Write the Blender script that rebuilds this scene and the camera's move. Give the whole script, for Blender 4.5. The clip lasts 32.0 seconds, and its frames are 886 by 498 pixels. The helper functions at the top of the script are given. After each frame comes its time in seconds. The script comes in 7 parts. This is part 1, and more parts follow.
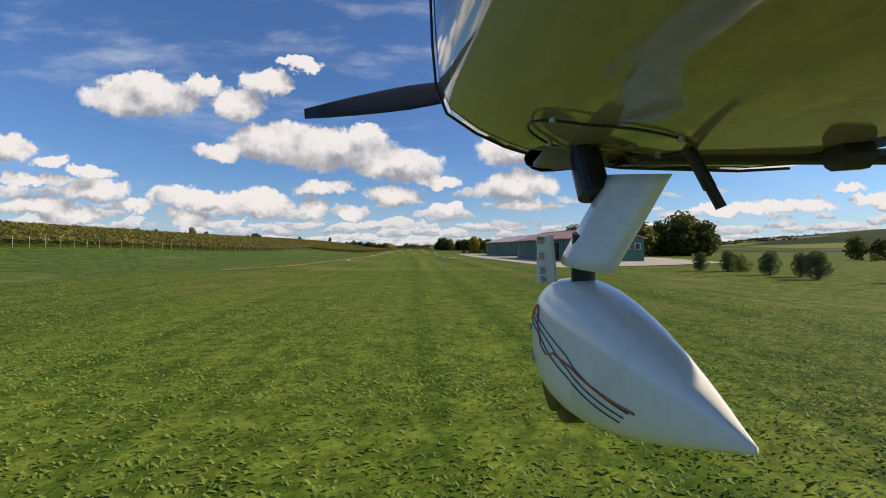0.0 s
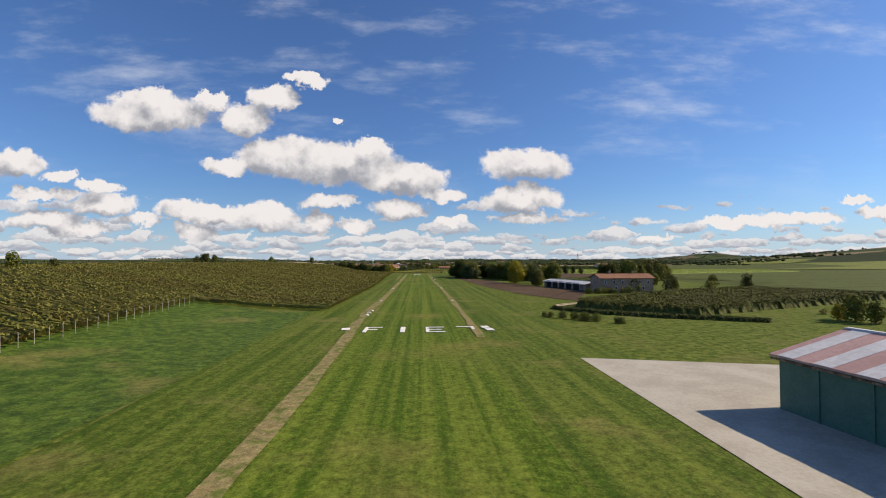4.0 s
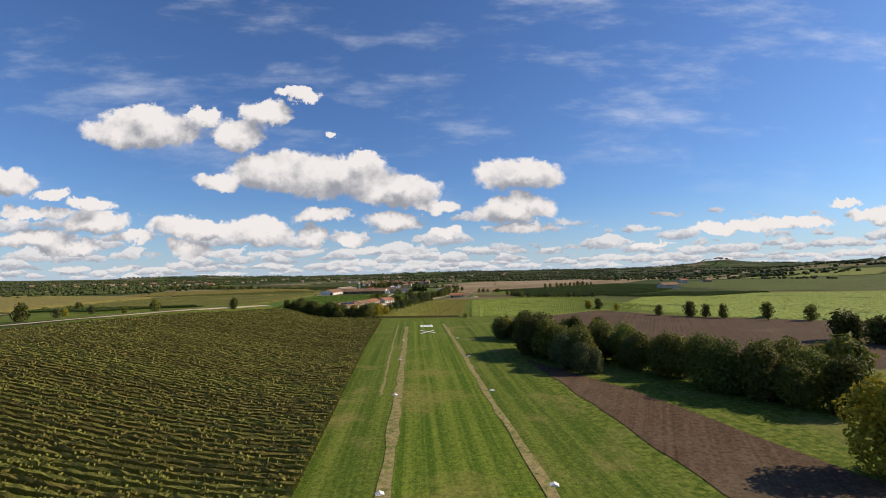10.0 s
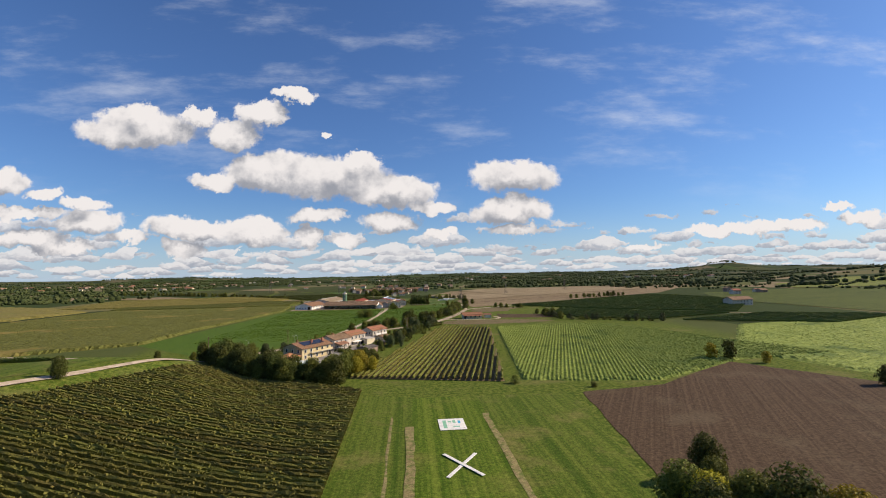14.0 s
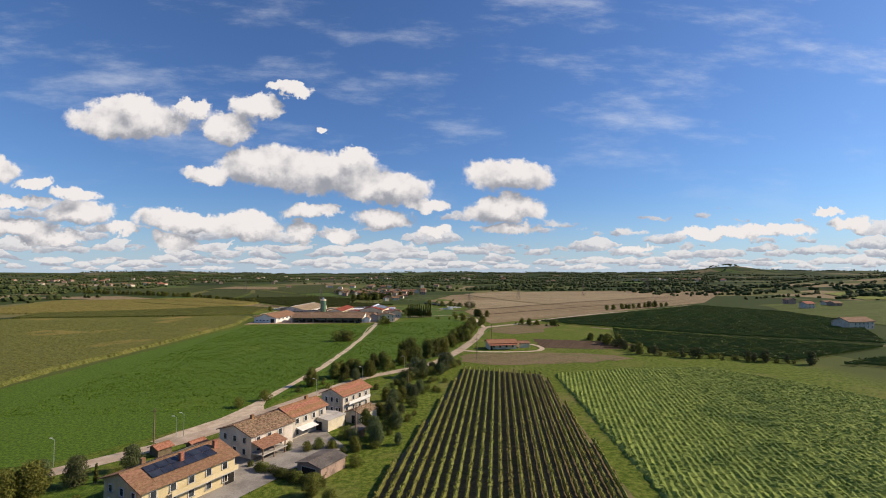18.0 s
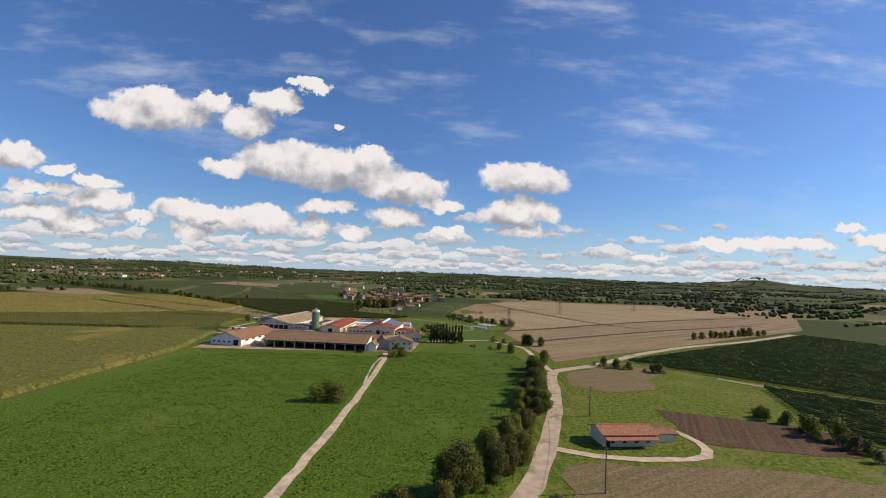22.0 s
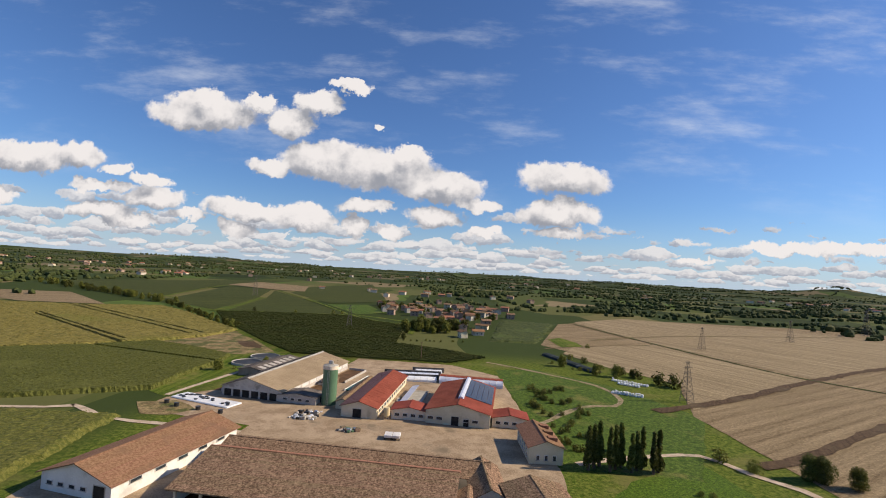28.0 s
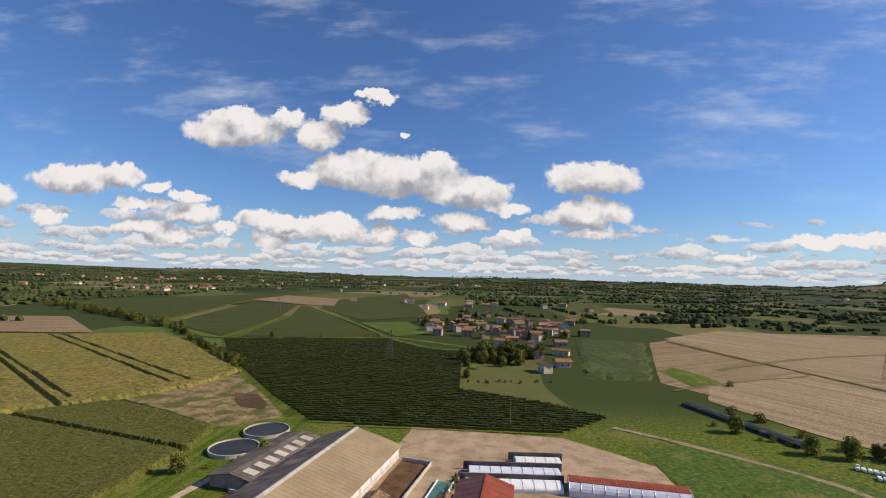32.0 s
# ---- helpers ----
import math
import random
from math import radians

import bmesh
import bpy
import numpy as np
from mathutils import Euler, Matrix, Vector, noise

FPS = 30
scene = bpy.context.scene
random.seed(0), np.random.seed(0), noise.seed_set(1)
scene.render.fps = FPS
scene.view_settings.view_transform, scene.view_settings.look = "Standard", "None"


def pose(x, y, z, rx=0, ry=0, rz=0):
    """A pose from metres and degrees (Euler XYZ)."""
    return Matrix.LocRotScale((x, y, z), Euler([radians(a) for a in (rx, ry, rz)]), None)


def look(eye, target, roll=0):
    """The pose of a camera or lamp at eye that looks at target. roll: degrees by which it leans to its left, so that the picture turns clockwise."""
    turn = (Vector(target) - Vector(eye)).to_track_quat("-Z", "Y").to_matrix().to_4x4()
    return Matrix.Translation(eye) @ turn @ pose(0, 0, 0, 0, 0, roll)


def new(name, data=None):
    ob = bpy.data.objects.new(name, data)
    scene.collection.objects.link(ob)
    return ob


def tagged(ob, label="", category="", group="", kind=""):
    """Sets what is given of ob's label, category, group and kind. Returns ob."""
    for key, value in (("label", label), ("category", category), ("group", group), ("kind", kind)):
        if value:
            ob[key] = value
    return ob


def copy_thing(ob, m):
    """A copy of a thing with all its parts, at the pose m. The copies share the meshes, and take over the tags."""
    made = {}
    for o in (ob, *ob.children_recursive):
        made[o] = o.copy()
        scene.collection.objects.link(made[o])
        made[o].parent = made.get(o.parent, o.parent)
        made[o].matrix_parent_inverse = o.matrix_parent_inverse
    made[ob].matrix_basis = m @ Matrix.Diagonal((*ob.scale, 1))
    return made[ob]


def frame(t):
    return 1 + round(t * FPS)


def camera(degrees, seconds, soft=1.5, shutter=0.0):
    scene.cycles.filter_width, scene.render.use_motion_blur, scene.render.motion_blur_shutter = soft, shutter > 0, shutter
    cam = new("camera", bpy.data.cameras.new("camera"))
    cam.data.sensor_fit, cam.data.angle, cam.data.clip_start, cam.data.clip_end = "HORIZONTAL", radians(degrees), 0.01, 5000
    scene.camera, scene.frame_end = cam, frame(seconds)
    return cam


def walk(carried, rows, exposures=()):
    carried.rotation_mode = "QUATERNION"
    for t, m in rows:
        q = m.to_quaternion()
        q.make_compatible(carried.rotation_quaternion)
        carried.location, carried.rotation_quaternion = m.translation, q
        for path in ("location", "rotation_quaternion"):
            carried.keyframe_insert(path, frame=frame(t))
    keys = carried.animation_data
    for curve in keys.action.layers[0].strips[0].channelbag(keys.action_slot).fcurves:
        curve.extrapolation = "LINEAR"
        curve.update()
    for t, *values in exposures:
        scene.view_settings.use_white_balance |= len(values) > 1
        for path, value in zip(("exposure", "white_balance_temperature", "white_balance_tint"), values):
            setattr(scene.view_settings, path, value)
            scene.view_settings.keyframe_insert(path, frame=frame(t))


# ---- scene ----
FOV = 86.15
cam = camera(FOV, 32.0, soft=1.0)
# seconds, x, y, z, yaw, pitch, roll
PATH = [
    (0.0, 13.22, -23.81, 1.96, -3.51, -0.16, 0.09), (0.5, 13.03, -11.32, 2.71, -3.93, 0.27, 0.06),
    (1.0, 12.84, 1.17, 3.47, -3.95, 0.52, 0.03), (1.5, 12.67, 13.65, 4.26, -3.91, 0.69, -0.10),
    (2.0, 12.51, 26.13, 5.10, -3.80, 0.83, -0.18), (2.5, 12.29, 38.61, 6.00, -3.57, 1.00, -0.11),
    (3.0, 12.05, 51.07, 6.92, -3.31, 1.15, -0.09), (3.5, 11.82, 63.50, 7.84, -3.01, 1.29, -0.13),
    (5.5, 10.34, 112.60, 11.51, -3.14, 2.06, 1.37), (6.0, 10.00, 124.72, 12.28, -3.13, 2.29, 1.60),
    (6.5, 9.64, 136.79, 13.03, -3.11, 2.46, 1.68), (7.0, 9.29, 148.80, 13.77, -3.12, 2.54, 1.60),
    (7.5, 8.92, 160.74, 14.56, -3.00, 2.64, 1.41), (8.0, 8.52, 172.62, 15.41, -2.87, 2.67, 1.31),
    (8.5, 8.09, 184.42, 16.32, -2.77, 2.66, 1.30), (9.0, 7.65, 196.16, 17.28, -3.02, 2.68, 1.31),
    (9.5, 7.20, 207.83, 18.28, -3.43, 2.72, 1.32), (10.0, 6.76, 219.43, 19.29, -3.52, 2.77, 1.33),
    (10.5, 6.36, 230.96, 20.27, -3.48, 2.84, 1.29), (11.0, 6.01, 242.42, 21.19, -3.47, 2.86, 1.22),
    (11.5, 5.68, 253.81, 22.07, -3.53, 2.90, 1.18), (12.0, 5.37, 265.12, 22.87, -3.56, 2.94, 1.13),
    (12.5, 5.07, 276.35, 23.61, -3.59, 3.00, 1.05), (13.0, 4.77, 287.50, 24.29, -3.68, 2.98, 1.02),
    (13.5, 4.48, 298.59, 24.90, -3.82, 2.95, 1.11), (14.0, 4.19, 309.63, 25.48, -4.05, 2.91, 1.15),
    (14.5, 3.90, 320.67, 26.02, -4.30, 2.85, 1.15), (16.5, 2.72, 364.51, 27.59, -4.66, 2.46, 0.47),
    (17.0, 2.39, 375.40, 28.06, -4.80, 2.55, 0.40), (17.5, 2.03, 386.27, 28.54, -4.85, 2.61, 0.23),
    (18.0, 1.62, 397.11, 29.02, -4.89, 2.64, 0.08), (18.5, 1.16, 407.90, 29.47, -4.89, 2.65, -0.02),
    (19.0, 0.62, 418.64, 29.87, -4.75, 2.61, -0.11), (19.5, 0.02, 429.32, 30.24, -4.58, 2.60, -0.33),
    (20.0, -0.61, 439.96, 30.59, -4.42, 2.62, -0.73), (20.5, -1.26, 450.56, 30.91, -4.36, 2.70, -1.34),
    (21.0, -1.95, 461.12, 31.23, -4.21, 2.77, -1.82), (21.5, -2.72, 471.65, 31.54, -3.94, 2.75, -2.10),
    (22.0, -3.64, 482.15, 31.85, -3.56, 2.70, -2.27), (22.5, -4.71, 492.65, 32.16, -3.17, 2.67, -2.39),
    (23.0, -5.91, 503.13, 32.47, -2.82, 2.63, -2.50), (23.5, -7.21, 513.58, 32.78, -2.44, 2.58, -2.64),
    (24.0, -8.61, 523.99, 33.09, -2.06, 2.52, -2.75), (24.5, -10.08, 534.34, 33.41, -1.69, 2.44, -2.79),
    (25.0, -11.62, 544.63, 33.74, -1.33, 2.39, -2.74), (25.5, -13.21, 554.85, 34.09, -1.00, 2.35, -2.70),
    (27.5, -20.43, 593.85, 35.77, 0.48, 2.37, -3.25), (28.0, -22.51, 602.77, 36.10, 0.91, 2.46, -3.35),
    (28.5, -24.65, 611.55, 36.43, 1.28, 2.57, -3.35), (29.0, -26.86, 620.15, 36.71, 1.78, 2.67, -3.15),
    (29.5, -29.11, 628.58, 36.95, 2.34, 2.75, -2.92), (30.0, -31.36, 636.86, 37.15, 2.73, 2.79, -2.72),
    (30.5, -33.60, 645.02, 37.32, 3.10, 2.82, -2.58), (31.0, -35.83, 653.11, 37.49, 3.48, 2.87, -2.40),
    (31.5, -38.03, 661.16, 37.65, 3.83, 2.91, -2.07), (32.0, -40.24, 669.20, 37.82, 4.50, 2.93, -1.59),
]

K = 1.4   # metres in one unit of the plan below
walk(cam, [(t, pose(x * K, y * K, z * K, 90 + pitch, roll, yaw)) for t, x, y, z, yaw, pitch, roll in PATH], exposures=[(0, 0.0, 7000, 14), (32, 0.0, 7000, 14)])

# ---------------------------------------------------------------- light
SUN_EL, SUN_AZ = radians(33), radians(5)   # azimuth counted from +x towards +y
sun_way = Vector((math.cos(SUN_EL) * math.cos(SUN_AZ), math.cos(SUN_EL) * math.sin(SUN_AZ), math.sin(SUN_EL)))
sun = new("sun", bpy.data.lights.new("sun", "SUN"))
sun.data.energy, sun.data.angle, sun.data.color = 5.8, radians(0.53), (1.0, 0.89, 0.715)
sun.matrix_world = look((0, 0, 200), Vector((0, 0, 200)) - sun_way)

world = bpy.data.worlds.new("sky")
scene.world = world
world.use_nodes = True
WT = world.node_tree
for n in list(WT.nodes):
    WT.nodes.remove(n)


def wn(tree, kind, op=None, *ins):
    n = tree.nodes.new(kind)
    if op:
        n.operation = op
    for i, v in enumerate(ins):
        if v is None:
            continue
        if hasattr(v, "is_output"):
            tree.links.new(v, n.inputs[i])
        else:
            n.inputs[i].default_value = v
    return n


def wmath(tree, op, *ins):
    return wn(tree, "ShaderNodeMath", op, *ins).outputs[0]


def wvec(tree, op, *ins):
    n = wn(tree, "ShaderNodeVectorMath", op, *ins)
    return n.outputs["Value"] if op in ("LENGTH", "DOT_PRODUCT", "DISTANCE") else n.outputs[0]


def wramp(tree, value, lo, hi, out_lo=0.0, out_hi=1.0, smooth=True):
    n = tree.nodes.new("ShaderNodeMapRange")
    n.interpolation_type = "SMOOTHSTEP" if smooth else "LINEAR"
    tree.links.new(value, n.inputs["Value"])
    for k, v in (("From Min", lo), ("From Max", hi), ("To Min", out_lo), ("To Max", out_hi)):
        n.inputs[k].default_value = v
    return n.outputs[0]


def wnoise(tree, vector, scale, detail=5.0, rough=0.55):
    n = tree.nodes.new("ShaderNodeTexNoise")
    tree.links.new(vector, n.inputs["Vector"])
    n.inputs["Scale"].default_value, n.inputs["Detail"].default_value, n.inputs["Roughness"].default_value = scale, detail, rough
    return n


def wmix(tree, fac, a, b):
    n = tree.nodes.new("ShaderNodeMix")
    n.data_type = "RGBA"
    for sock, v in ((n.inputs[0], fac), (n.inputs[6], a), (n.inputs[7], b)):
        if hasattr(v, "is_output"):
            tree.links.new(v, sock)
        else:
            sock.default_value = v
    return n.outputs[2]


# one heap of cumulus: a field of flat-bottomed ellipses on the plane ahead (across, up), 0 in a heart, 1 at a rim
field = bpy.data.node_groups.new("cumulus", "ShaderNodeTree")
field.interface.new_socket("Place", in_out="INPUT", socket_type="NodeSocketVector")
field.interface.new_socket("Rim", in_out="OUTPUT", socket_type="NodeSocketFloat")
f_in, f_out = field.nodes.new("NodeGroupInput"), field.nodes.new("NodeGroupOutput")
cloud_state = [None]


def cloud(u, v, ru, rv):
    moved = wvec(field, "MULTIPLY_ADD", f_in.outputs[0], (1 / ru, 1 / rv, 0), (-u / ru, -v / rv, 0))
    d = wvec(field, "LENGTH", moved)
    cloud_state[0] = d if cloud_state[0] is None else wn(field, "ShaderNodeMath", "SMOOTH_MIN", cloud_state[0], d, 0.25).outputs[0]


cloud(-0.548, 0.305, 0.127, 0.039)
cloud(-0.554, 0.331, 0.071, 0.032)
cloud(-0.427, 0.335, 0.037, 0.021)
cloud(-0.303, 0.341, 0.057, 0.025)
cloud(-0.360, 0.298, 0.062, 0.035)
cloud(-0.235, 0.377, 0.047, 0.015)
cloud(-0.291, 0.220, 0.095, 0.046)
cloud(-0.163, 0.209, 0.137, 0.050)
cloud(-0.033, 0.175, 0.103, 0.037)
cloud(-0.400, 0.201, 0.059, 0.019)
cloud(-0.104, 0.238, 0.050, 0.025)
cloud(0.050, 0.140, 0.051, 0.015)
cloud(-0.169, 0.292, 0.013, 0.008)
cloud(-0.185, 0.124, 0.062, 0.019)
cloud(-0.040, 0.107, 0.071, 0.027)
cloud(0.067, 0.082, 0.034, 0.015)
cloud(0.228, 0.207, 0.101, 0.042)
cloud(0.226, 0.131, 0.097, 0.034)
cloud(0.231, 0.087, 0.068, 0.013)
cloud(-0.815, 0.203, 0.053, 0.035)
cloud(-0.727, 0.173, 0.044, 0.014)
cloud(-0.759, 0.136, 0.071, 0.012)
cloud(-0.653, 0.153, 0.050, 0.015)
cloud(-0.644, 0.116, 0.076, 0.027)
cloud(-0.444, 0.101, 0.095, 0.025)
cloud(-0.312, 0.094, 0.081, 0.031)
cloud(-0.567, 0.084, 0.051, 0.014)
cloud(-0.210, 0.081, 0.024, 0.025)
cloud(-0.129, 0.072, 0.033, 0.017)
cloud(-0.461, 0.061, 0.051, 0.017)
cloud(-0.758, 0.086, 0.080, 0.022)
cloud(-0.692, 0.064, 0.074, 0.015)
cloud(0.973, 0.135, 0.042, 0.010)
cloud(0.712, 0.084, 0.122, 0.015)
cloud(0.844, 0.093, 0.110, 0.016)
cloud(1.032, 0.106, 0.051, 0.020)
cloud(0.517, 0.051, 0.051, 0.008)
cloud(-0.931, 0.193, 0.108, 0.037)
cloud(-0.985, 0.100, 0.055, 0.020)
cloud(-1.150, 0.150, 0.085, 0.037)
field.links.new(cloud_state[0], f_out.inputs[0])

way = WT.nodes.new("ShaderNodeTexCoord").outputs["Generated"]
sep = wn(WT, "ShaderNodeSeparateXYZ", None, way)
dx, dy, dz = sep.outputs
ahead = wmath(WT, "MAXIMUM", dy, 0.02)
plane = wn(WT, "ShaderNodeCombineXYZ", None, wmath(WT, "DIVIDE", dx, ahead), wmath(WT, "DIVIDE", dz, ahead), 0.0).outputs[0]
puff = wnoise(WT, plane, 13.0, 7.0, 0.66).outputs["Color"]
warp = wvec(WT, "MULTIPLY_ADD", wvec(WT, "SUBTRACT", puff, (0.5, 0.5, 0.5)), (0.098, 0.070, 0.0), plane)
fine = wnoise(WT, plane, 42.0, 6.0, 0.62).outputs["Color"]
warp = wvec(WT, "MULTIPLY_ADD", wvec(WT, "SUBTRACT", fine, (0.5, 0.5, 0.5)), (0.026, 0.024, 0.0), warp)


def rim(offset):
    g = WT.nodes.new("ShaderNodeGroup")
    g.node_tree = field
    WT.links.new(wvec(WT, "ADD", warp, offset), g.inputs[0])
    return g.outputs[0]


here, above = rim((0, 0, 0)), rim((0.010, 0.030, 0))
heap = wmath(WT, "MULTIPLY", wramp(WT, here, 1.04, 0.80), wramp(WT, dy, 0.05, 0.15))
heap_lit = wramp(WT, wmath(WT, "MULTIPLY_ADD", wmath(WT, "SUBTRACT", wnoise(WT, plane, 22.0, 6.0, 0.55).outputs[0], 0.5), 2.6, wmath(WT, "SUBTRACT", above, here)), -0.75, 0.72)
# banks of small far heaps, finer and flatter towards the horizon
sp_plane = wn(WT, "ShaderNodeSeparateXYZ", None, plane)
up = sp_plane.outputs[1]
front = wramp(WT, dy, 0.05, 0.15)


def bank(scale, low, high, seed, full):
    """Flat-bottomed heaps in one band of height: how much of them covers the sky, and how brightly they are lit."""
    bent = wvec(WT, "MULTIPLY_ADD", wvec(WT, "SUBTRACT", warp, plane), (8.0 / scale, 6.0 / scale, 0.0), plane)
    at = wvec(WT, "MULTIPLY_ADD", bent, (scale, scale * 2.1, 0.0), (seed, seed * 0.37, 0.0))
    vor = WT.nodes.new("ShaderNodeTexVoronoi")
    vor.voronoi_dimensions = "2D"
    vor.inputs["Scale"].default_value, vor.inputs["Randomness"].default_value = 1.0, 0.95
    WT.links.new(at, vor.inputs["Vector"])
    off = wn(WT, "ShaderNodeSeparateXYZ", None, wvec(WT, "SUBTRACT", at, vor.outputs["Position"])).outputs
    size = wn(WT, "ShaderNodeSeparateColor", None, vor.outputs["Color"]).outputs[0]
    down = wmath(WT, "MULTIPLY", wmath(WT, "MINIMUM", off[1], 0.0), 2.2)
    upward = wmath(WT, "MAXIMUM", off[1], 0.0)
    rise = wmath(WT, "ADD", down, upward)
    far = wmath(WT, "SQRT", wmath(WT, "ADD", wmath(WT, "MULTIPLY", wmath(WT, "MULTIPLY", off[0], off[0]), 0.55), wmath(WT, "MULTIPLY", rise, rise)))
    lump = wmath(WT, "SUBTRACT", wnoise(WT, at, 3.2, 6.0, 0.62).outputs[0], 0.5)
    span = high - low
    belt = wmath(WT, "MULTIPLY", wramp(WT, up, low, low + span * 0.2), wramp(WT, up, high, high - span * 0.45))
    edge = wmath(WT, "SUBTRACT", wmath(WT, "MULTIPLY", wmath(WT, "ADD", wmath(WT, "MULTIPLY", size, 0.42), full), belt), wmath(WT, "MULTIPLY_ADD", lump, 0.75, far))
    cover = wmath(WT, "MULTIPLY", wramp(WT, edge, -0.01, 0.10), wmath(WT, "MULTIPLY", front, wramp(WT, belt, 0.02, 0.2)))
    return cover, wramp(WT, wmath(WT, "MULTIPLY_ADD", lump, 1.3, wmath(WT, "MULTIPLY", off[1], 1.1)), -0.30, 0.34)


banks = [bank(26.0, 0.0, 0.034, 1.7, 0.44), bank(17.0, 0.012, 0.062, 8.3, 0.36), bank(11.0, 0.035, 0.105, 4.1, 0.22), bank(8.5, 0.07, 0.15, 12.6, 0.06)]
# wisps of high ice cloud
wisp = wnoise(WT, wvec(WT, "MULTIPLY", plane, (1.6, 5.5, 1.0)), 1.7, 8.0, 0.62).outputs[0]
wisp = wmath(WT, "MULTIPLY", wramp(WT, wisp, 0.48, 0.80, 0.0, 0.5), wramp(WT, dz, 0.05, 0.3))
haze = wmath(WT, "POWER", wramp(WT, dz, 0.16, -0.01, smooth=False), 2.2)
sky = WT.nodes.new("ShaderNodeTexSky")
sky.sky_type, sky.sun_disc = "NISHITA", False
sky.sun_elevation, sky.sun_rotation = SUN_EL, radians(90) - SUN_AZ
sky.altitude, sky.air_density, sky.dust_density, sky.ozone_density = 60, 1.0, 0.5, 2.6
SKY = 0.092
blue = wvec(WT, "MULTIPLY", sky.outputs[0], (SKY, SKY, SKY))
blue = wvec(WT, "MULTIPLY", blue, (0.60, 0.92, 1.36))
col = wmix(WT, wmath(WT, "MULTIPLY", haze, 0.7), blue, (0.54, 0.69, 0.89, 1))
col = wmix(WT, wisp, col, (0.80, 0.88, 0.97, 1))
for cover, lit in banks:
    col = wmix(WT, wmath(WT, "MULTIPLY", cover, 0.92), col, wmix(WT, lit, (0.36, 0.41, 0.50, 1), (0.75, 0.775, 0.81, 1)))
col = wmix(WT, heap, col, wmix(WT, heap_lit, (0.31, 0.345, 0.41, 1), (0.83, 0.84, 0.86, 1)))
bg = wn(WT, "ShaderNodeBackground", None, col, 1.0)
WT.links.new(bg.outputs[0], WT.nodes.new("ShaderNodeOutputWorld").inputs[0])


# ---------------------------------------------------------------- materials
def mottled(t, place, colour, lo=0.5, hi=1.5):
    """Tufts and clods: fine light and dark, at hand and at pace width."""
    tuft = wmath(t, "ADD", wmath(t, "MULTIPLY", wnoise(t, place, 1.1, 4.0, 0.75).outputs[0], 0.5), wmath(t, "MULTIPLY", wnoise(t, place, 4.2, 6.0, 0.8).outputs[0], 0.5))
    shade = wramp(t, tuft, 0.38, 0.62, lo, hi, False)
    return wvec(t, "MULTIPLY", colour, wn(t, "ShaderNodeCombineXYZ", None, shade, shade, shade).outputs[0])


def material(name, a, b, rough=0.85, metal=0.0, scale=1.0, fine=12.0, bump=0.3, depth=0.03, spread=0.15, c=None, c_scale=0.2, c_cut=(0.55, 0.7), stretch=(1, 1, 1), local=False, clear=0.0, mottle=0.0):
    """Two colours mixed by noise at two scales, a third in patches, a little change from piece to piece, and relief."""
    m = bpy.data.materials.new(name)
    m.use_nodes = True
    t = m.node_tree
    bsdf = t.nodes["Principled BSDF"]
    bsdf.inputs["Roughness"].default_value, bsdf.inputs["Metallic"].default_value = rough, metal
    bsdf.inputs["Coat Weight"].default_value = clear
    bsdf.inputs["Specular IOR Level"].default_value = 0.5 if rough < 0.7 else 0.12
    if local:
        place = t.nodes.new("ShaderNodeTexCoord").outputs["Object"]
    else:
        place = t.nodes.new("ShaderNodeNewGeometry").outputs["Position"]
    place = wvec(t, "MULTIPLY", place, stretch)
    big, small = wnoise(t, place, scale, 5.0, 0.6), wnoise(t, place, scale * fine, 6.0, 0.72)
    mixed = wmath(t, "ADD", wmath(t, "MULTIPLY", big.outputs[0], 0.55), wmath(t, "MULTIPLY", small.outputs[0], 0.45))
    colour = wmix(t, wramp(t, mixed, 0.39, 0.61), (*a, 1), (*b, 1))
    if c:
        patch = wnoise(t, place, c_scale, 4.0, 0.6)
        colour = wmix(t, wramp(t, patch.outputs[0], *c_cut), colour, (*c, 1))
    if spread:
        rnd = t.nodes.new("ShaderNodeObjectInfo").outputs["Random"]
        hsv = t.nodes.new("ShaderNodeHueSaturation")
        t.links.new(wramp(t, rnd, 0, 1, 1 - spread, 1 + spread, False), hsv.inputs["Value"])
        t.links.new(wramp(t, rnd, 0, 1, 0.5 + spread * 0.12, 0.5 - spread * 0.12, False), hsv.inputs["Hue"])
        t.links.new(colour, hsv.inputs["Color"])
        colour = hsv.outputs[0]
    if mottle:
        colour = mottled(t, place, colour, 1 - mottle, 1 + mottle)
    t.links.new(colour, bsdf.inputs["Base Color"])
    if bump:
        bn = t.nodes.new("ShaderNodeBump")
        bn.inputs["Strength"].default_value, bn.inputs["Distance"].default_value = bump, depth
        t.links.new(mixed, bn.inputs["Height"])
        t.links.new(bn.outputs[0], bsdf.inputs["Normal"])
    return m


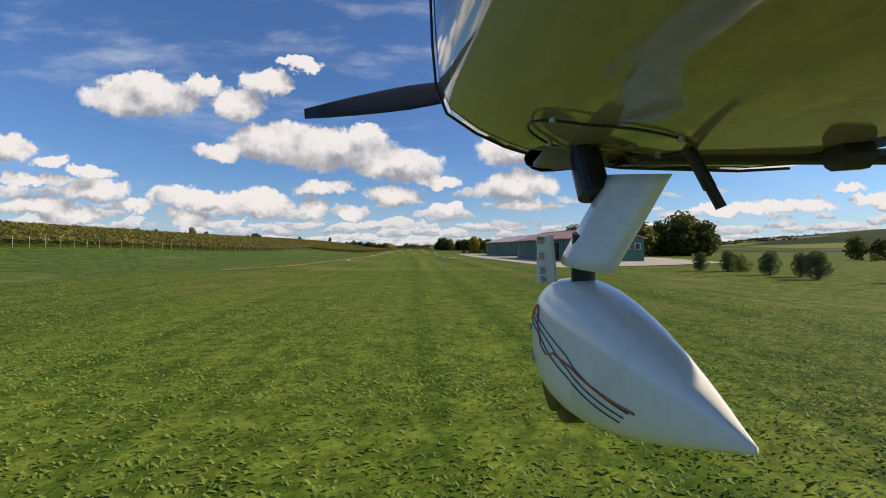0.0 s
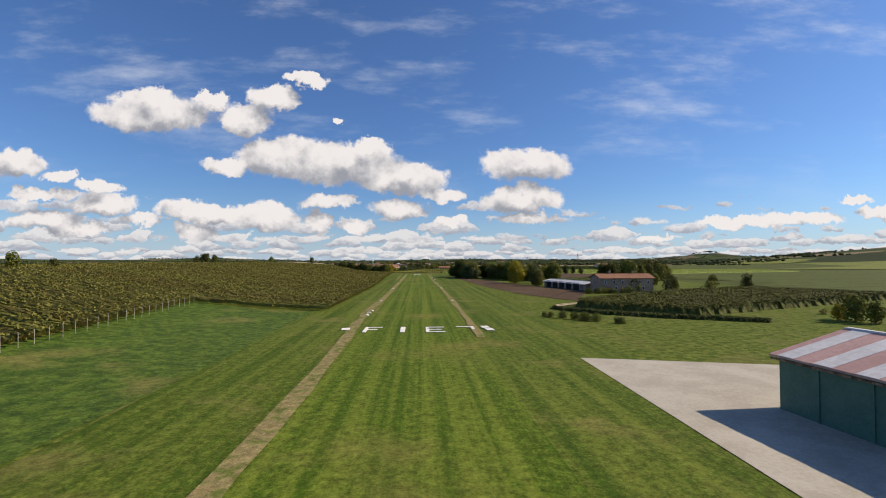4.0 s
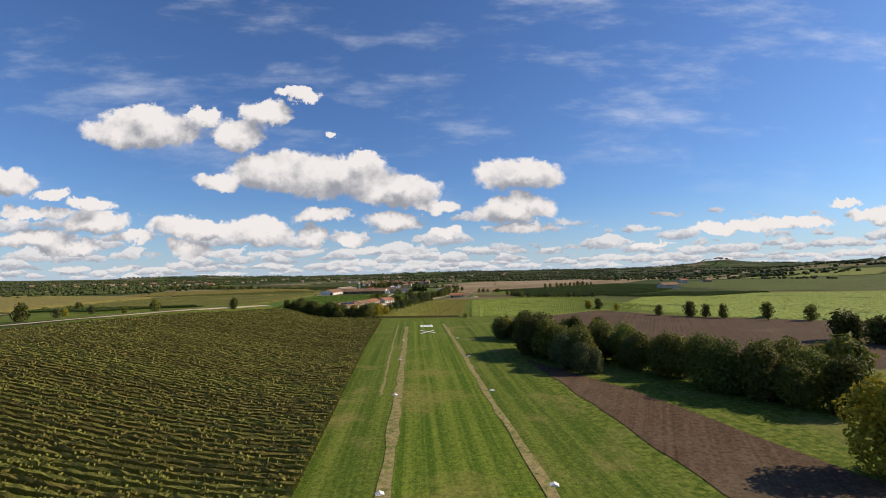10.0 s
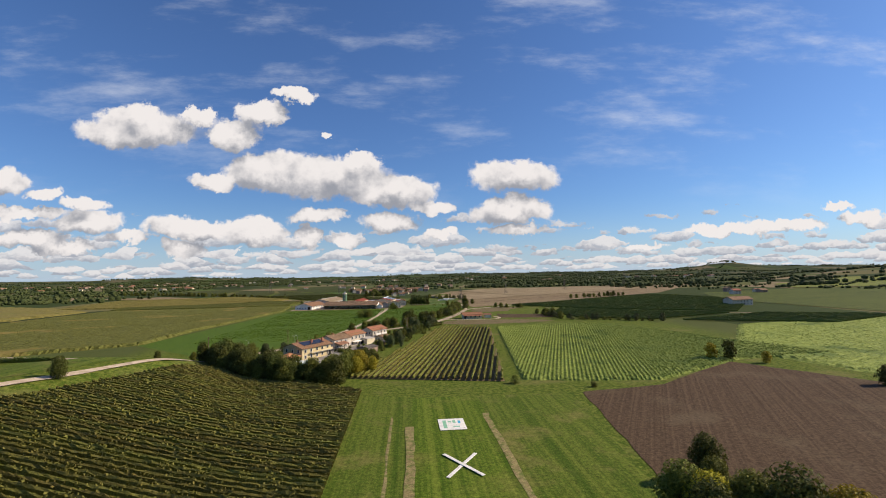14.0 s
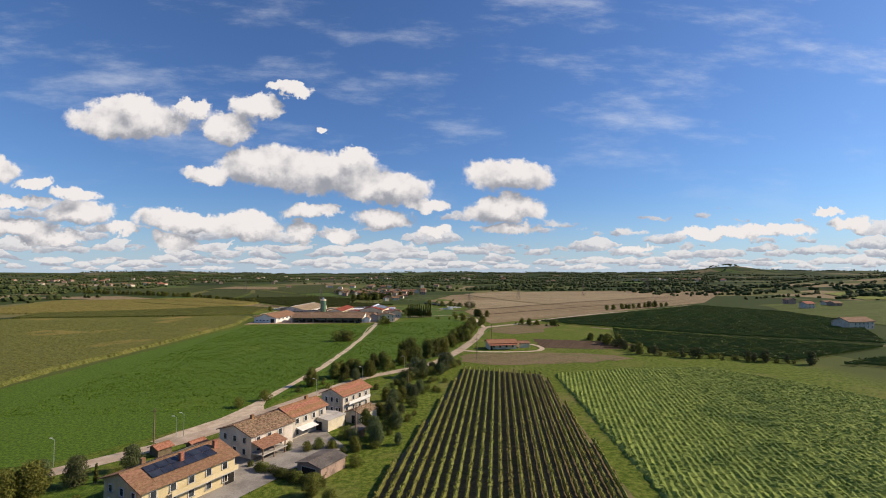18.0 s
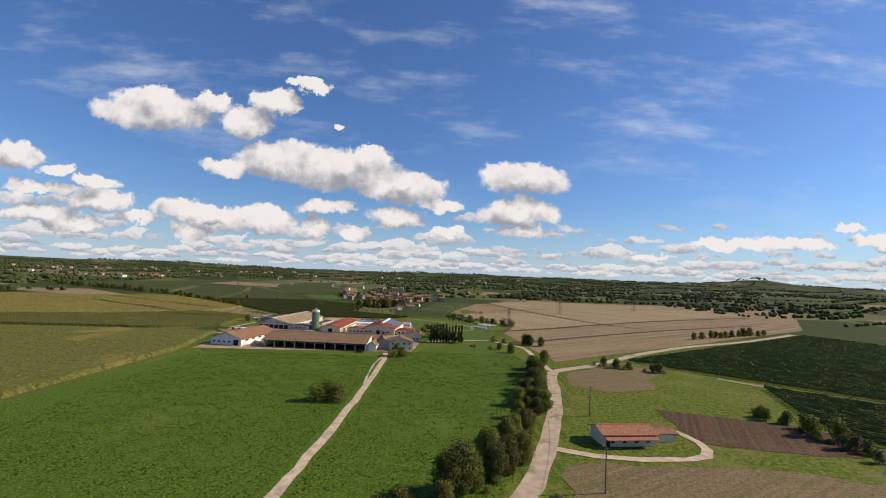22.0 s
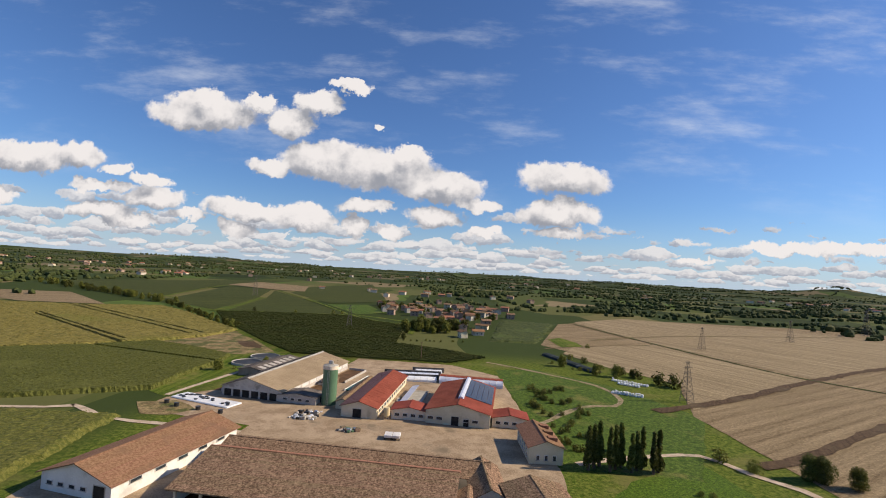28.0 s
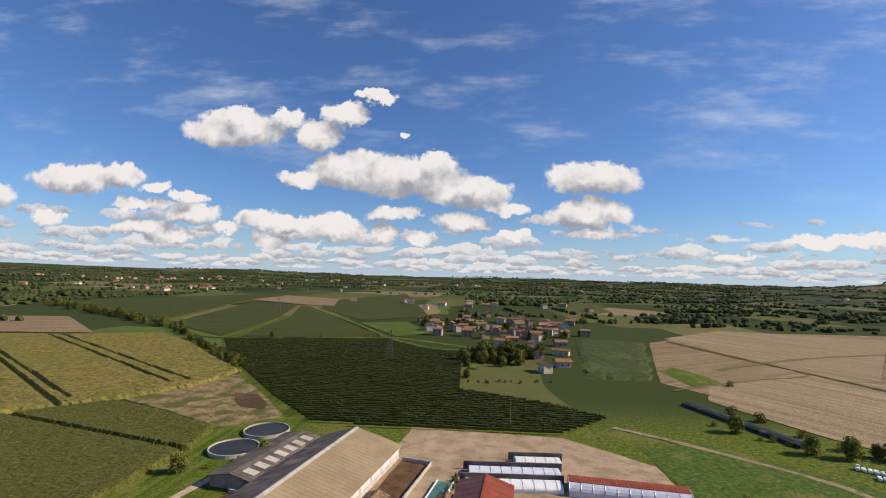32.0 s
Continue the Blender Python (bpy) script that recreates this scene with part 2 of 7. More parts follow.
def leafy(name, a, b, spread=0.25):
    """Leaves: two greens from leaf to leaf, a little light passing through."""
    m = bpy.data.materials.new(name)
    m.use_nodes = True
    t = m.node_tree
    bsdf = t.nodes["Principled BSDF"]
    bsdf.inputs["Roughness"].default_value, bsdf.inputs["Specular IOR Level"].default_value = 0.65, 0.15
    isl = t.nodes.new("ShaderNodeNewGeometry").outputs["Random Per Island"]
    place = t.nodes.new("ShaderNodeNewGeometry").outputs["Position"]
    grain = wnoise(t, place, 2.6, 6.0, 0.72).outputs[0]
    colour = wmix(t, wmath(t, "ADD", wmath(t, "MULTIPLY", isl, 0.5), wramp(t, grain, 0.36, 0.64, -0.1, 0.6)), (*a, 1), (*b, 1))
    bn = t.nodes.new("ShaderNodeBump")
    bn.inputs["Strength"].default_value, bn.inputs["Distance"].default_value = 0.9, 0.16
    t.links.new(grain, bn.inputs["Height"])
    t.links.new(bn.outputs[0], bsdf.inputs["Normal"])
    rnd = t.nodes.new("ShaderNodeObjectInfo").outputs["Random"]
    hsv = t.nodes.new("ShaderNodeHueSaturation")
    t.links.new(wramp(t, rnd, 0, 1, 1 - spread, 1 + spread, False), hsv.inputs["Value"])
    t.links.new(wramp(t, rnd, 0, 1, 0.485, 0.52, False), hsv.inputs["Hue"])
    t.links.new(colour, hsv.inputs["Color"])
    t.links.new(hsv.outputs[0], bsdf.inputs["Base Color"])
    back = t.nodes.new("ShaderNodeBsdfTranslucent")
    t.links.new(hsv.outputs[0], back.inputs[0])
    mx = t.nodes.new("ShaderNodeMixShader")
    mx.inputs[0].default_value = 0.25
    t.links.new(bsdf.outputs[0], mx.inputs[1])
    t.links.new(back.outputs[0], mx.inputs[2])
    t.links.new(mx.outputs[0], t.nodes["Material Output"].inputs[0])
    return m


def striped(name, a, b, c, angle, spacing, rough=0.9, patch=0.06, sharp=(0.35, 0.65), bump=0.4):
    """Mown or tilled ground: long stripes in one direction, broken by noise."""
    m = bpy.data.materials.new(name)
    m.use_nodes = True
    t = m.node_tree
    bsdf = t.nodes["Principled BSDF"]
    bsdf.inputs["Roughness"].default_value, bsdf.inputs["Specular IOR Level"].default_value = rough, 0.06
    place = t.nodes.new("ShaderNodeNewGeometry").outputs["Position"]
    turned = t.nodes.new("ShaderNodeVectorRotate")
    turned.rotation_type = "Z_AXIS"
    turned.inputs["Angle"].default_value = -radians(angle)
    t.links.new(place, turned.inputs["Vector"])
    v = turned.outputs[0]
    s1 = wnoise(t, wvec(t, "MULTIPLY", v, (0.006, 1 / spacing, 0.0)), 1.0, 3.0, 0.7).outputs[0]
    s2 = wnoise(t, v, 1.6, 9.0, 0.78).outputs[0]
    s3 = wnoise(t, v, patch, 4.0, 0.6).outputs[0]
    s4 = wnoise(t, v, 6.0, 5.0, 0.75).outputs[0]
    k = wmath(t, "ADD", wmath(t, "ADD", wmath(t, "MULTIPLY", s1, 0.36), wmath(t, "MULTIPLY", s2, 0.34)), wmath(t, "MULTIPLY", s4, 0.30))
    colour = wmix(t, wramp(t, k, *sharp), (*a, 1), (*b, 1))
    colour = wmix(t, wramp(t, s3, 0.5, 0.72, 0, 0.8), colour, (*c, 1))
    colour = mottled(t, place, colour)
    t.links.new(colour, bsdf.inputs["Base Color"])
    bn = t.nodes.new("ShaderNodeBump")
    bn.inputs["Strength"].default_value, bn.inputs["Distance"].default_value = bump, 0.08
    t.links.new(k, bn.inputs["Height"])
    t.links.new(bn.outputs[0], bsdf.inputs["Normal"])
    return m


def patchwork(name):
    """Country seen from far off: fields of many crops, each with its own furrows."""
    m = bpy.data.materials.new(name)
    m.use_nodes = True
    t = m.node_tree
    bsdf = t.nodes["Principled BSDF"]
    bsdf.inputs["Roughness"].default_value, bsdf.inputs["Specular IOR Level"].default_value = 0.95, 0.05
    place = t.nodes.new("ShaderNodeNewGeometry").outputs["Position"]
    vor = t.nodes.new("ShaderNodeTexVoronoi")
    vor.distance, vor.inputs["Scale"].default_value, vor.inputs["Randomness"].default_value = "CHEBYCHEV", 1.0, 0.9
    bent = wvec(t, "MULTIPLY_ADD", wnoise(t, place, 0.004, 2.0, 0.5).outputs["Color"], (60, 60, 0), place)
    t.links.new(wvec(t, "MULTIPLY", bent, (1 / 120, 1 / 190, 0)), vor.inputs["Vector"])
    ramp = t.nodes.new("ShaderNodeValToRGB")
    ramp.color_ramp.interpolation = "CONSTANT"
    stops = ((0.0, (0.040, 0.056, 0.016)), (0.2, (0.080, 0.095, 0.028)), (0.34, (0.026, 0.038, 0.012)), (0.46, (0.110, 0.115, 0.040)),
             (0.58, (0.042, 0.060, 0.017)), (0.76, (0.24, 0.185, 0.105)), (0.84, (0.085, 0.130, 0.030)), (0.92, (0.15, 0.135, 0.055)))
    for i, (p, colour) in enumerate(stops):
        e = ramp.color_ramp.elements[i] if i < 2 else ramp.color_ramp.elements.new(p)
        e.position, e.color = p, (*colour, 1)
    t.links.new(wn(t, "ShaderNodeSeparateColor", None, vor.outputs["Color"]).outputs[0], ramp.inputs[0])
    n1 = wnoise(t, place, 0.05, 6.0, 0.65).outputs[0]
    colour = wmix(t, wramp(t, n1, 0.3, 0.75, 0.0, 0.25), ramp.outputs[0], (0.030, 0.046, 0.014, 1))
    # far off the ground colour turns towards a dark woodland green
    colour = wmix(t, wramp(t, wvec(t, "LENGTH", place), 1500, 3000, 0.0, 0.45), colour, (0.020, 0.032, 0.014, 1))
    # near the airstrip the same sheet is plain meadow
    sp = wn(t, "ShaderNodeSeparateXYZ", None, place).outputs
    grass = wmix(t, wramp(t, wnoise(t, place, 0.7, 9.0, 0.75).outputs[0], 0.38, 0.62), (0.042, 0.078, 0.008, 1), (0.140, 0.160, 0.030, 1))
    grass = mottled(t, place, grass)
    grass = wmix(t, wramp(t, wnoise(t, place, 0.045, 5.0, 0.65).outputs[0], 0.5, 0.72, 0.0, 0.7), grass, (0.17, 0.15, 0.055, 1))
    close = wmath(t, "MULTIPLY", wmath(t, "MULTIPLY", wramp(t, sp[0], -135, -115), wramp(t, sp[0], 190, 160)), wramp(t, sp[1], 1150, 1100))
    colour = wmix(t, close, colour, grass)
    t.links.new(colour, bsdf.inputs["Base Color"])
    bn = t.nodes.new("ShaderNodeBump")
    bn.inputs["Strength"].default_value, bn.inputs["Distance"].default_value = 0.5, 0.15
    t.links.new(wnoise(t, place, 2.5, 5.0, 0.7).outputs[0], bn.inputs["Height"])
    t.links.new(bn.outputs[0], bsdf.inputs["Normal"])
    return m


M_LAND = patchwork("country_ground")
M_RUNWAY = striped("mown_runway_grass", (0.044, 0.086, 0.007), (0.128, 0.166, 0.022), (0.17, 0.16, 0.04), 90, 1.5, patch=0.05, sharp=(0.43, 0.57))
M_VERGE = striped("rough_verge_grass", (0.038, 0.074, 0.007), (0.122, 0.150, 0.024), (0.175, 0.155, 0.048), 90, 2.2, patch=0.09, sharp=(0.42, 0.58))
M_PARCEL = striped("deep_green_rows", (0.030, 0.040, 0.011), (0.070, 0.080, 0.022), (0.052, 0.064, 0.018), 30, 3.4, patch=0.01, sharp=(0.42, 0.58))
M_LUSH = material("lush_meadow", (0.028, 0.066, 0.004), (0.090, 0.146, 0.012), scale=1.6, fine=9, spread=0, c=(0.078, 0.120, 0.012), c_scale=0.03, bump=1.0, depth=0.12, mottle=0.5)
M_CLOVER = material("clover_meadow", (0.028, 0.062, 0.006), (0.090, 0.135, 0.018), scale=0.6, fine=6, spread=0, c=(0.14, 0.14, 0.035), c_scale=0.06, bump=0.9, depth=0.15, mottle=0.55)
M_BARE = material("bare_dry_soil_strip", (0.20, 0.160, 0.066), (0.33, 0.262, 0.125), scale=0.7, fine=9, spread=0, c=(0.115, 0.135, 0.030), c_scale=0.7, c_cut=(0.42, 0.64), mottle=0.5)
M_WASTE = material("dry_waste_weeds", (0.14, 0.098, 0.045), (0.30, 0.225, 0.11), scale=0.25, fine=9, spread=0, c=(0.085, 0.092, 0.028), c_scale=0.12, c_cut=(0.46, 0.60), mottle=0.5)
M_PAVE = material("grey_paved_yard", (0.20, 0.18, 0.155), (0.33, 0.30, 0.26), scale=0.2, fine=14, spread=0, c=(0.15, 0.135, 0.11), c_scale=0.1, bump=0.15)
M_TILLED = striped("ploughed_brown_soil", (0.046, 0.029, 0.017), (0.118, 0.079, 0.048), (0.115, 0.085, 0.052), 62, 0.9, patch=0.05, bump=0.9)
M_STUBBLE = striped("pale_stubble_field", (0.135, 0.096, 0.052), (0.29, 0.22, 0.13), (0.21, 0.158, 0.088), 33, 4.0, patch=0.02, sharp=(0.42, 0.58))
M_STUBBLE_PALE = striped("fresh_pale_stubble", (0.18, 0.135, 0.078), (0.35, 0.275, 0.165), (0.255, 0.195, 0.115), -57, 5.0, patch=0.012, sharp=(0.42, 0.60))
M_DIRT = material("trodden_dry_dirt", (0.19, 0.145, 0.085), (0.33, 0.26, 0.165), scale=0.7, fine=8, spread=0, c=(0.125, 0.130, 0.045), c_scale=0.3, c_cut=(0.5, 0.7), bump=0.4)
M_ROAD = material("pale_asphalt_road", (0.32, 0.245, 0.178), (0.45, 0.36, 0.27), scale=0.3, fine=20, spread=0, bump=0.2, depth=0.01, c=(0.21, 0.17, 0.13), c_scale=0.1)
M_GRAVEL = material("pale_gravel", (0.37, 0.285, 0.20), (0.55, 0.445, 0.33), scale=0.4, fine=18, spread=0, c=(0.28, 0.24, 0.17), c_scale=0.12)
M_YARD = material("dusty_concrete_yard", (0.25, 0.178, 0.11), (0.43, 0.325, 0.215), scale=0.16, fine=16, spread=0, c=(0.19, 0.145, 0.095), c_scale=0.08, bump=0.15)
M_APRON = material("pale_concrete_apron", (0.34, 0.31, 0.25), (0.44, 0.41, 0.34), scale=0.2, fine=20, spread=0, bump=0.1)
M_CORN = material("ripe_corn_leaves", (0.052, 0.066, 0.013), (0.148, 0.142, 0.036), scale=1.1, fine=6, spread=0, c=(0.20, 0.155, 0.048), c_scale=0.02, bump=0.9, depth=0.3)
M_CORN_GREEN = material("green_corn_leaves", (0.048, 0.060, 0.011), (0.122, 0.124, 0.030), scale=1.3, fine=6, spread=0, c=(0.12, 0.125, 0.032), c_scale=0.02, bump=0.9, depth=0.3)
M_CORN_DRY = material("yellowing_corn_leaves", (0.108, 0.098, 0.024), (0.235, 0.195, 0.056), scale=0.4, fine=7, spread=0, c=(0.15, 0.145, 0.035), c_scale=0.015, bump=0.9, depth=0.3)
M_SOY = material("green_row_crop", (0.115, 0.165, 0.026), (0.29, 0.34, 0.075), scale=0.7, fine=6, spread=0, c=(0.10, 0.15, 0.03), c_scale=0.03, bump=0.8, depth=0.2)
M_VINE = leafy("vine_leaves", (0.090, 0.088, 0.017), (0.255, 0.222, 0.052), 0.12)
M_VINE_B = leafy("autumn_vine_leaves", (0.088, 0.098, 0.018), (0.235, 0.222, 0.048), 0.12)
M_VINE_C = leafy("deep_green_vine_leaves", (0.034, 0.044, 0.010), (0.088, 0.096, 0.023), 0.15)
M_DEEP = material("deep_green_crop", (0.030, 0.046, 0.011), (0.070, 0.084, 0.022), scale=0.4, fine=6, spread=0, c=(0.075, 0.10, 0.025), c_scale=0.02, bump=0.9, depth=0.3)
M_FALLOW = striped("dry_fallow_ground", (0.115, 0.085, 0.045), (0.20, 0.155, 0.085), (0.105, 0.115, 0.035), 30, 1.6, patch=0.10, bump=0.8)
M_VINE_DARK = leafy("dark_vine_leaves", (0.055, 0.082, 0.018), (0.125, 0.155, 0.036), 0.12)
M_LEAF = leafy("broad_leaves", (0.064, 0.082, 0.013), (0.225, 0.225, 0.045))
M_LEAF_DARK = leafy("dark_leaves", (0.030, 0.044, 0.009), (0.150, 0.155, 0.034))
M_LEAF_GOLD = leafy("autumn_gold_leaves", (0.17, 0.15, 0.014), (0.42, 0.33, 0.035))
M_LEAF_OLIVE = leafy("olive_leaves", (0.065, 0.085, 0.03), (0.13, 0.145, 0.06))
M_BARK = material("bark", (0.07, 0.055, 0.04), (0.14, 0.11, 0.085), scale=2, fine=6, bump=0.7, local=True)
M_TILE = material("weathered_clay_tiles", (0.165, 0.085, 0.048), (0.30, 0.172, 0.102), rough=0.9, scale=2.0, fine=3, c=(0.19, 0.11, 0.068), c_scale=0.15, bump=0.6, depth=0.05, spread=0.08)
M_TILE_BROWN = material("old_brown_roof_tiles", (0.115, 0.068, 0.040), (0.29, 0.195, 0.122), rough=0.92, scale=2.2, fine=3, c=(0.24, 0.165, 0.10), c_scale=0.25, bump=0.7, depth=0.05, spread=0.08, mottle=0.45)
M_TERRA = material("rusty_terracotta_tiles", (0.21, 0.092, 0.050), (0.38, 0.19, 0.11), rough=0.85, scale=2.0, fine=3, c=(0.22, 0.12, 0.07), c_scale=0.3, bump=0.5, depth=0.04)
M_ORANGE = material("orange_clay_tiles", (0.36, 0.155, 0.07), (0.50, 0.25, 0.125), rough=0.85, scale=0.8, fine=6, spread=0, bump=0.5, depth=0.04)
M_RED = material("red_painted_sheet", (0.20, 0.046, 0.028), (0.285, 0.073, 0.046), rough=0.8, scale=0.15, fine=10, spread=0.05, bump=0.1)
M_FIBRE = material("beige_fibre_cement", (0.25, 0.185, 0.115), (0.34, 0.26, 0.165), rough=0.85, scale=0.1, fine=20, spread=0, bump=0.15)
M_FIBRE_DARK = material("blotchy_grey_sheet", (0.075, 0.065, 0.058), (0.17, 0.145, 0.125), rough=0.85, scale=0.25, fine=12, spread=0, c=(0.25, 0.21, 0.17), c_scale=0.12, bump=0.2)
# darker copy of the red sheet, with a roof pitch's shade in its colour
M_MAROON = material("shaded_maroon_sheet", (0.085, 0.032, 0.026), (0.14, 0.055, 0.045), rough=0.65, scale=0.2, fine=10, spread=0.05, bump=0.1)
M_PINK = material("faded_pink_sheet_roof", (0.42, 0.24, 0.20), (0.52, 0.32, 0.27), rough=0.6, scale=0.3, fine=8, spread=0.04, bump=0.1)
M_SHEET = material("pale_grey_sheet", (0.55, 0.53, 0.50), (0.70, 0.68, 0.64), rough=0.5, scale=0.3, fine=8, spread=0.05, bump=0.1)
M_WHITE = material("white_render_wall", (0.66, 0.64, 0.60), (0.78, 0.76, 0.71), scale=0.3, fine=12, c=(0.52, 0.49, 0.44), c_scale=0.15, bump=0.1, spread=0.05)
M_OFFWHITE = material("aged_offwhite_render", (0.46, 0.40, 0.32), (0.60, 0.54, 0.45), scale=0.4, fine=10, c=(0.36, 0.31, 0.25), c_scale=0.25, bump=0.15, spread=0.08)
M_CREAM = material("cream_render_wall", (0.62, 0.53, 0.38), (0.72, 0.63, 0.48), scale=0.3, fine=12, c=(0.50, 0.42, 0.30), c_scale=0.2, bump=0.1, spread=0.12)
M_YELLOW = material("yellow_render_wall", (0.50, 0.40, 0.22), (0.62, 0.51, 0.31), scale=0.3, fine=12, bump=0.1, spread=0.05)
M_STONE = material("old_pinkish_render", (0.30, 0.205, 0.155), (0.41, 0.295, 0.225), scale=0.4, fine=10, c=(0.20, 0.145, 0.115), c_scale=0.3, bump=0.2, spread=0.05)
M_GREENWALL = material("green_painted_sheet_wall", (0.035, 0.12, 0.085), (0.055, 0.155, 0.115), rough=0.55, scale=0.5, fine=8, spread=0.06, bump=0.1)
M_SILO = material("green_enamel_steel", (0.075, 0.155, 0.085), (0.105, 0.195, 0.11), rough=0.45, scale=0.4, fine=8, spread=0, c=(0.12, 0.18, 0.11), c_scale=0.3, stretch=(1, 1, 0.2), bump=0.1)
M_CONC = material("weathered_concrete", (0.36, 0.33, 0.29), (0.48, 0.45, 0.40), scale=0.6, fine=10, c=(0.25, 0.23, 0.20), c_scale=0.3, bump=0.2)
M_DARK = material("doorway_shade", (0.02, 0.018, 0.016), (0.045, 0.04, 0.035), scale=0.6, spread=0, bump=0)
M_WOOD = material("old_timber", (0.13, 0.09, 0.06), (0.22, 0.16, 0.11), scale=1.5, fine=6, bump=0.3)
M_MAST = material("weathered_mast_steel", (0.10, 0.09, 0.08), (0.17, 0.15, 0.13), rough=0.7, scale=1.0, bump=0)
M_STEEL = material("galvanised_steel", (0.40, 0.41, 0.42), (0.52, 0.53, 0.54), rough=0.45, metal=0.8, scale=1.0, bump=0.1)
M_BLACK = material("black_plastic", (0.012, 0.012, 0.013), (0.028, 0.028, 0.03), rough=0.4, scale=2, spread=0, bump=0.05)
M_SHEETING = material("white_plastic_sheeting", (0.62, 0.63, 0.64), (0.74, 0.75, 0.75), rough=0.4, scale=0.5, fine=8, bump=0.3, depth=0.05)
M_BLUEWHITE = material("translucent_arched_sheet", (0.50, 0.53, 0.62), (0.64, 0.67, 0.75), rough=0.35, scale=0.5, fine=8, bump=0.15)
M_SOLAR = material("solar_cells", (0.018, 0.022, 0.035), (0.035, 0.04, 0.055), rough=0.18, scale=0.6, spread=0.1, bump=0)
M_MUCK = material("brown_muck", (0.075, 0.042, 0.022), (0.15, 0.085, 0.045), scale=0.4, fine=8, spread=0, bump=0.5)
M_POND = material("dark_slurry", (0.015, 0.016, 0.017), (0.03, 0.032, 0.034), rough=0.6, scale=0.2, spread=0, bump=0.05)
M_POOL = material("pool_water", (0.06, 0.42, 0.62), (0.10, 0.52, 0.70), rough=0.08, scale=0.8, spread=0, bump=0.1, depth=0.02)
M_COVER = material("dark_blue_grey_cover", (0.018, 0.026, 0.027), (0.042, 0.056, 0.056), rough=0.85, scale=0.5, fine=6, spread=0, c=(0.09, 0.10, 0.10), c_scale=0.3)
M_TEAL = material("teal_netting", (0.03, 0.12, 0.10), (0.06, 0.18, 0.155), rough=0.5, scale=0.4, fine=8, spread=0, c=(0.12, 0.22, 0.2), c_scale=0.3)
M_GLASS = material("window_glass", (0.02, 0.025, 0.03), (0.05, 0.06, 0.07), rough=0.1, scale=1.0, spread=0.2, bump=0)
M_PAINTMARK = material("white_marker_boards", (0.66, 0.64, 0.58), (0.80, 0.78, 0.72), scale=1.2, fine=7, c=(0.40, 0.36, 0.28), c_scale=1.1, c_cut=(0.6, 0.72), spread=0.05)
M_REDPAINT = material("red_paint", (0.40, 0.05, 0.03), (0.5, 0.09, 0.05), rough=0.4, spread=0, bump=0)


# ---------------------------------------------------------------- building blocks
def part(name, bm, mat, parent=None, label="", smooth=False):
    me = bpy.data.meshes.new(name)
    if smooth:
        for fc in bm.faces:
            fc.smooth = True
    bm.to_mesh(me)
    bm.free()
    me.materials.append(mat)
    ob = new(name, me)
    ob.parent = parent
    return tagged(ob, label)


def mesh_part(name, verts, faces, mat, parent=None, label="", smooth=False):
    me = bpy.data.meshes.new(name)
    me.from_pydata([tuple(v) for v in verts], [], [tuple(f) for f in faces])
    if smooth:
        for p in me.polygons:
            p.use_smooth = True
    me.materials.append(mat)
    ob = new(name, me)
    ob.parent = parent
    return tagged(ob, label)


def thing(name, m, label, category, group="", kind=""):
    ob = new(name)
    ob.matrix_world = m
    ob.empty_display_size = 0.3
    return tagged(ob, label, category, group, kind)


def box(bm, x0, y0, z0, x1, y1, z1, bevel=0.0):
    r = bmesh.ops.create_cube(bm, size=1.0, matrix=Matrix.Translation(((x0 + x1) / 2, (y0 + y1) / 2, (z0 + z1) / 2)) @ Matrix.Diagonal((x1 - x0, y1 - y0, z1 - z0, 1)))
    if bevel:
        es = list({e for v in r["verts"] for e in v.link_edges})
        bmesh.ops.bevel(bm, geom=es, offset=bevel, segments=1, affect="EDGES")
    return bm


def boxm(*a, bevel=0.0):
    return box(bmesh.new(), *a, bevel=bevel)


def prism(bm, outline, d0, d1, axis="y"):
    """Extrudes an outline of (across, up) along y or x."""
    put = (lambda a, z, d: (a, d, z)) if axis == "y" else (lambda a, z, d: (d, a, z))
    v0, v1 = [bm.verts.new(put(a, z, d0)) for a, z in outline], [bm.verts.new(put(a, z, d1)) for a, z in outline]
    n = len(outline)
    bm.faces.new(v0), bm.faces.new(v1[::-1])
    for i in range(n):
        bm.faces.new((v0[i], v1[i], v1[(i + 1) % n], v0[(i + 1) % n]))
    bmesh.ops.recalc_face_normals(bm, faces=bm.faces)
    return bm


def cyl(bm, x, y, z0, z1, r0, r1=None, n=16, caps=True):
    bmesh.ops.create_cone(bm, cap_ends=caps, segments=n, radius1=r0, radius2=r0 if r1 is None else r1, depth=z1 - z0, matrix=Matrix.Translation((x, y, (z0 + z1) / 2)))
    return bm


def rod(bm, a, b, r, n=8):
    a, b = Vector(a), Vector(b)
    m = Matrix.Translation((a + b) / 2) @ (b - a).to_track_quat("Z", "Y").to_matrix().to_4x4()
    bmesh.ops.create_cone(bm, cap_ends=True, segments=n, radius1=r, radius2=r, depth=(b - a).length, matrix=m)
    return bm


def step01(v, a, b):
    k = min(1.0, max(0.0, (v - a) / (b - a)))
    return k * k * (3 - 2 * k)


TRACK_Y, TRACK_X = (270, 290, 322, 351, 380, 400, 418, 437, 450), (-116, -114, -107, -95, -77.5, -64.5, -57.5, -53, -53)


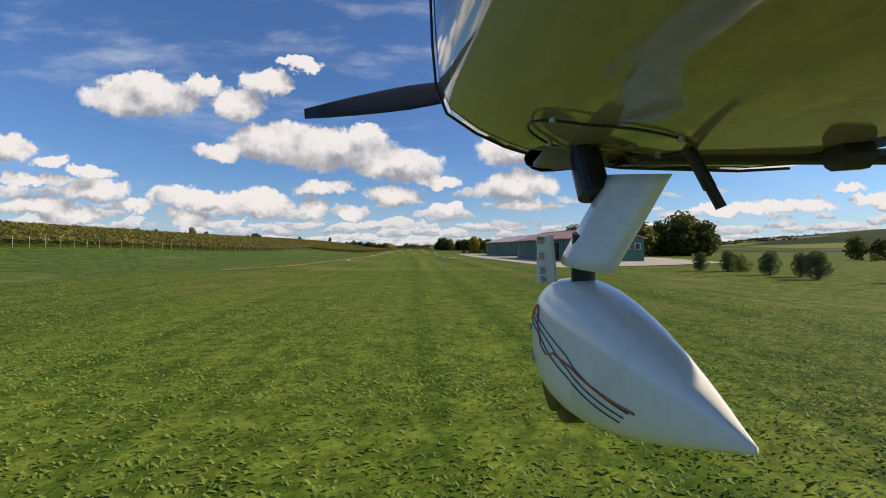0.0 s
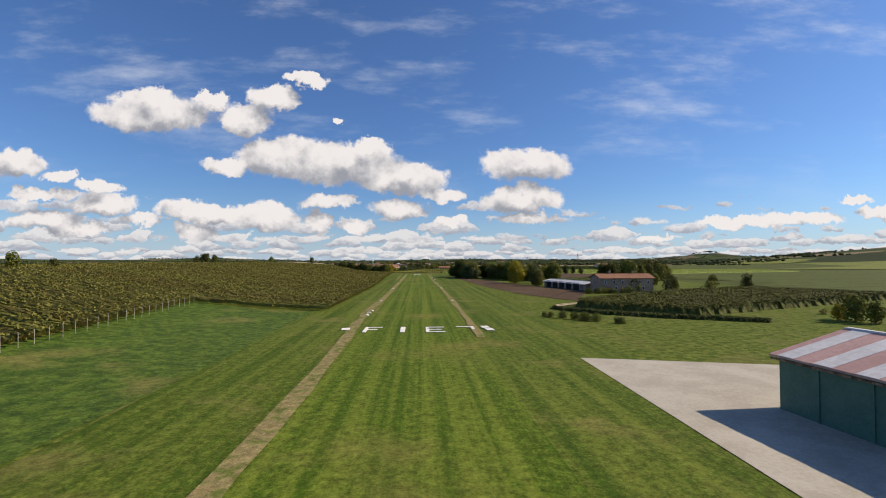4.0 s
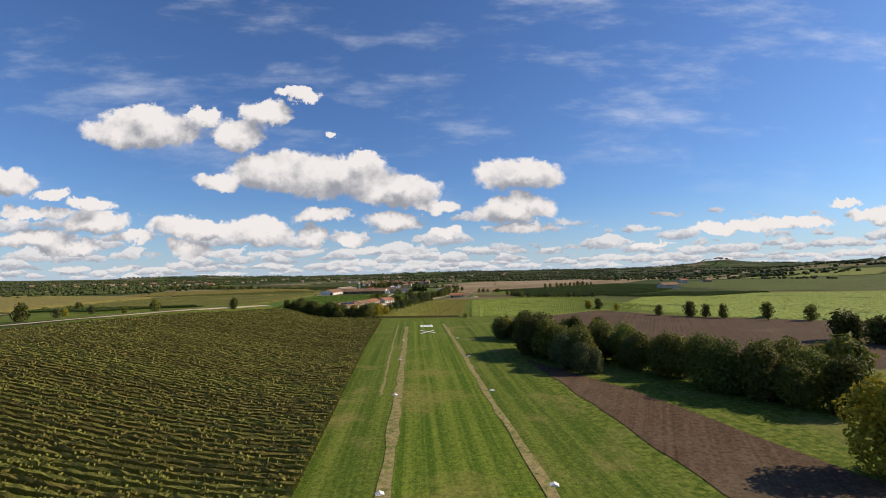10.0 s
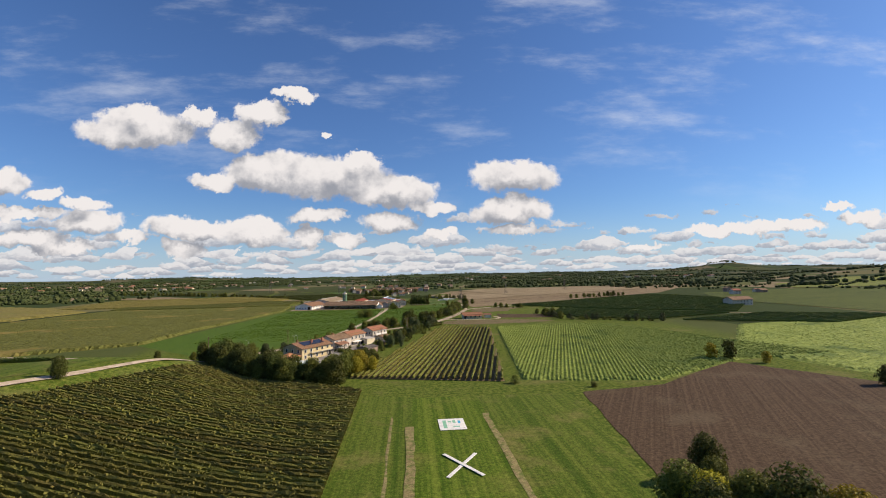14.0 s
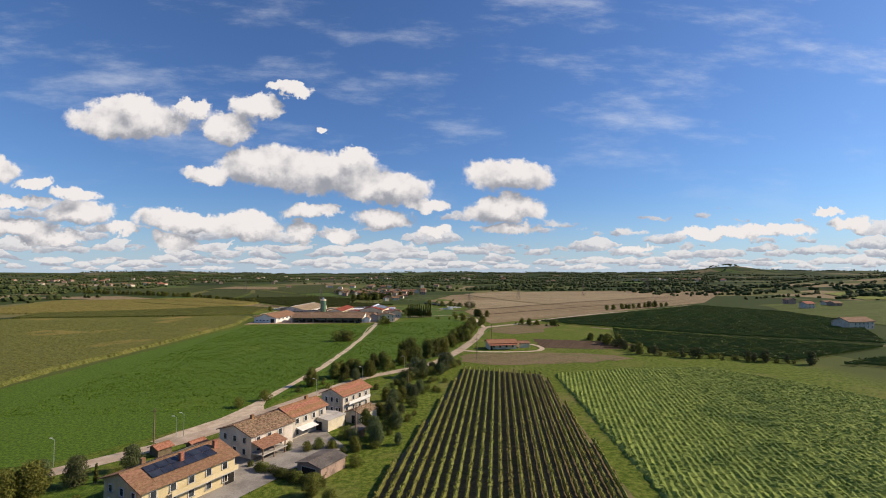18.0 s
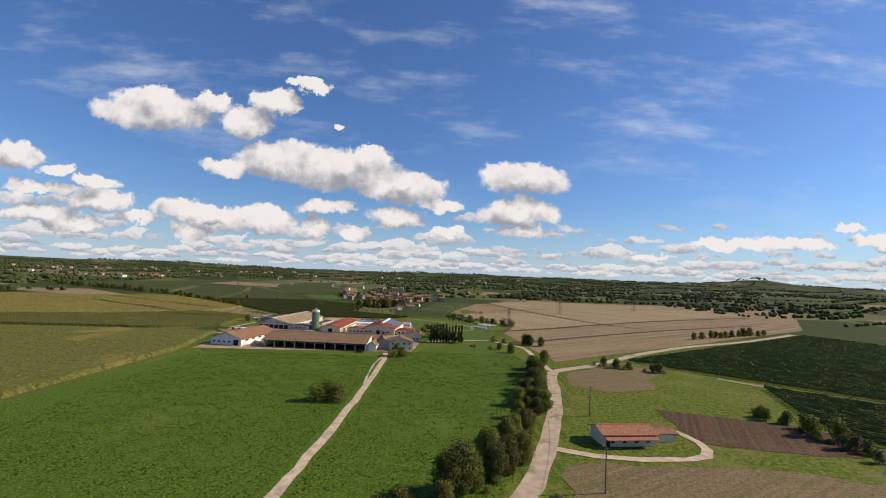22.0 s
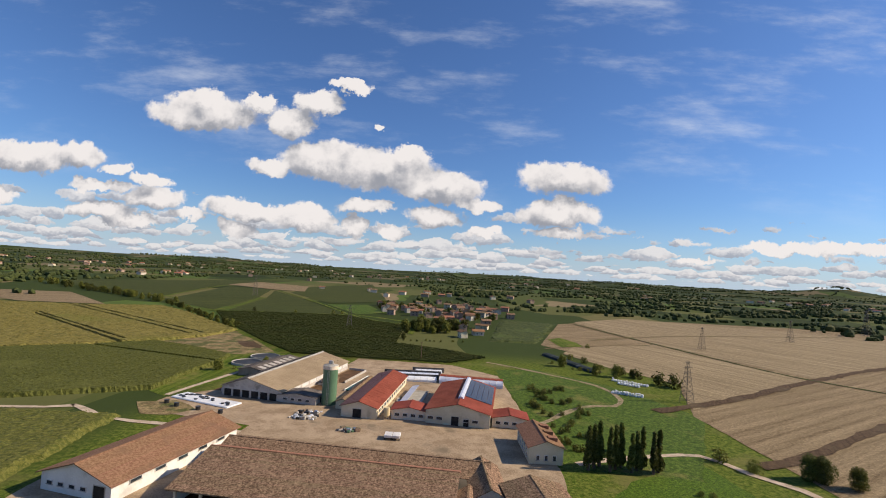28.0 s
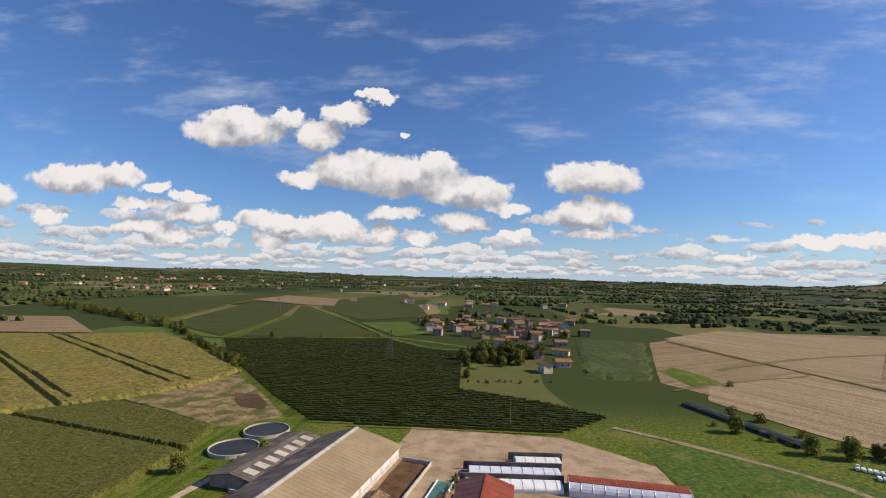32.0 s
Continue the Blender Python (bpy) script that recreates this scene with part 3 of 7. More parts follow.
def height(x, y):
    """The lie of the land: flat by the airstrip and the farm, a vine-clad rise beside the strip, hills far off."""
    reach = step01(-x, 25, 55)
    h = (6.2 + 0.8 * step01(y, 150, 300)) * step01(-x, 6, 75) * step01(y, -90, 60) * (1 - step01(y, 385 + 35 * reach, 428 + 40 * reach)) * (1 - step01(-x, 130, 260))
    if 262 < y < 452 and -160 < x < -40:
        off = float(np.interp(y, TRACK_Y, TRACK_X)) - x   # metres of plan beyond the track
        h += 1.25 * step01(off, -6, 0.5) * (1 - step01(off, 4, 34)) * step01(y, 265, 300) * (1 - step01(y, 425, 450))
    h += 46 * math.exp(-((x - 1150) / 380) ** 2 - ((y - 900) / 420) ** 2)
    r = math.hypot(x, y - 400)
    far = step01(r, 1800, 3200)
    if far > 0:
        h += far * (15 + 16 * noise.fractal(Vector((x / 700, y / 700, 0.3)), 1.0, 2.0, 4))
    h += 34 * math.exp(-((x - 1650) / 110) ** 2 - ((y - 2700) / 130) ** 2)
    h += 16 * math.exp(-((x - 1900) / 600) ** 2 - ((y - 2800) / 300) ** 2)
    if y > 1060 or x < -450 or x > 450:
        h += 1.6 * noise.noise(Vector((x / 260, y / 260, 1.7))) * step01(max(y - 1060, -450 - x, x - 450), 0, 150)
    return h


def inside(x, y, poly):
    r = np.zeros(np.shape(x), bool)
    n = len(poly)
    for i in range(n):
        (xa, ya), (xb, yb) = poly[i], poly[(i + 1) % n]
        if ya == yb:
            continue
        c = ((ya > y) != (yb > y)) & (x < (xb - xa) * (y - ya) / (yb - ya) + xa)
        r ^= c
    return r


# ---------------------------------------------------------------- ground
def spread_lines(lo, hi, dense_lo, dense_hi, step, grow=1.16):
    out, s, v = list(np.arange(dense_lo, dense_hi + 0.1, step)), step, dense_lo
    while v > lo:
        s *= grow
        v -= s
        out.insert(0, max(v, lo))
    s, v = step, out[-1]
    while v < hi:
        s *= grow
        v += s
        out.append(min(v, hi))
    return out


def build_ground():
    xs, ys = spread_lines(-3450, 3450, -200, 240, 4.0, 1.09), spread_lines(-700, 3550, -120, 1000, 4.5, 1.07)
    verts = [(x, y, height(x, y)) for y in ys for x in xs]
    n = len(xs)
    faces = [(j * n + i, j * n + i + 1, (j + 1) * n + i + 1, (j + 1) * n + i) for j in range(len(ys) - 1) for i in range(n - 1)]
    tagged(mesh_part("ground", verts, faces, M_LAND, smooth=True), "open farmland of meadows and fields reaching to low hills", "ground", kind="structure")


build_ground()


def field_sheet(name, poly, mat, label, category, lift=0.05, cell=0.0, rag=0.3):
    """A field or yard laid on the ground, its edge a little uneven."""
    rng = random.Random(len(name) * 31 + int(poly[0][0] * 7))
    line = []
    for (xa, ya), (xb, yb) in zip(poly, poly[1:] + poly[:1]):
        n = max(1, min(40, int(math.hypot(xb - xa, yb - ya) / 3.5)))
        for k in range(n):
            j = rag if k else 0.0
            line.append((xa + (xb - xa) * k / n + rng.uniform(-j, j), ya + (yb - ya) * k / n + rng.uniform(-j, j)))
    poly = line
    bm = bmesh.new()
    bm.faces.new([bm.verts.new((x, y, 0)) for x, y in poly])
    if cell:
        xs, ys = [p[0] for p in poly], [p[1] for p in poly]
        for lo, hi, no, k in ((min(xs), max(xs), (1, 0, 0), 0), (min(ys), max(ys), (0, 1, 0), 1)):
            for v in np.arange(math.ceil(lo / cell) * cell, hi, cell):
                co = (v, 0, 0) if k == 0 else (0, v, 0)
                bmesh.ops.bisect_plane(bm, geom=list(bm.verts) + list(bm.edges) + list(bm.faces), plane_co=co, plane_no=no)
    bmesh.ops.recalc_face_normals(bm, faces=bm.faces)
    if bm.faces and sum(fc.normal.z for fc in bm.faces) < 0:
        bmesh.ops.reverse_faces(bm, faces=bm.faces)
    for v in bm.verts:
        v.co.z = height(v.co.x, v.co.y) + lift
    return tagged(part(name, bm, mat), label, category, kind="structure")


def ribbon(name, points, width, mat, label, category, lift=0.09, ragged=0.0):
    """A road or track along a line of points, rounded between them."""
    pts = [Vector((*p, 0)) for p in points]
    line = []
    for i in range(len(pts) - 1):
        p0, p1, p2, p3 = pts[max(i - 1, 0)], pts[i], pts[i + 1], pts[min(i + 2, len(pts) - 1)]
        n = max(2, int((p2 - p1).length / 4))
        for k in range(n):
            t = k / n
            line.append(0.5 * (2 * p1 + (p2 - p0) * t + (2 * p0 - 5 * p1 + 4 * p2 - p3) * t * t + (3 * p1 - p0 - 3 * p2 + p3) * t ** 3))
    line.append(pts[-1])
    verts, faces, rng = [], [], random.Random(len(points) * 7 + int(width * 10))
    for i, p in enumerate(line):
        d = (line[min(i + 1, len(line) - 1)] - line[max(i - 1, 0)]).normalized()
        side = Vector((d.y, -d.x, 0))
        for s in (-1, 1):
            q = p + side * s * (width / 2 + rng.uniform(-ragged, ragged))
            verts.append((q.x, q.y, height(q.x, q.y) + lift))
        if i:
            faces.append((2 * i - 2, 2 * i - 1, 2 * i + 1, 2 * i))
    return tagged(mesh_part(name, verts, faces, mat), label, category, kind="structure")


def crop(name, poly, h, mat, label, cell=1.2, angle=0.0, rough=0.22, row_gap=0.0, cuts=(), tufts=0, leaf=0.3):
    """A standing crop: an uneven leafy top that drops to the ground round its edge; cuts are driven lanes (x, y, x, y, width)."""
    rng = np.random.RandomState(int(abs(poly[0][0] * 13 + poly[0][1])) % 9999)
    ca, sa = math.cos(radians(angle)), math.sin(radians(angle))
    P = np.array(poly)
    U, V = P[:, 0] * ca + P[:, 1] * sa, -P[:, 0] * sa + P[:, 1] * ca
    us, vs = np.arange(U.min() - cell, U.max() + cell, cell), np.arange(V.min() - cell, V.max() + cell, cell)
    gu, gv = np.meshgrid(us, vs)
    gx, gy = gu * ca - gv * sa, gu * sa + gv * ca
    ok = inside(gx, gy, poly)
    sunk = np.ones(gx.shape)
    for x0, y0, x1, y1, w in cuts:
        dx, dy = x1 - x0, y1 - y0
        along = np.clip(((gx - x0) * dx + (gy - y0) * dy) / (dx * dx + dy * dy), 0, 1)
        sunk[np.hypot(gx - x0 - along * dx, gy - y0 - along * dy) <= w / 2] = 0.08
    jit = rng.uniform(-1, 1, gx.shape)
    wob = rng.uniform(-0.35, 0.35, (2,) + gx.shape) * cell
    z = np.where(ok, h * (1 + rough * jit * 0.5) * sunk, 0.0)
    if row_gap:
        z = np.where(ok & (np.arange(len(vs))[:, None] % 2 == 0), z * row_gap, z)
    rim = ok & ~(np.roll(ok, 1, 0) & np.roll(ok, -1, 0) & np.roll(ok, 1, 1) & np.roll(ok, -1, 1))
    z = np.where(rim, z * rng.uniform(0.25, 0.9, gx.shape), z)
    gx, gy = gx + wob[0], gy + wob[1]
    keep = ok.copy()
    keep[1:] |= ok[:-1]
    keep[:-1] |= ok[1:]
    k2 = keep.copy()
    k2[:, 1:] |= keep[:, :-1]
    k2[:, :-1] |= keep[:, 1:]
    idx = -np.ones(gx.shape, int)
    idx[k2] = np.arange(k2.sum())
    verts = [(x, y, zz + height(x, y) - (0.0 if zz else 0.1)) for x, y, zz in zip(gx[k2], gy[k2], z[k2])]
    a, b, c, d = idx[:-1, :-1], idx[:-1, 1:], idx[1:, 1:], idx[1:, :-1]
    full = (a >= 0) & (b >= 0) & (c >= 0) & (d >= 0) & (ok[:-1, :-1] | ok[:-1, 1:] | ok[1:, 1:] | ok[1:, :-1])
    faces = np.stack([a[full], b[full], c[full], d[full]], 1).tolist()
    if tufts:
        # loose leaves standing out of the top
        stand = ok & (sunk == 1)
        cx, cy = gx[stand], gy[stand]
        pick = rng.randint(0, len(cx), tufts)
        q = np.zeros((tufts, 4, 3))
        px, py = cx[pick] + rng.uniform(-0.5, 0.5, tufts) * cell, cy[pick] + rng.uniform(-0.5, 0.5, tufts) * cell
        pz = h * rng.uniform(0.85, 1.2, tufts) + np.array([height(x, y) for x, y in zip(px, py)])
        way = rng.uniform(0, 6.28, tufts)
        size = leaf * rng.uniform(0.5, 1.2, tufts)
        for k, (u, w, up) in enumerate(((-1, 0, -0.5), (0, -0.35, 0.1), (1, 0, 0.5), (0, 0.35, 0.1))):
            q[:, k, 0] = px + size * (u * np.cos(way) - w * np.sin(way))
            q[:, k, 1] = py + size * (u * np.sin(way) + w * np.cos(way))
            q[:, k, 2] = pz + size * up * rng.uniform(0.2, 1.0, tufts)
        faces += (np.arange(tufts * 4).reshape(-1, 4) + len(verts)).tolist()
        verts += q.reshape(-1, 3).tolist()
    return tagged(mesh_part(name, verts, faces, mat), label, "crop", kind="stuff")


# airstrip
field_sheet("runway", [(3.9, -320), (18.0, -320), (17.6, 408), (4.4, 408)], M_RUNWAY, "mown grass airstrip with long wheel and mower stripes", "runway", 0.06, 0)
field_sheet("verge", [(-6, -320), (6.5, -320), (6.5, 408), (-6.5, 412)], M_VERGE, "rough grass verge beside the airstrip", "grass", 0.04, 0)
field_sheet("verge_far", [(15.0, -320), (31, -320), (31, 240), (27, 320), (38, 408), (15.0, 408)], M_VERGE, "rough grass verge between airstrip and fields", "grass", 0.04, 0)
ribbon("worn_strip", [(-3.0, 17.6), (-2.4, 19.9), (-2.1, 22.4), (0.0, 24), (1.4, 40), (2.2, 52), (3.0, 72), (3.7, 100), (3.2, 130), (2.7, 155), (3.0, 172), (3.5, 200), (3.5, 240), (3.9, 290), (3.9, 340), (3.8, 390)], 1.3, M_BARE, "bare dry earth strip along the runway edge", "path", 0.10, 0.22)
ribbon("worn_strip_outer", [(3.9, 34), (4.6, 50), (5.2, 70), (5.8, 86)], 0.22, M_BARE, "thin bare strip in the runway grass", "path", 0.08, 0.2)
ribbon("worn_strip_outer", [(1.2, 296), (0.8, 342), (0.66, 396)], 0.45, M_BARE, "thin bare strip in the verge grass", "path", 0.08, 0.16)
ribbon("worn_strip_far", [(18.8, 130), (18.9, 200), (18.2, 262), (17.8, 300), (17.8, 342), (17.4, 396)], 1.0, M_BARE, "bare dry earth strip along the far runway edge", "path", 0.10, 0.2)
field_sheet("clover_meadow", [(-6, -320), (-6.3, 161), (-30, 164), (-30, 108), (-34, 60), (-50, -8), (-140, -150), (-140, -320)], M_CLOVER, "clover meadow between airstrip and vineyard", "meadow", 0.05, 9)
field_sheet("hangar_apron", [(27.2, 20.5), (33, 22.4), (40, 25), (52, 32), (58, 60), (58, 110), (26, 118), (25.2, 68)], M_APRON, "pale concrete apron round the hangars", "apron", 0.07, 0, 0.0)

# fields, roads and yards
LUSH = [(-95, 543), (-90, 583), (-84, 640), (-80, 664), (-62, 664), (-14, 656), (12, 690), (30, 700), (42, 640), (33, 596), (8, 547), (-18, 518), (-34, 494), (-50, 476), (-66, 470), (-100, 500)]
field_sheet("lush_meadow", LUSH, M_LUSH, "bright green meadow before the farm", "meadow", 0.05)
ROAD_LINE = [(-330, 560), (-240, 520), (-170, 490), (-120, 476), (-98, 470.5), (-82, 466.5), (-70, 463.5), (-61, 463), (-52, 468.5), (-36, 483), (-26, 499), (-17.5, 514), (-9.5, 527), (-2.7, 533.6), (6.4, 541.1), (13.7, 550.5), (19.3, 562.4), (24.4, 575.5), (31.8, 596), (37.5, 616), (40.5, 629), (44, 638), (51, 643.5), (60, 649), (75, 662), (90, 676), (110, 691), (134, 707), (181, 732.4), (240, 772)]
ribbon("roadside_verge", ROAD_LINE, 7.2, M_VERGE, "dry grass verge along the country road", "grass", 0.085, 0.5)
field_sheet("lane_fork", [(-41, 483), (-34, 495), (-30, 508), (-28.5, 507), (-27, 500), (-31.5, 490), (-38, 481)], M_GRAVEL, "gravel fork where the lane leaves the road", "lane", 0.115)
ribbon("road", ROAD_LINE, 3.5, M_ROAD, "pale worn country road with soft edges", "road", 0.12, 0.2)
ribbon("farm_lane", [(-33, 492), (-29.5, 507), (-25.5, 528), (-22.3, 545), (-18, 581), (-14.6, 620), (-13, 645), (-12.6, 664)], 1.8, M_GRAVEL, "white gravel lane to the farm", "lane", 0.11, 0.25)
ribbon("wheel_track", [(-15.6, 612), (-15.9, 628), (-15.3, 645), (-13.4, 658)], 0.6, M_GRAVEL, "second wheel track beside the lane", "lane", 0.10, 0.2)
field_sheet("farm_yard", [(-84, 664), (-3, 668), (0, 690), (-2, 735), (-4, 770), (-20, 784), (-56, 786), (-58, 764), (-92, 722), (-92, 712), (-64, 706), (-68, 680), (-84, 678)], M_YARD, "dusty concrete farmyard", "yard", 0.08)
field_sheet("house_yard", [(-21, 458), (-14, 470), (-9, 468), (-7, 476), (-12, 486), (-4, 503), (-12, 508), (-30, 486), (-32, 462), (-24, 441), (-20, 444)], M_PAVE, "paved yard between the roadside houses", "yard", 0.09)
field_sheet("ploughed_strip", [(30.5, 322), (33, 248), (38, 200), (46, 176), (60, 212), (53, 234), (46, 265), (41, 292)], M_TILLED, "brown ploughed strip field", "field", 0.06)
field_sheet("ploughed_field", [(46, 336), (62, 338), (86, 300), (112, 303), (127, 326), (150, 364), (112, 396), (90, 434), (60, 412), (40, 408), (34, 366)], M_TILLED, "brown ploughed field beside the tree row", "field", 0.06)
field_sheet("fallow", [(21, 558), (20, 549), (27, 544), (36, 542), (50, 543), (64, 545), (78, 549), (74, 556), (60, 561), (40, 562.5), (28, 563)], M_FALLOW, "dry fallow plot by the road", "field", 0.06, 0, 1.2)
field_sheet("ploughed_plot", [(54, 574), (57, 597), (64, 594), (82, 587), (92, 578), (82, 567), (66, 570)], M_TILLED, "dark ploughed plot behind the house by the bend", "field", 0.06, 0, 0.8)
ribbon("house_drive", [(22.5, 570), (30, 566.5), (42, 565), (51, 567), (54, 574), (52, 582)], 2.0, M_GRAVEL, "pale drive round the house by the bend", "drive", 0.10, 0.3)
field_sheet("fallow_by_bend", [(49, 640), (43, 620), (52, 612), (68, 617), (72, 630), (86, 643), (76, 652), (61, 655)], M_FALLOW, "dry tilled plot inside the road bend", "field", 0.06)
field_sheet("orchard_lawn", [(-2, 742), (1, 694), (26, 692), (48, 733), (36, 762), (12, 786), (-4, 780)], M_CLOVER, "lawn with clipped shrubs beside the farm", "lawn", 0.07)
field_sheet("garden_lawn", [(-46, 456), (-40, 448), (-31, 455), (-34, 466), (-42, 470), (-52, 464)], M_CLOVER, "garden lawn beside the pool house", "lawn", 0.07, 5)
STUB = [(50, 655), (62, 664), (142, 716), (270, 800), (430, 1000), (290, 1050), (135, 1035), (60, 960), (26, 850), (54, 806), (62, 778), (46, 735)]
field_sheet("stubble_field", STUB, M_STUBBLE, "wide pale stubble fields with faint harvest lines", "field", 0.10, 12)
field_sheet("stubble_parcel", [(49, 741), (70, 757), (123, 796), (107, 838), (96, 879), (42, 848), (32, 826), (46, 794), (62, 774)], M_STUBBLE_PALE, "pale freshly cut stubble parcel", "field", 0.16, 12)
field_sheet("stubble_parcel", [(130, 800), (190, 842), (330, 935), (300, 1000), (140, 1045), (78, 985), (91, 908), (99, 880), (110, 842)], M_STUBBLE_PALE, "pale striped stubble beyond the ditch", "field", 0.16, 12)
field_sheet("grass_corner", [(36, 846), (49, 851), (48, 868), (43, 882), (34, 872)], M_VERGE, "green grass corner in the stubble", "grass", 0.22)
ribbon("tilled_strip", [(37, 737), (50, 745), (72, 758), (126, 797), (191, 839), (300, 895)], 3.6, M_TILLED, "brown tilled strip between stubble fields", "field", 0.24, 0.6)
ribbon("tilled_strip", [(42, 701), (50, 704), (72, 718), (100, 737), (170, 780), (260, 826)], 3.0, M_TILLED, "dark tilled strip between stubble fields", "field", 0.24, 0.6)
ribbon("ditch_strip", [(74, 970), (89, 908), (97, 880), (108, 842), (119, 808), (129, 792), (142, 778)], 1.7, M_PARCEL, "dark grassy ditch between stubble fields", "ditch", 0.26, 0.4)
ribbon("farm_drive", [(4, 696.5), (18, 702), (32, 705), (37.6, 697), (45, 686), (44, 660), (43.5, 640)], 1.8, M_GRAVEL, "pale farm drive from the road", "drive", 0.13, 0.2)
ribbon("tilled_strip", [(60, 880), (140, 930), (290, 985)], 3.0, M_FALLOW, "dark tilled strip between stubble fields", "field", 0.24, 0.6)
ribbon("field_track", [(-2, 716), (5, 724), (14, 735), (20, 739), (26, 740), (31, 748), (30, 761), (25.7, 767.7), (15.9, 777.5), (4, 787), (-6, 794)], 1.7, M_DIRT, "gravel field track", "track", 0.13, 0.3)
ribbon("field_track_far", [(26, 838), (39, 846.5), (66, 862), (95, 878), (87, 908), (72, 968)], 1.1, M_FALLOW, "pale track round the stubble fields", "track", 0.26, 0.3)
ribbon("corn_track", [(-175.0, 702.0), (-111.9, 709.1), (-107.7, 712.0), (-93.4, 704.8), (-83.5, 704.0), (-64.0, 702.0)], 1.5, M_GRAVEL, "dusty track between corn fields", "track", 0.12, 0.4)
for off, label in ((-0.55, "pale wheel rut of the winding track past the corn"), (0.55, "gravelly wheel rut of the winding track past the corn")):
    ribbon("track_rut", [(43.5 + off, 156.5 + off), (39.6 + off, 160.6 + off * 0.6), (37.9 + off, 164), (39.3 - off * 0.7, 168 + off * 0.8), (42.6 - off * 0.7, 170.8 + off * 0.8), (48.2 - off * 0.6, 174.8 + off * 0.8), (58 - off * 0.5, 182.8 + off), (69 - off * 0.5, 191.2 + off), (79 - off * 0.5, 198.8 + off), (90 - off * 0.5, 206 + off), (110, 214 + off)], 0.6, M_GRAVEL, label, "track", 0.12, 0.12)
ribbon("track_bend", [(40.2, 160.4), (38.4, 164), (40, 168), (44, 171.6)], 1.5, M_DIRT, "trodden bend of the winding track", "track", 0.10, 0.3)
field_sheet("tan_strip", [(-300, 905), (-420, 960), (-330, 985), (-250, 915)], M_STUBBLE, "mown tan strip field", "field", 0.2, 25)
field_sheet("brown_field", [(-315, 1224), (-320, 1347), (-224, 1280), (-192, 1158), (-231, 1166)], M_STUBBLE, "distant tan field", "field", 0.5, 25)
field_sheet("waste_ground", [(-141, 798), (-131, 816), (-125, 834), (-112, 820), (-99, 802), (-89, 788), (-95, 784), (-101, 779), (-121, 789)], M_WASTE, "dry waste ground with weeds", "field", 0.09)
field_sheet("turned_earth", [(-109, 801), (-113, 808), (-106, 809), (-99, 800), (-97, 794), (-104, 795)], M_TILLED, "reddish turned earth on the waste ground", "soil", 0.15)
for poly in ([(-423, 1079), (-284, 1004), (-257, 988), (-312, 1191), (-300, 1480), (-379, 1343), (-454, 1139)], [(-245, 978), (-236, 962), (-180, 920), (-198, 1039), (-233, 1165), (-294, 1188)],
             [(-171, 922), (-188, 1031), (-224, 1150), (-138, 1014), (-93, 938)], [(-198, 1128), (-220, 1280), (-169, 1504), (-84, 1083), (-127, 1022)]):
    field_sheet("green_parcel", poly, M_PARCEL, "dark green parcel beyond the vineyard", "field", 0.3, 20)
field_sheet("pale_corner", [(-127, 1010), (-95, 1030), (-70, 966), (-88, 945)], M_CLOVER, "pale mown corner between parcels", "field", 0.3, 20)
for line in ([(-240, 950), (-256, 984), (-279, 1074), (-310, 1214)], [(-236, 960), (-178, 918), (-195, 1039)], [(-223, 1156), (-135, 1016), (-91, 938), (-65, 908), (-45, 899), (-42, 860)], [(-178, 915), (-135, 926), (-90, 937)]):
    ribbon("grass_track", line, 3.0, M_VERGE, "pale grassy track between parcels", "track", 0.42, 0.4)
field_sheet("pylon_patch", [(-82, 871), (-78, 867), (-73, 871), (-77, 877)], M_CLOVER, "pale grass round the pylon's feet", "grass", 0.2)

field_sheet("road_meadow", [(-120, 480), (-100, 475), (-66, 468), (-54, 452), (-58, 430), (-66, 408), (-80, 386), (-96, 360), (-126, 352), (-150, 420), (-150, 484)], M_VERGE, "dry meadow between road and hill track", "meadow", 0.06, 6)
ribbon("hill_track", [(-57, 463), (-53, 450), (-53, 437), (-57.5, 418), (-64.5, 400), (-77.5, 380), (-95, 351), (-107, 322), (-114, 290), (-118, 240)], 1.7, M_GRAVEL, "pale gravel track along the top of the vineyard", "track", 0.16, 0.15)
field_sheet("bare_corner", [(-96, 717), (-90, 709), (-84, 709), (-80, 714), (-88, 720)], M_WASTE, "worn bare ground beside the silage heap", "ground", 0.085, 0, 0.8)
ribbon("shed_path", [(-93, 724), (-90.5, 738), (-87.5, 752), (-86, 760)], 1.6, M_GRAVEL, "pale path beside the cow shed", "path", 0.11, 0.1)
field_sheet("yard_grass", [(-101, 728), (-93, 723), (-87, 742), (-86, 760), (-80, 786), (-96, 806), (-108, 804), (-103, 766)], M_VERGE, "rough grass between corn and cow shed", "grass", 0.06)
# crops
VINE_B_EDGE = [(-11, 429), (26, 420), (41, 528), (20, 538)]
crop("corn_field", [(-99, 502), (-99, 545), (-94, 585), (-87, 660), (-93, 706), (-124, 704), (-230, 700), (-240, 520), (-150, 470)], 1.2, M_CORN, "tall ripening corn beside the meadow", 0.8, 10, 0.22, tufts=110000, leaf=0.21)
crop("corn_field_north", [(-99, 728), (-125, 714), (-235, 708), (-242, 738), (-180, 760), (-155, 777), (-139, 793), (-119, 786), (-101, 776), (-99, 764), (-100, 745)], 1.2, M_CORN_GREEN, "tall green corn behind the farm", 0.5, -35, 0.16, cuts=((-153, 777, -100, 763, 1.5),), tufts=90000, leaf=0.18)
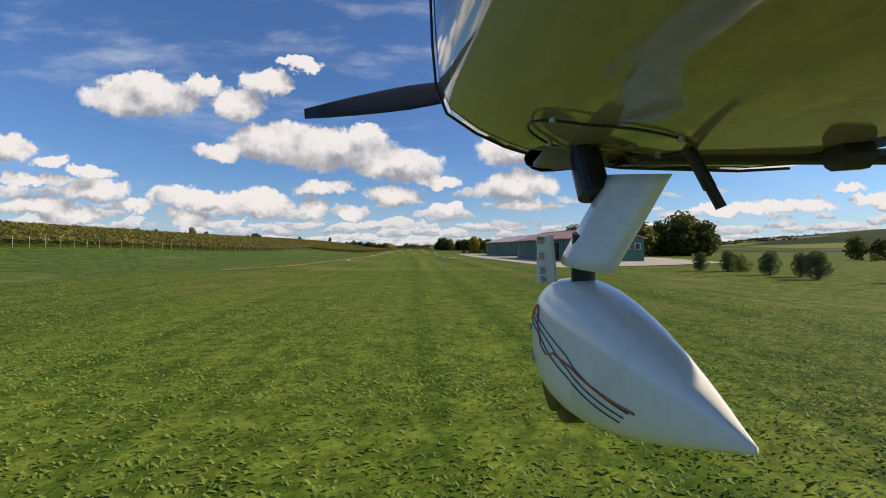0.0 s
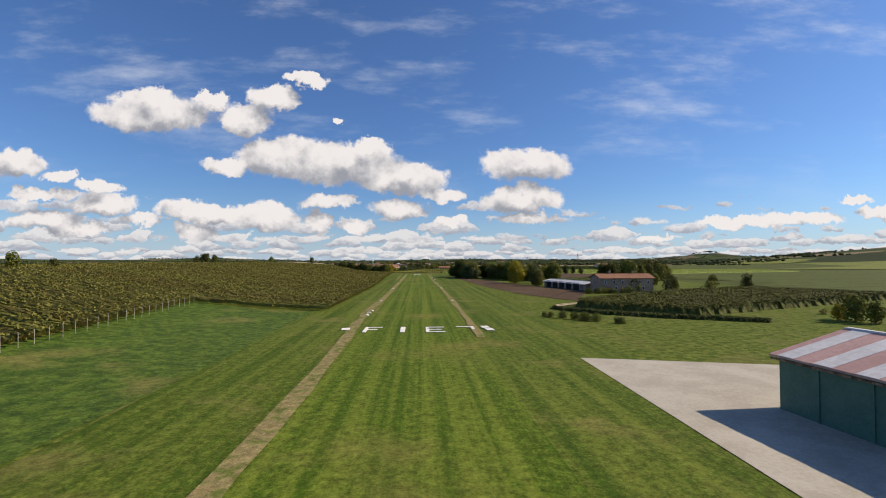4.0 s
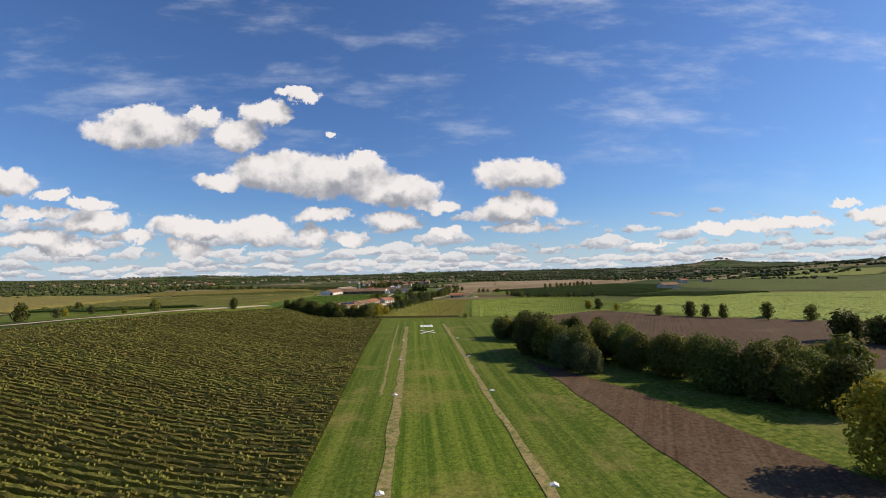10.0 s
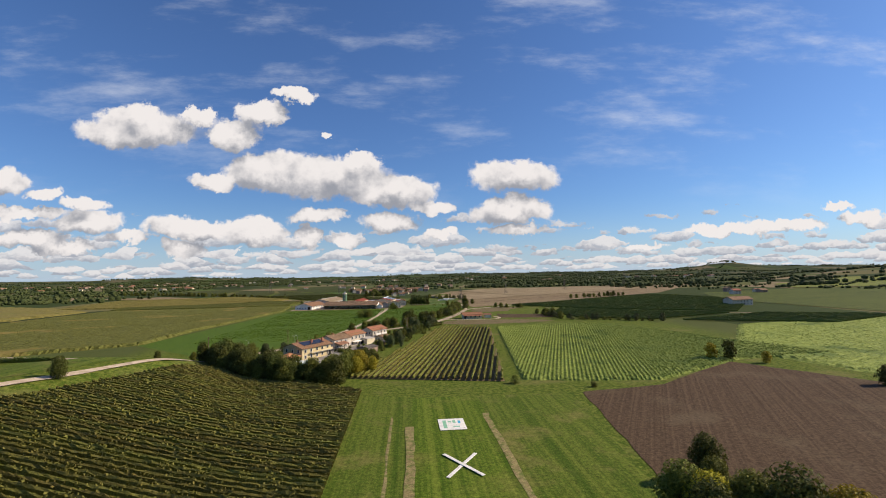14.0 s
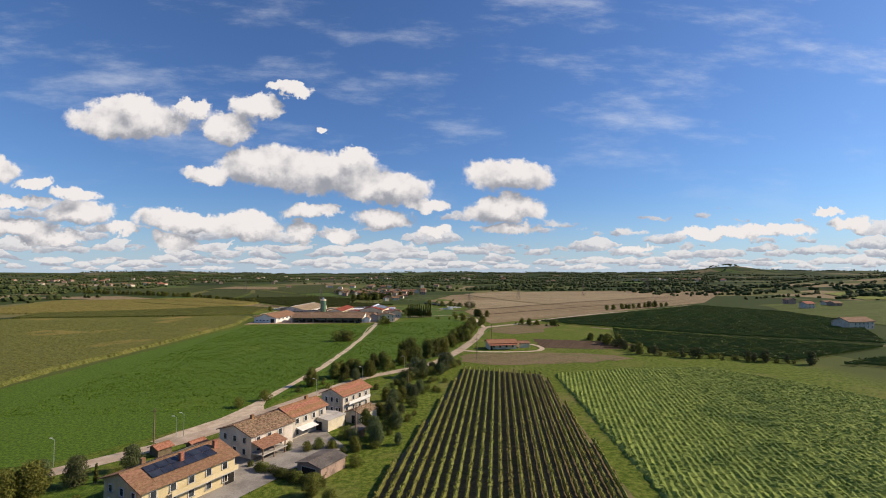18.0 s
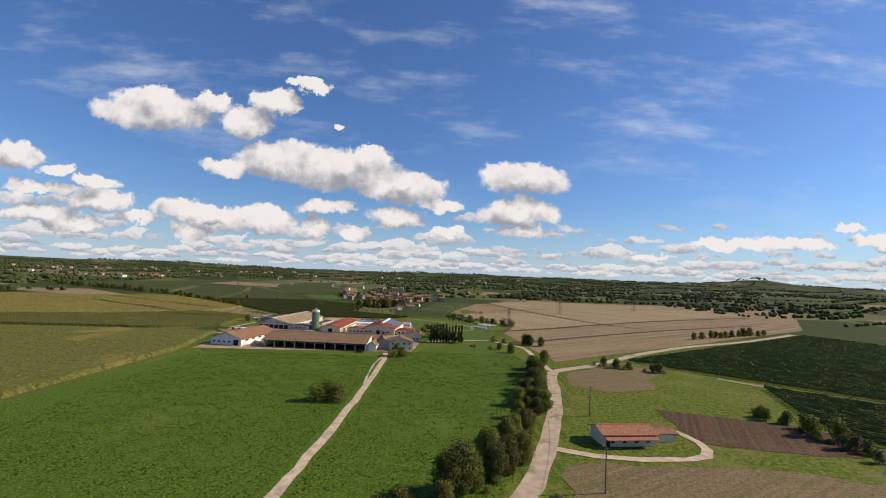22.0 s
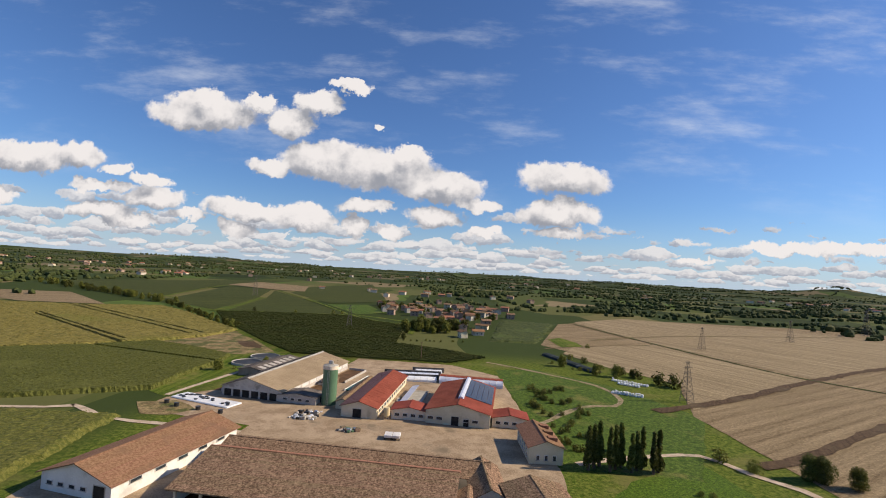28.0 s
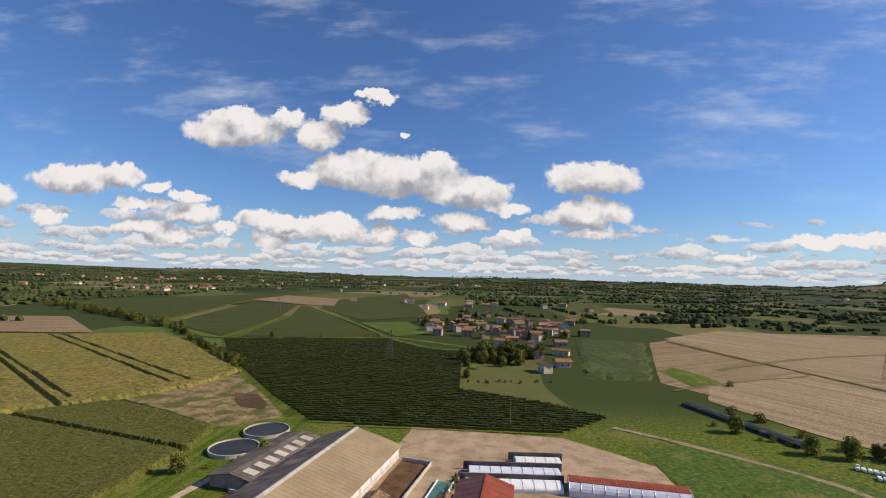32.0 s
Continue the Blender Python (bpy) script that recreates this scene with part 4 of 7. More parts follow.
crop("dry_corn_field", [(-182, 762), (-158, 778), (-141, 796), (-130, 812), (-127, 828), (-127, 838), (-152, 862), (-180, 892), (-215, 921), (-256, 901), (-330, 885), (-300, 742), (-246, 742)], 1.1, M_CORN_DRY, "yellowing corn field with driven lanes", 0.7, -35, 0.25, cuts=((-240, 850, -150, 787, 1.2), (-244, 856, -152, 793, 1.1), (-262, 899, -138, 815, 1.2), (-262, 905, -134, 819, 1.1)), tufts=60000, leaf=0.3)
crop("dry_corn_field_far", [(-180, 420), (-260, 520), (-250, 700), (-310, 755), (-560, 900), (-700, 700), (-520, 420)], 1.5, M_CORN_DRY, "broad yellowing corn fields", 4.0, 10, 0.3)
crop("corn_by_track", [(45.5, 169.5), (42, 166), (41.6, 162.6), (46, 157), (56, 149), (120, 178), (104, 206), (87, 197.5), (72, 190), (60.5, 181.4), (51, 173.6)], 1.4, M_CORN_GREEN, "tall corn beside the gravel track", 0.55, 35, 0.5, row_gap=0.7, tufts=52000, leaf=0.3)
crop("ditch_weeds", [(35.4, 161.6), (36.6, 162.8), (38.6, 160), (43, 155), (51, 148.5), (62, 142), (61, 140), (49, 146), (41, 152.4), (37, 157.6)], 0.45, M_PARCEL, "dark weeds along the ditch beside the track", 0.35, 35, 0.9, tufts=9000, leaf=0.16)
field_sheet("vine_soil", VINE_B_EDGE, M_FALLOW, "dry weedy soil between the vine rows", "soil", 0.05)
crop("row_crop", [(30.5, 421), (44, 528), (69, 533), (92, 532), (106, 505), (114, 474), (128, 440), (95, 436), (62, 416), (44, 418)], 0.6, M_SOY, "low green row crop", 0.5, 72, 0.6, row_gap=0.55, tufts=60000, leaf=0.24)
crop("bright_crop", [(104, 450), (116, 398), (150, 368), (300, 420), (330, 500), (225, 528), (150, 512)], 0.6, M_SOY, "bright green low crop", 1.4, 20, 0.3, row_gap=0.5, tufts=26000, leaf=0.4)


crop("green_field_east", [(0, 852), (24, 852), (56, 958), (18, 968)], 0.7, M_DEEP, "dark green field beside the village", 2.5, 20, 0.4)


# ---------------------------------------------------------------- vineyards
def vine_row(name, a, b, mat, parent, rng, top=1.4, half=0.46, gap=0.7, leaf=0.17, fill=4.6):
    """One trellised row: a narrow woody core hung with single leaves, ragged along its top, open below."""
    a, b = np.array(a, float), np.array(b, float)
    L = np.linalg.norm(b - a)
    n = max(2, int(L / (gap * 1.6)))
    d = (b - a) / L
    s = np.array((d[1], -d[0]))
    t = np.linspace(0, 1, n + 1)
    cx, cy = a[0] + (b - a)[0] * t, a[1] + (b - a)[1] * t
    base = np.array([height(x, y) for x, y in zip(cx, cy)])
    ring = ((-0.45, 0.35), (-0.5, 0.72), (0.0, 0.86), (0.5, 0.72), (0.45, 0.35))
    k = len(ring)
    verts, faces = np.zeros(((n + 1) * k, 3)), []
    for j, (w, z) in enumerate(ring):
        ww = w * half * (1 + rng.uniform(-0.3, 0.3, n + 1))
        verts[j::k, 0], verts[j::k, 1] = cx + s[0] * ww, cy + s[1] * ww
        verts[j::k, 2] = base + z * top * (1 + rng.uniform(-0.12, 0.12, n + 1))
    i = np.arange(n)
    for j in range(k):
        j2 = (j + 1) % k
        faces.append(np.stack([i * k + j, (i + 1) * k + j, (i + 1) * k + j2, i * k + j2], 1))
    m = int(L / gap * fill)
    tt = rng.uniform(0, 1, m)
    vigour = 0.9 + 0.22 * np.sin(tt * L * 0.9 + rng.uniform(0, 6)) * np.sin(tt * L * 0.31 + rng.uniform(0, 6))
    up = rng.uniform(0.12, 1.0, m) ** 0.6
    side = rng.uniform(-1.0, 1.0, m) * half * np.sqrt(np.clip(1.25 - up, 0.15, 1)) * vigour
    mid = np.stack([a[0] + (b - a)[0] * tt + s[0] * side, a[1] + (b - a)[1] * tt + s[1] * side, np.interp(tt, t, base) + top * (0.28 + 0.80 * up) * vigour], 1)
    size = leaf * (gap / 0.62) ** 0.5
    u = rng.normal(0, 1, (m, 3))
    u /= np.linalg.norm(u, axis=1, keepdims=True)
    v = np.cross(u, rng.normal(0, 1, (m, 3)))
    v /= np.linalg.norm(v, axis=1, keepdims=True)
    r = size * rng.uniform(0.7, 1.4, (m, 1))
    q = np.stack([mid - u * r, mid - v * r * 0.75, mid + u * r, mid + v * r * 0.75], 1)
    lf = np.arange(m * 4).reshape(-1, 4) + len(verts)
    allv = np.concatenate([verts, q.reshape(-1, 3)])
    return mesh_part(name, allv.tolist(), np.concatenate(faces + [lf]).tolist(), mat, parent)


def vineyard(poly, angle, spacing, mat, label, gap=0.7, top=1.85, half=0.46, leaf=0.17, fill=4.6):
    root = thing("vineyard", Matrix(), label, "vineyard")
    rng = np.random.RandomState(int(abs(poly[0][0]) * 7 + poly[0][1]) % 9999)
    ca, sa = math.cos(radians(angle)), math.sin(radians(angle))
    P = np.array(poly)
    U, V = P[:, 0] * ca + P[:, 1] * sa, -P[:, 0] * sa + P[:, 1] * ca
    for v in np.arange(V.min() + spacing / 2, V.max(), spacing):
        hits = []
        for i in range(len(P)):
            u0, v0, u1, v1 = U[i], V[i], U[(i + 1) % len(P)], V[(i + 1) % len(P)]
            if (v0 > v) != (v1 > v):
                hits.append(u0 + (u1 - u0) * (v - v0) / (v1 - v0))
        hits.sort()
        for u0, u1 in zip(hits[::2], hits[1::2]):
            if u1 - u0 > 2:
                vine_row("vine_hedge", (u0 * ca - v * sa, u0 * sa + v * ca), (u1 * ca - v * sa, u1 * sa + v * ca), mat, root, rng, top, half, gap, leaf, fill)
    return root


ROW_A = -13
vineyard([(-86, 424), (-84, 436), (-112, 462), (-150, 466), (-190, 470), (-150, 415), (-112, 404)], -9, 2.0, M_VINE_DARK, "small vineyard plot beyond the road", gap=0.9, top=1.3)
VINE_FOOT = [(-4.2, 160), (-10, 160.5), (-21, 162.6), (-28, 160.5), (-25.5, 132), (-23.5, 108), (-24.5, 88), (-26.5, 70), (-31, 50), (-34, 32), (-42, 0), (-60, -60)]
VINE_A = VINE_FOOT + [(-112, -90), (-128, -60)]
VINE_A += [(-128, 230), (-111, 282), (-102, 318), (-90, 345), (-72, 374), (-59.5, 394), (-53, 411), (-49, 428), (-45, 434), (-38, 434), (-6.5, 414), (-6, 343), (-3.2, 235)]
vineyard(VINE_A, ROW_A, 1.25, M_VINE, "large vineyard in late summer leaf on a gentle rise", gap=0.62, top=1.3, half=0.38, leaf=0.17, fill=4.4)
vineyard([(63, 268), (70, 257), (98, 262), (126, 306), (112, 304), (85, 291)], 14, 2.3, M_VINE_DARK, "small vineyard beyond the ploughed field", gap=0.7, top=1.3)
vineyard(VINE_B_EDGE, 78.5, 1.42, M_VINE_B, "trellised vineyard beside the roadside houses", gap=0.5, top=1.1, half=0.45)
VINE_C = [(-81, 785), (-100, 806), (-125, 838), (-150, 872), (-172, 908), (-135, 920), (-93, 928), (-66, 902), (-48, 894), (-46, 824), (-20, 812), (-6, 800), (-20, 786), (-58, 784)]
vineyard(VINE_C, 2, 1.9, M_VINE_C, "dark green vineyard behind the farm", gap=0.9, top=1.5)
vineyard([(90, 588), (93, 556), (125, 538), (180, 560), (140, 588), (104, 622)], -44, 2.2, M_VINE_DARK, "vineyard beyond the scrub, rows aslant", gap=1.1, top=1.4)
vineyard([(105, 632), (143, 597), (190, 568), (250, 640), (262, 700), (240, 764), (146, 704), (80, 661), (92, 645)], -44, 2.4, M_VINE_DARK, "wide vineyard beyond the road", gap=1.3, top=1.4)
ribbon("vine_track", [(98, 634), (104, 626), (139, 592), (190, 562), (260, 540)], 2.4, M_DIRT, "dry track between two vineyards", "track", 0.12, 0.2)
vineyard([(135, 532), (190, 505), (250, 530), (196, 555)], -44, 2.6, M_VINE_DARK, "vineyard beside the bright crop", gap=1.4, top=1.4)
ribbon("grass_track", [(-182, 930), (-127, 941), (-90, 941), (-42, 914), (-18, 904)], 4.5, M_VERGE, "grassy track across the vineyard", "track", 0.15, 0.4)
ribbon("grass_track", [(-127, 940), (-140, 985), (-196, 1044)], 4.0, M_VERGE, "grassy track across the vineyard", "track", 0.15, 0.4)
ribbon("grass_track", [(-84, 787), (-134, 848), (-176, 915), (-262, 1003)], 3.0, M_VERGE, "grassy track beside the ditch", "track", 0.15, 0.4)


M_OLIVE = striped("olive_green_rows", (0.040, 0.060, 0.012), (0.105, 0.120, 0.028), (0.085, 0.105, 0.022), 20, 3.0, patch=0.01, sharp=(0.42, 0.58))
M_PALE_CROP = striped("pale_green_rows", (0.105, 0.130, 0.028), (0.20, 0.22, 0.05), (0.16, 0.17, 0.05), 30, 2.6, patch=0.02, sharp=(0.42, 0.58))
field_sheet("olive_field", [(258, 548), (345, 512), (520, 600), (560, 760), (420, 800), (300, 770), (262, 700), (252, 640)], M_OLIVE, "wide olive-green field of low rows", "field", 0.25, 20)
field_sheet("pale_field", [(345, 512), (420, 450), (640, 560), (700, 700), (570, 760), (525, 600)], M_PALE_CROP, "pale green field on the rise", "field", 0.45, 20)
field_sheet("olive_field", [(150, 364), (127, 322), (150, 250), (330, 250), (420, 440), (340, 500), (300, 416)], M_OLIVE, "wide olive-green field of low rows", "field", 0.2, 20)
field_sheet("pale_field", [(430, 805), (570, 765), (700, 860), (640, 960), (480, 900)], M_PALE_CROP, "pale green field on the rise", "field", 0.6, 20)
field_sheet("olive_field", [(130, 250), (120, 180), (260, 120), (420, 200), (340, 250)], M_OLIVE, "wide olive-green field of low rows", "field", 0.2, 20)


# ---------------------------------------------------------------- trees
def crown_mesh(rng, blobs, leaves, size, squash=0.75):
    """Leaves on the shells of several overlapping lobes, with gaps between them."""
    verts, faces = [], []
    wsum = sum(b[3] ** 2 for b in blobs)
    for bx, by, bz, br in blobs:
        for _ in range(int(leaves * br * br / wsum)):
            d = Vector((rng.gauss(0, 1), rng.gauss(0, 1), rng.gauss(0, 1) + 0.25)).normalized()
            p = Vector((bx, by, bz)) + Vector((d.x, d.y, d.z * squash)) * br * (0.62 + 0.46 * rng.random() ** 0.6)
            a = (d + Vector((rng.uniform(-0.8, 0.8), rng.uniform(-0.8, 0.8), rng.uniform(-0.6, 0.9)))).normalized()
            t = a.orthogonal().normalized()
            t = Matrix.Rotation(rng.uniform(0, 6.28), 3, a) @ t
            b = a.cross(t)
            s = size * rng.uniform(0.6, 1.3)
            i = len(verts)
            verts += [p - t * s, p - b * s * 0.6 + a * s * 0.25, p + t * s, p + b * s * 0.6 + a * s * 0.2]
            faces.append((i, i + 1, i + 2, i + 3))
    return verts, faces


def make_tree(name, label, category, h, spread, mat, seed, leaves=900, size=0.32, low=0.28, lobes=9, slim=False):
    rng = random.Random(seed)
    root = thing(name, Matrix.Translation((0, 0, -500)), label, category)
    bm = bmesh.new()
    lean = Vector((rng.uniform(-0.3, 0.3), rng.uniform(-0.3, 0.3), 0))
    cyl(bm, 0, 0, -0.2, h * 0.5, h * 0.035, h * 0.02, 8)
    blobs = []
    for i in range(lobes):
        a, k = rng.uniform(0, 6.28), (i + 0.5) / lobes
        z = h * (low + (1 - low) * (0.15 + 0.72 * k))
        wide = spread * (math.sin(math.pi * (0.18 + 0.74 * k)) if not slim else (0.9 - 0.75 * k))
        r = spread * rng.uniform(0.38, 0.62) * (1 if not slim else (1.05 - 0.6 * k))
        off = max(0.0, wide - r) * rng.uniform(0.5, 1.1)
        c = Vector((math.cos(a) * off, math.sin(a) * off, z)) + lean * k
        blobs.append((c.x, c.y, c.z, r))
        if not slim:
            rod(bm, (0, 0, h * rng.uniform(0.2, 0.42)), c, h * 0.011, 5)
    part("trunk", bm, M_BARK, root)
    v, f = crown_mesh(rng, blobs, leaves, size, 0.8 if not slim else 1.6)
    mesh_part("crown", v, f, mat, root)
    return root


TREES = {
    "oak": [make_tree("tree", "broad leafy tree with a full green crown", "tree", 8.0, 4.1, M_LEAF, 11 + i, 4600, 0.24, -0.02, 22) for i in range(3)],
    "dark": [make_tree("tree", "dense dark green leafy tree", "tree", 8.4, 3.9, M_LEAF_DARK, 31 + i, 4600, 0.24, -0.05, 22) for i in range(3)],
    "gold": [make_tree("tree", "tree turning golden yellow in autumn", "tree", 7.0, 3.6, M_LEAF_GOLD, 41 + i, 4200, 0.21, -0.02, 20) for i in range(2)],
    "olive": [make_tree("tree", "light olive-green feathery tree", "tree", 6.5, 3.0, M_LEAF_OLIVE, 51 + i, 3000, 0.19, 0.0, 16) for i in range(2)],
    "bush": [make_tree("bush", "rounded green bush with dense leaves", "bush", 2.5, 2.2, M_LEAF, 61 + i, 1500, 0.125, -0.2, 13) for i in range(2)],
    "dbush": [make_tree("bush", "dark rounded shrub with dense leaves", "bush", 2.4, 2.1, M_LEAF_DARK, 71 + i, 1500, 0.125, -0.2, 13) for i in range(2)],
    "cypress": [make_tree("cypress", "tall slim dark cypress", "tree", 9.0, 1.25, M_LEAF_DARK, 81 + i, 1300, 0.26, 0.0, 11, True) for i in range(2)],
}
tree_rng = random.Random(5)
FAR_TREES = []   # those well away from the flight line are joined at the end


def plant(kind, x, y, scale=1.0, label="", group="", z=None):
    src = tree_rng.choice(TREES[kind])
    far = y > 700 or x > 62 or x < -66
    s = scale * 0.8 * tree_rng.uniform(0.88, 1.12)
    m = Matrix.Translation((x, y, (height(x, y) if z is None else z) - 0.05)) @ Matrix.Rotation(tree_rng.uniform(0, 6.28), 4, "Z")
    size = (s * tree_rng.uniform(0.9, 1.1), s * tree_rng.uniform(0.9, 1.1), s)
    if far:
        FAR_TREES.append((src, m @ Matrix.Diagonal((*size, 1))))
        return None
    ob = copy_thing(src, m)
    ob.scale = size
    return tagged(ob, label, "", group)


def plant_line(kinds, a, b, n, scale, jitter, group):
    for i in range(n):
        t = (i + tree_rng.uniform(0.1, 0.9)) / n
        plant(tree_rng.choice(kinds), a[0] + (b[0] - a[0]) * t + tree_rng.uniform(-jitter, jitter), a[1] + (b[1] - a[1]) * t + tree_rng.uniform(-jitter, jitter), scale * tree_rng.uniform(0.75, 1.2), group=group)


# ---------------------------------------------------------------- buildings
def gable_shed(name, x, y, turn, w, l, eave, ridge, wall, roof, label, category, over=0.5, thick=0.14, doors=(), windows=(), group="", ribs=0, shift=0.0, rib_mat=None, courses=0, rib_w=0.03):
    """A gabled building, its ridge along its own y, its foot at the middle of one gable. doors/windows: (face, at, low, width, height)."""
    root = thing(name, Matrix.Translation((x, y, height(x, y))) @ Matrix.Rotation(radians(turn), 4, "Z"), label, category, group)
    hw = w / 2
    top = shift
    part("wall", prism(bmesh.new(), [(-hw, -0.3), (hw, -0.3), (hw, eave), (top, ridge), (-hw, eave)], 0, l), wall, root)
    for s in (-1, 1):
        run, rise = hw - s * top, ridge - eave
        k = over / run
        ex, ez = s * (hw + over), eave - rise * k
        bm = prism(bmesh.new(), [(top, ridge + 0.02), (ex, ez + 0.02), (ex, ez + thick), (top, ridge + thick + 0.02)], -over, l + over)
        r = part("roof", bm, roof, root)
        if courses:
            tile_courses(r, roof, (top, ridge + thick + 0.02), (ex, ez + thick), courses, -over, l + over, "y")
        if ribs:
            seam = prism(bmesh.new(), [(top, ridge + thick + 0.02), (ex, ez + thick), (ex, ez + thick + 0.022), (top, ridge + thick + 0.042)], -rib_w, rib_w)
            first = part("roof_seam", seam, rib_mat or roof, r)
            for i in range(ribs):
                o = first if i == 0 else first.copy()
                if i:
                    scene.collection.objects.link(o)
                o.location = (0, -over + (l + 2 * over) * (i + 0.5) / ribs, 0)
    bm = boxm(top - 0.16, -over, ridge + thick - 0.02, top + 0.16, l + over, ridge + thick + 0.07)
    part("ridge_cap", bm, rib_mat or roof, root)
    # doors are dark panels on the solid wall, the inside's shade in their colour
    for kind, items, mat in (("door", doors, M_DARK), ("window", windows, M_GLASS)):
        for face, at, low, ww, hh in items:
            opening(root, kind, face, at, low, ww, hh, hw, l, mat)
    return root


def tile_courses(parent, mat, high, low, n, d0, d1, axis):
    """Overlapping rows of roof tiles from the ridge down to the eave."""
    sx, sz = (low[0] - high[0]) / n, (low[1] - high[1]) / n
    (x, z), first = high, None
    for i in range(n):
        if first is None:
            first = o = part("tile_course", prism(bmesh.new(), [(x, z + 0.002), (x + sx, z + sz + 0.002), (x + sx, z + sz + 0.026), (x, z + 0.010)], d0, d1, axis), mat, parent)
        else:
            o = first.copy()
            scene.collection.objects.link(o)
        o.location = (sx * i, 0, sz * i) if axis == "y" else (0, sx * i, sz * i)


def opening(root, kind, face, at, low, ww, hh, hw, l, mat):
    """A framed door or window on a wall: 'f' front gable, 'b' back gable, 'l' or 'r' a long side."""
    def put(u0, u1, z0, z1, d0, d1):
        if face == "f":
            return boxm(u0, -d1, z0, u1, -d0, z1)
        if face == "b":
            return boxm(u0, l + d0, z0, u1, l + d1, z1)
        if face == "l":
            return boxm(-hw - d1, u0, z0, -hw - d0, u1, z1)
        return boxm(hw + d0, u0, z0, hw + d1, u1, z1)
    a, b = at - ww / 2, at + ww / 2
    p = part(kind, put(a, b, low, low + hh, 0.004, 0.05), mat, root)
    fr = 0.09
    part("frame", put(a - fr, b + fr, low + hh, low + hh + fr, 0.004, 0.1), M_SHEET if kind == "window" else M_CONC, p)
    for u in (a - fr, b):
        part("frame", put(u, u + fr, low, low + hh, 0.004, 0.1), M_SHEET if kind == "window" else M_CONC, p)
    if kind == "window":
        part("sill", put(a - 0.15, b + 0.15, low - 0.08, low, 0.004, 0.16), M_CONC, p)


# hangars beside the airstrip
H1 = gable_shed("hangar", 39.5, 38.3, 4, 9.8, 27, 3.2, 4.55, M_GREENWALL, M_PINK, "green metal aircraft hangar with a faded pink roof", "hangar", 0.35,
                windows=[("f", u, 1.75, 0.66, 0.72) for u in (-3.7, -2.2, -0.6, 1.0, 2.4, 3.9)], doors=[("f", -3.9, 0, 1.0, 1.3), ("l", 8, 0, 5.0, 2.7)], ribs=26, group="airfield hangars")
H2 = gable_shed("hangar", 39.5, 76.3, 4, 9.8, 27, 3.2, 4.5, M_GREENWALL, M_PINK, "green metal aircraft hangar with pale striped roof sheets", "hangar", 0.35,
                windows=[("f", u, 1.5, 0.62, 0.72) for u in (-3.9, -2.7, -1.0, 0.2, 2.6)], ribs=12, rib_mat=M_SHEET, rib_w=0.55, group="airfield hangars")
for base in (H1, H2):
    # board joints on the long wall
    for i in range(9):
        part("wall_batten", boxm(-4.96, 1.2 + i * 2.9, 0, -4.9, 1.26 + i * 2.9, 3.15), M_GREENWALL, base)
    part("gutter", boxm(-5.32, -0.3, 2.98, -5.2, 27.2, 3.08), M_TILE_BROWN, base)

# farmhouse and white-roofed shed by the gravel track
FA = gable_shed("farmhouse", 76.8, 208.5, 94, 6.5, 15.5, 3.9, 5.0, M_STONE, M_TILE, "long pinkish rendered farmhouse with a tiled roof", "house", 0.4,
                windows=[("l", 1.6 + i * 2.5, 2.5, 0.5, 0.7) for i in range(6)] + [("l", 3 + i * 4, 0.8, 0.6, 0.8) for i in range(3)], doors=[("l", 8.2, 0, 0.8, 1.5)])
for cy in (4, 11):
    part("chimney", boxm(-0.3, cy, 4.5, 0.3, cy + 0.6, 5.8), M_STONE, FA)
gable_shed("long_shed", 62.4, 212, 13, 5, 25, 1.9, 2.5, M_STONE, M_SHEET, "long low shed with a white metal roof", "shed", 0.5, doors=[("l", 5 + i * 4.2, 0, 3.2, 2.1) for i in range(5)], ribs=20)


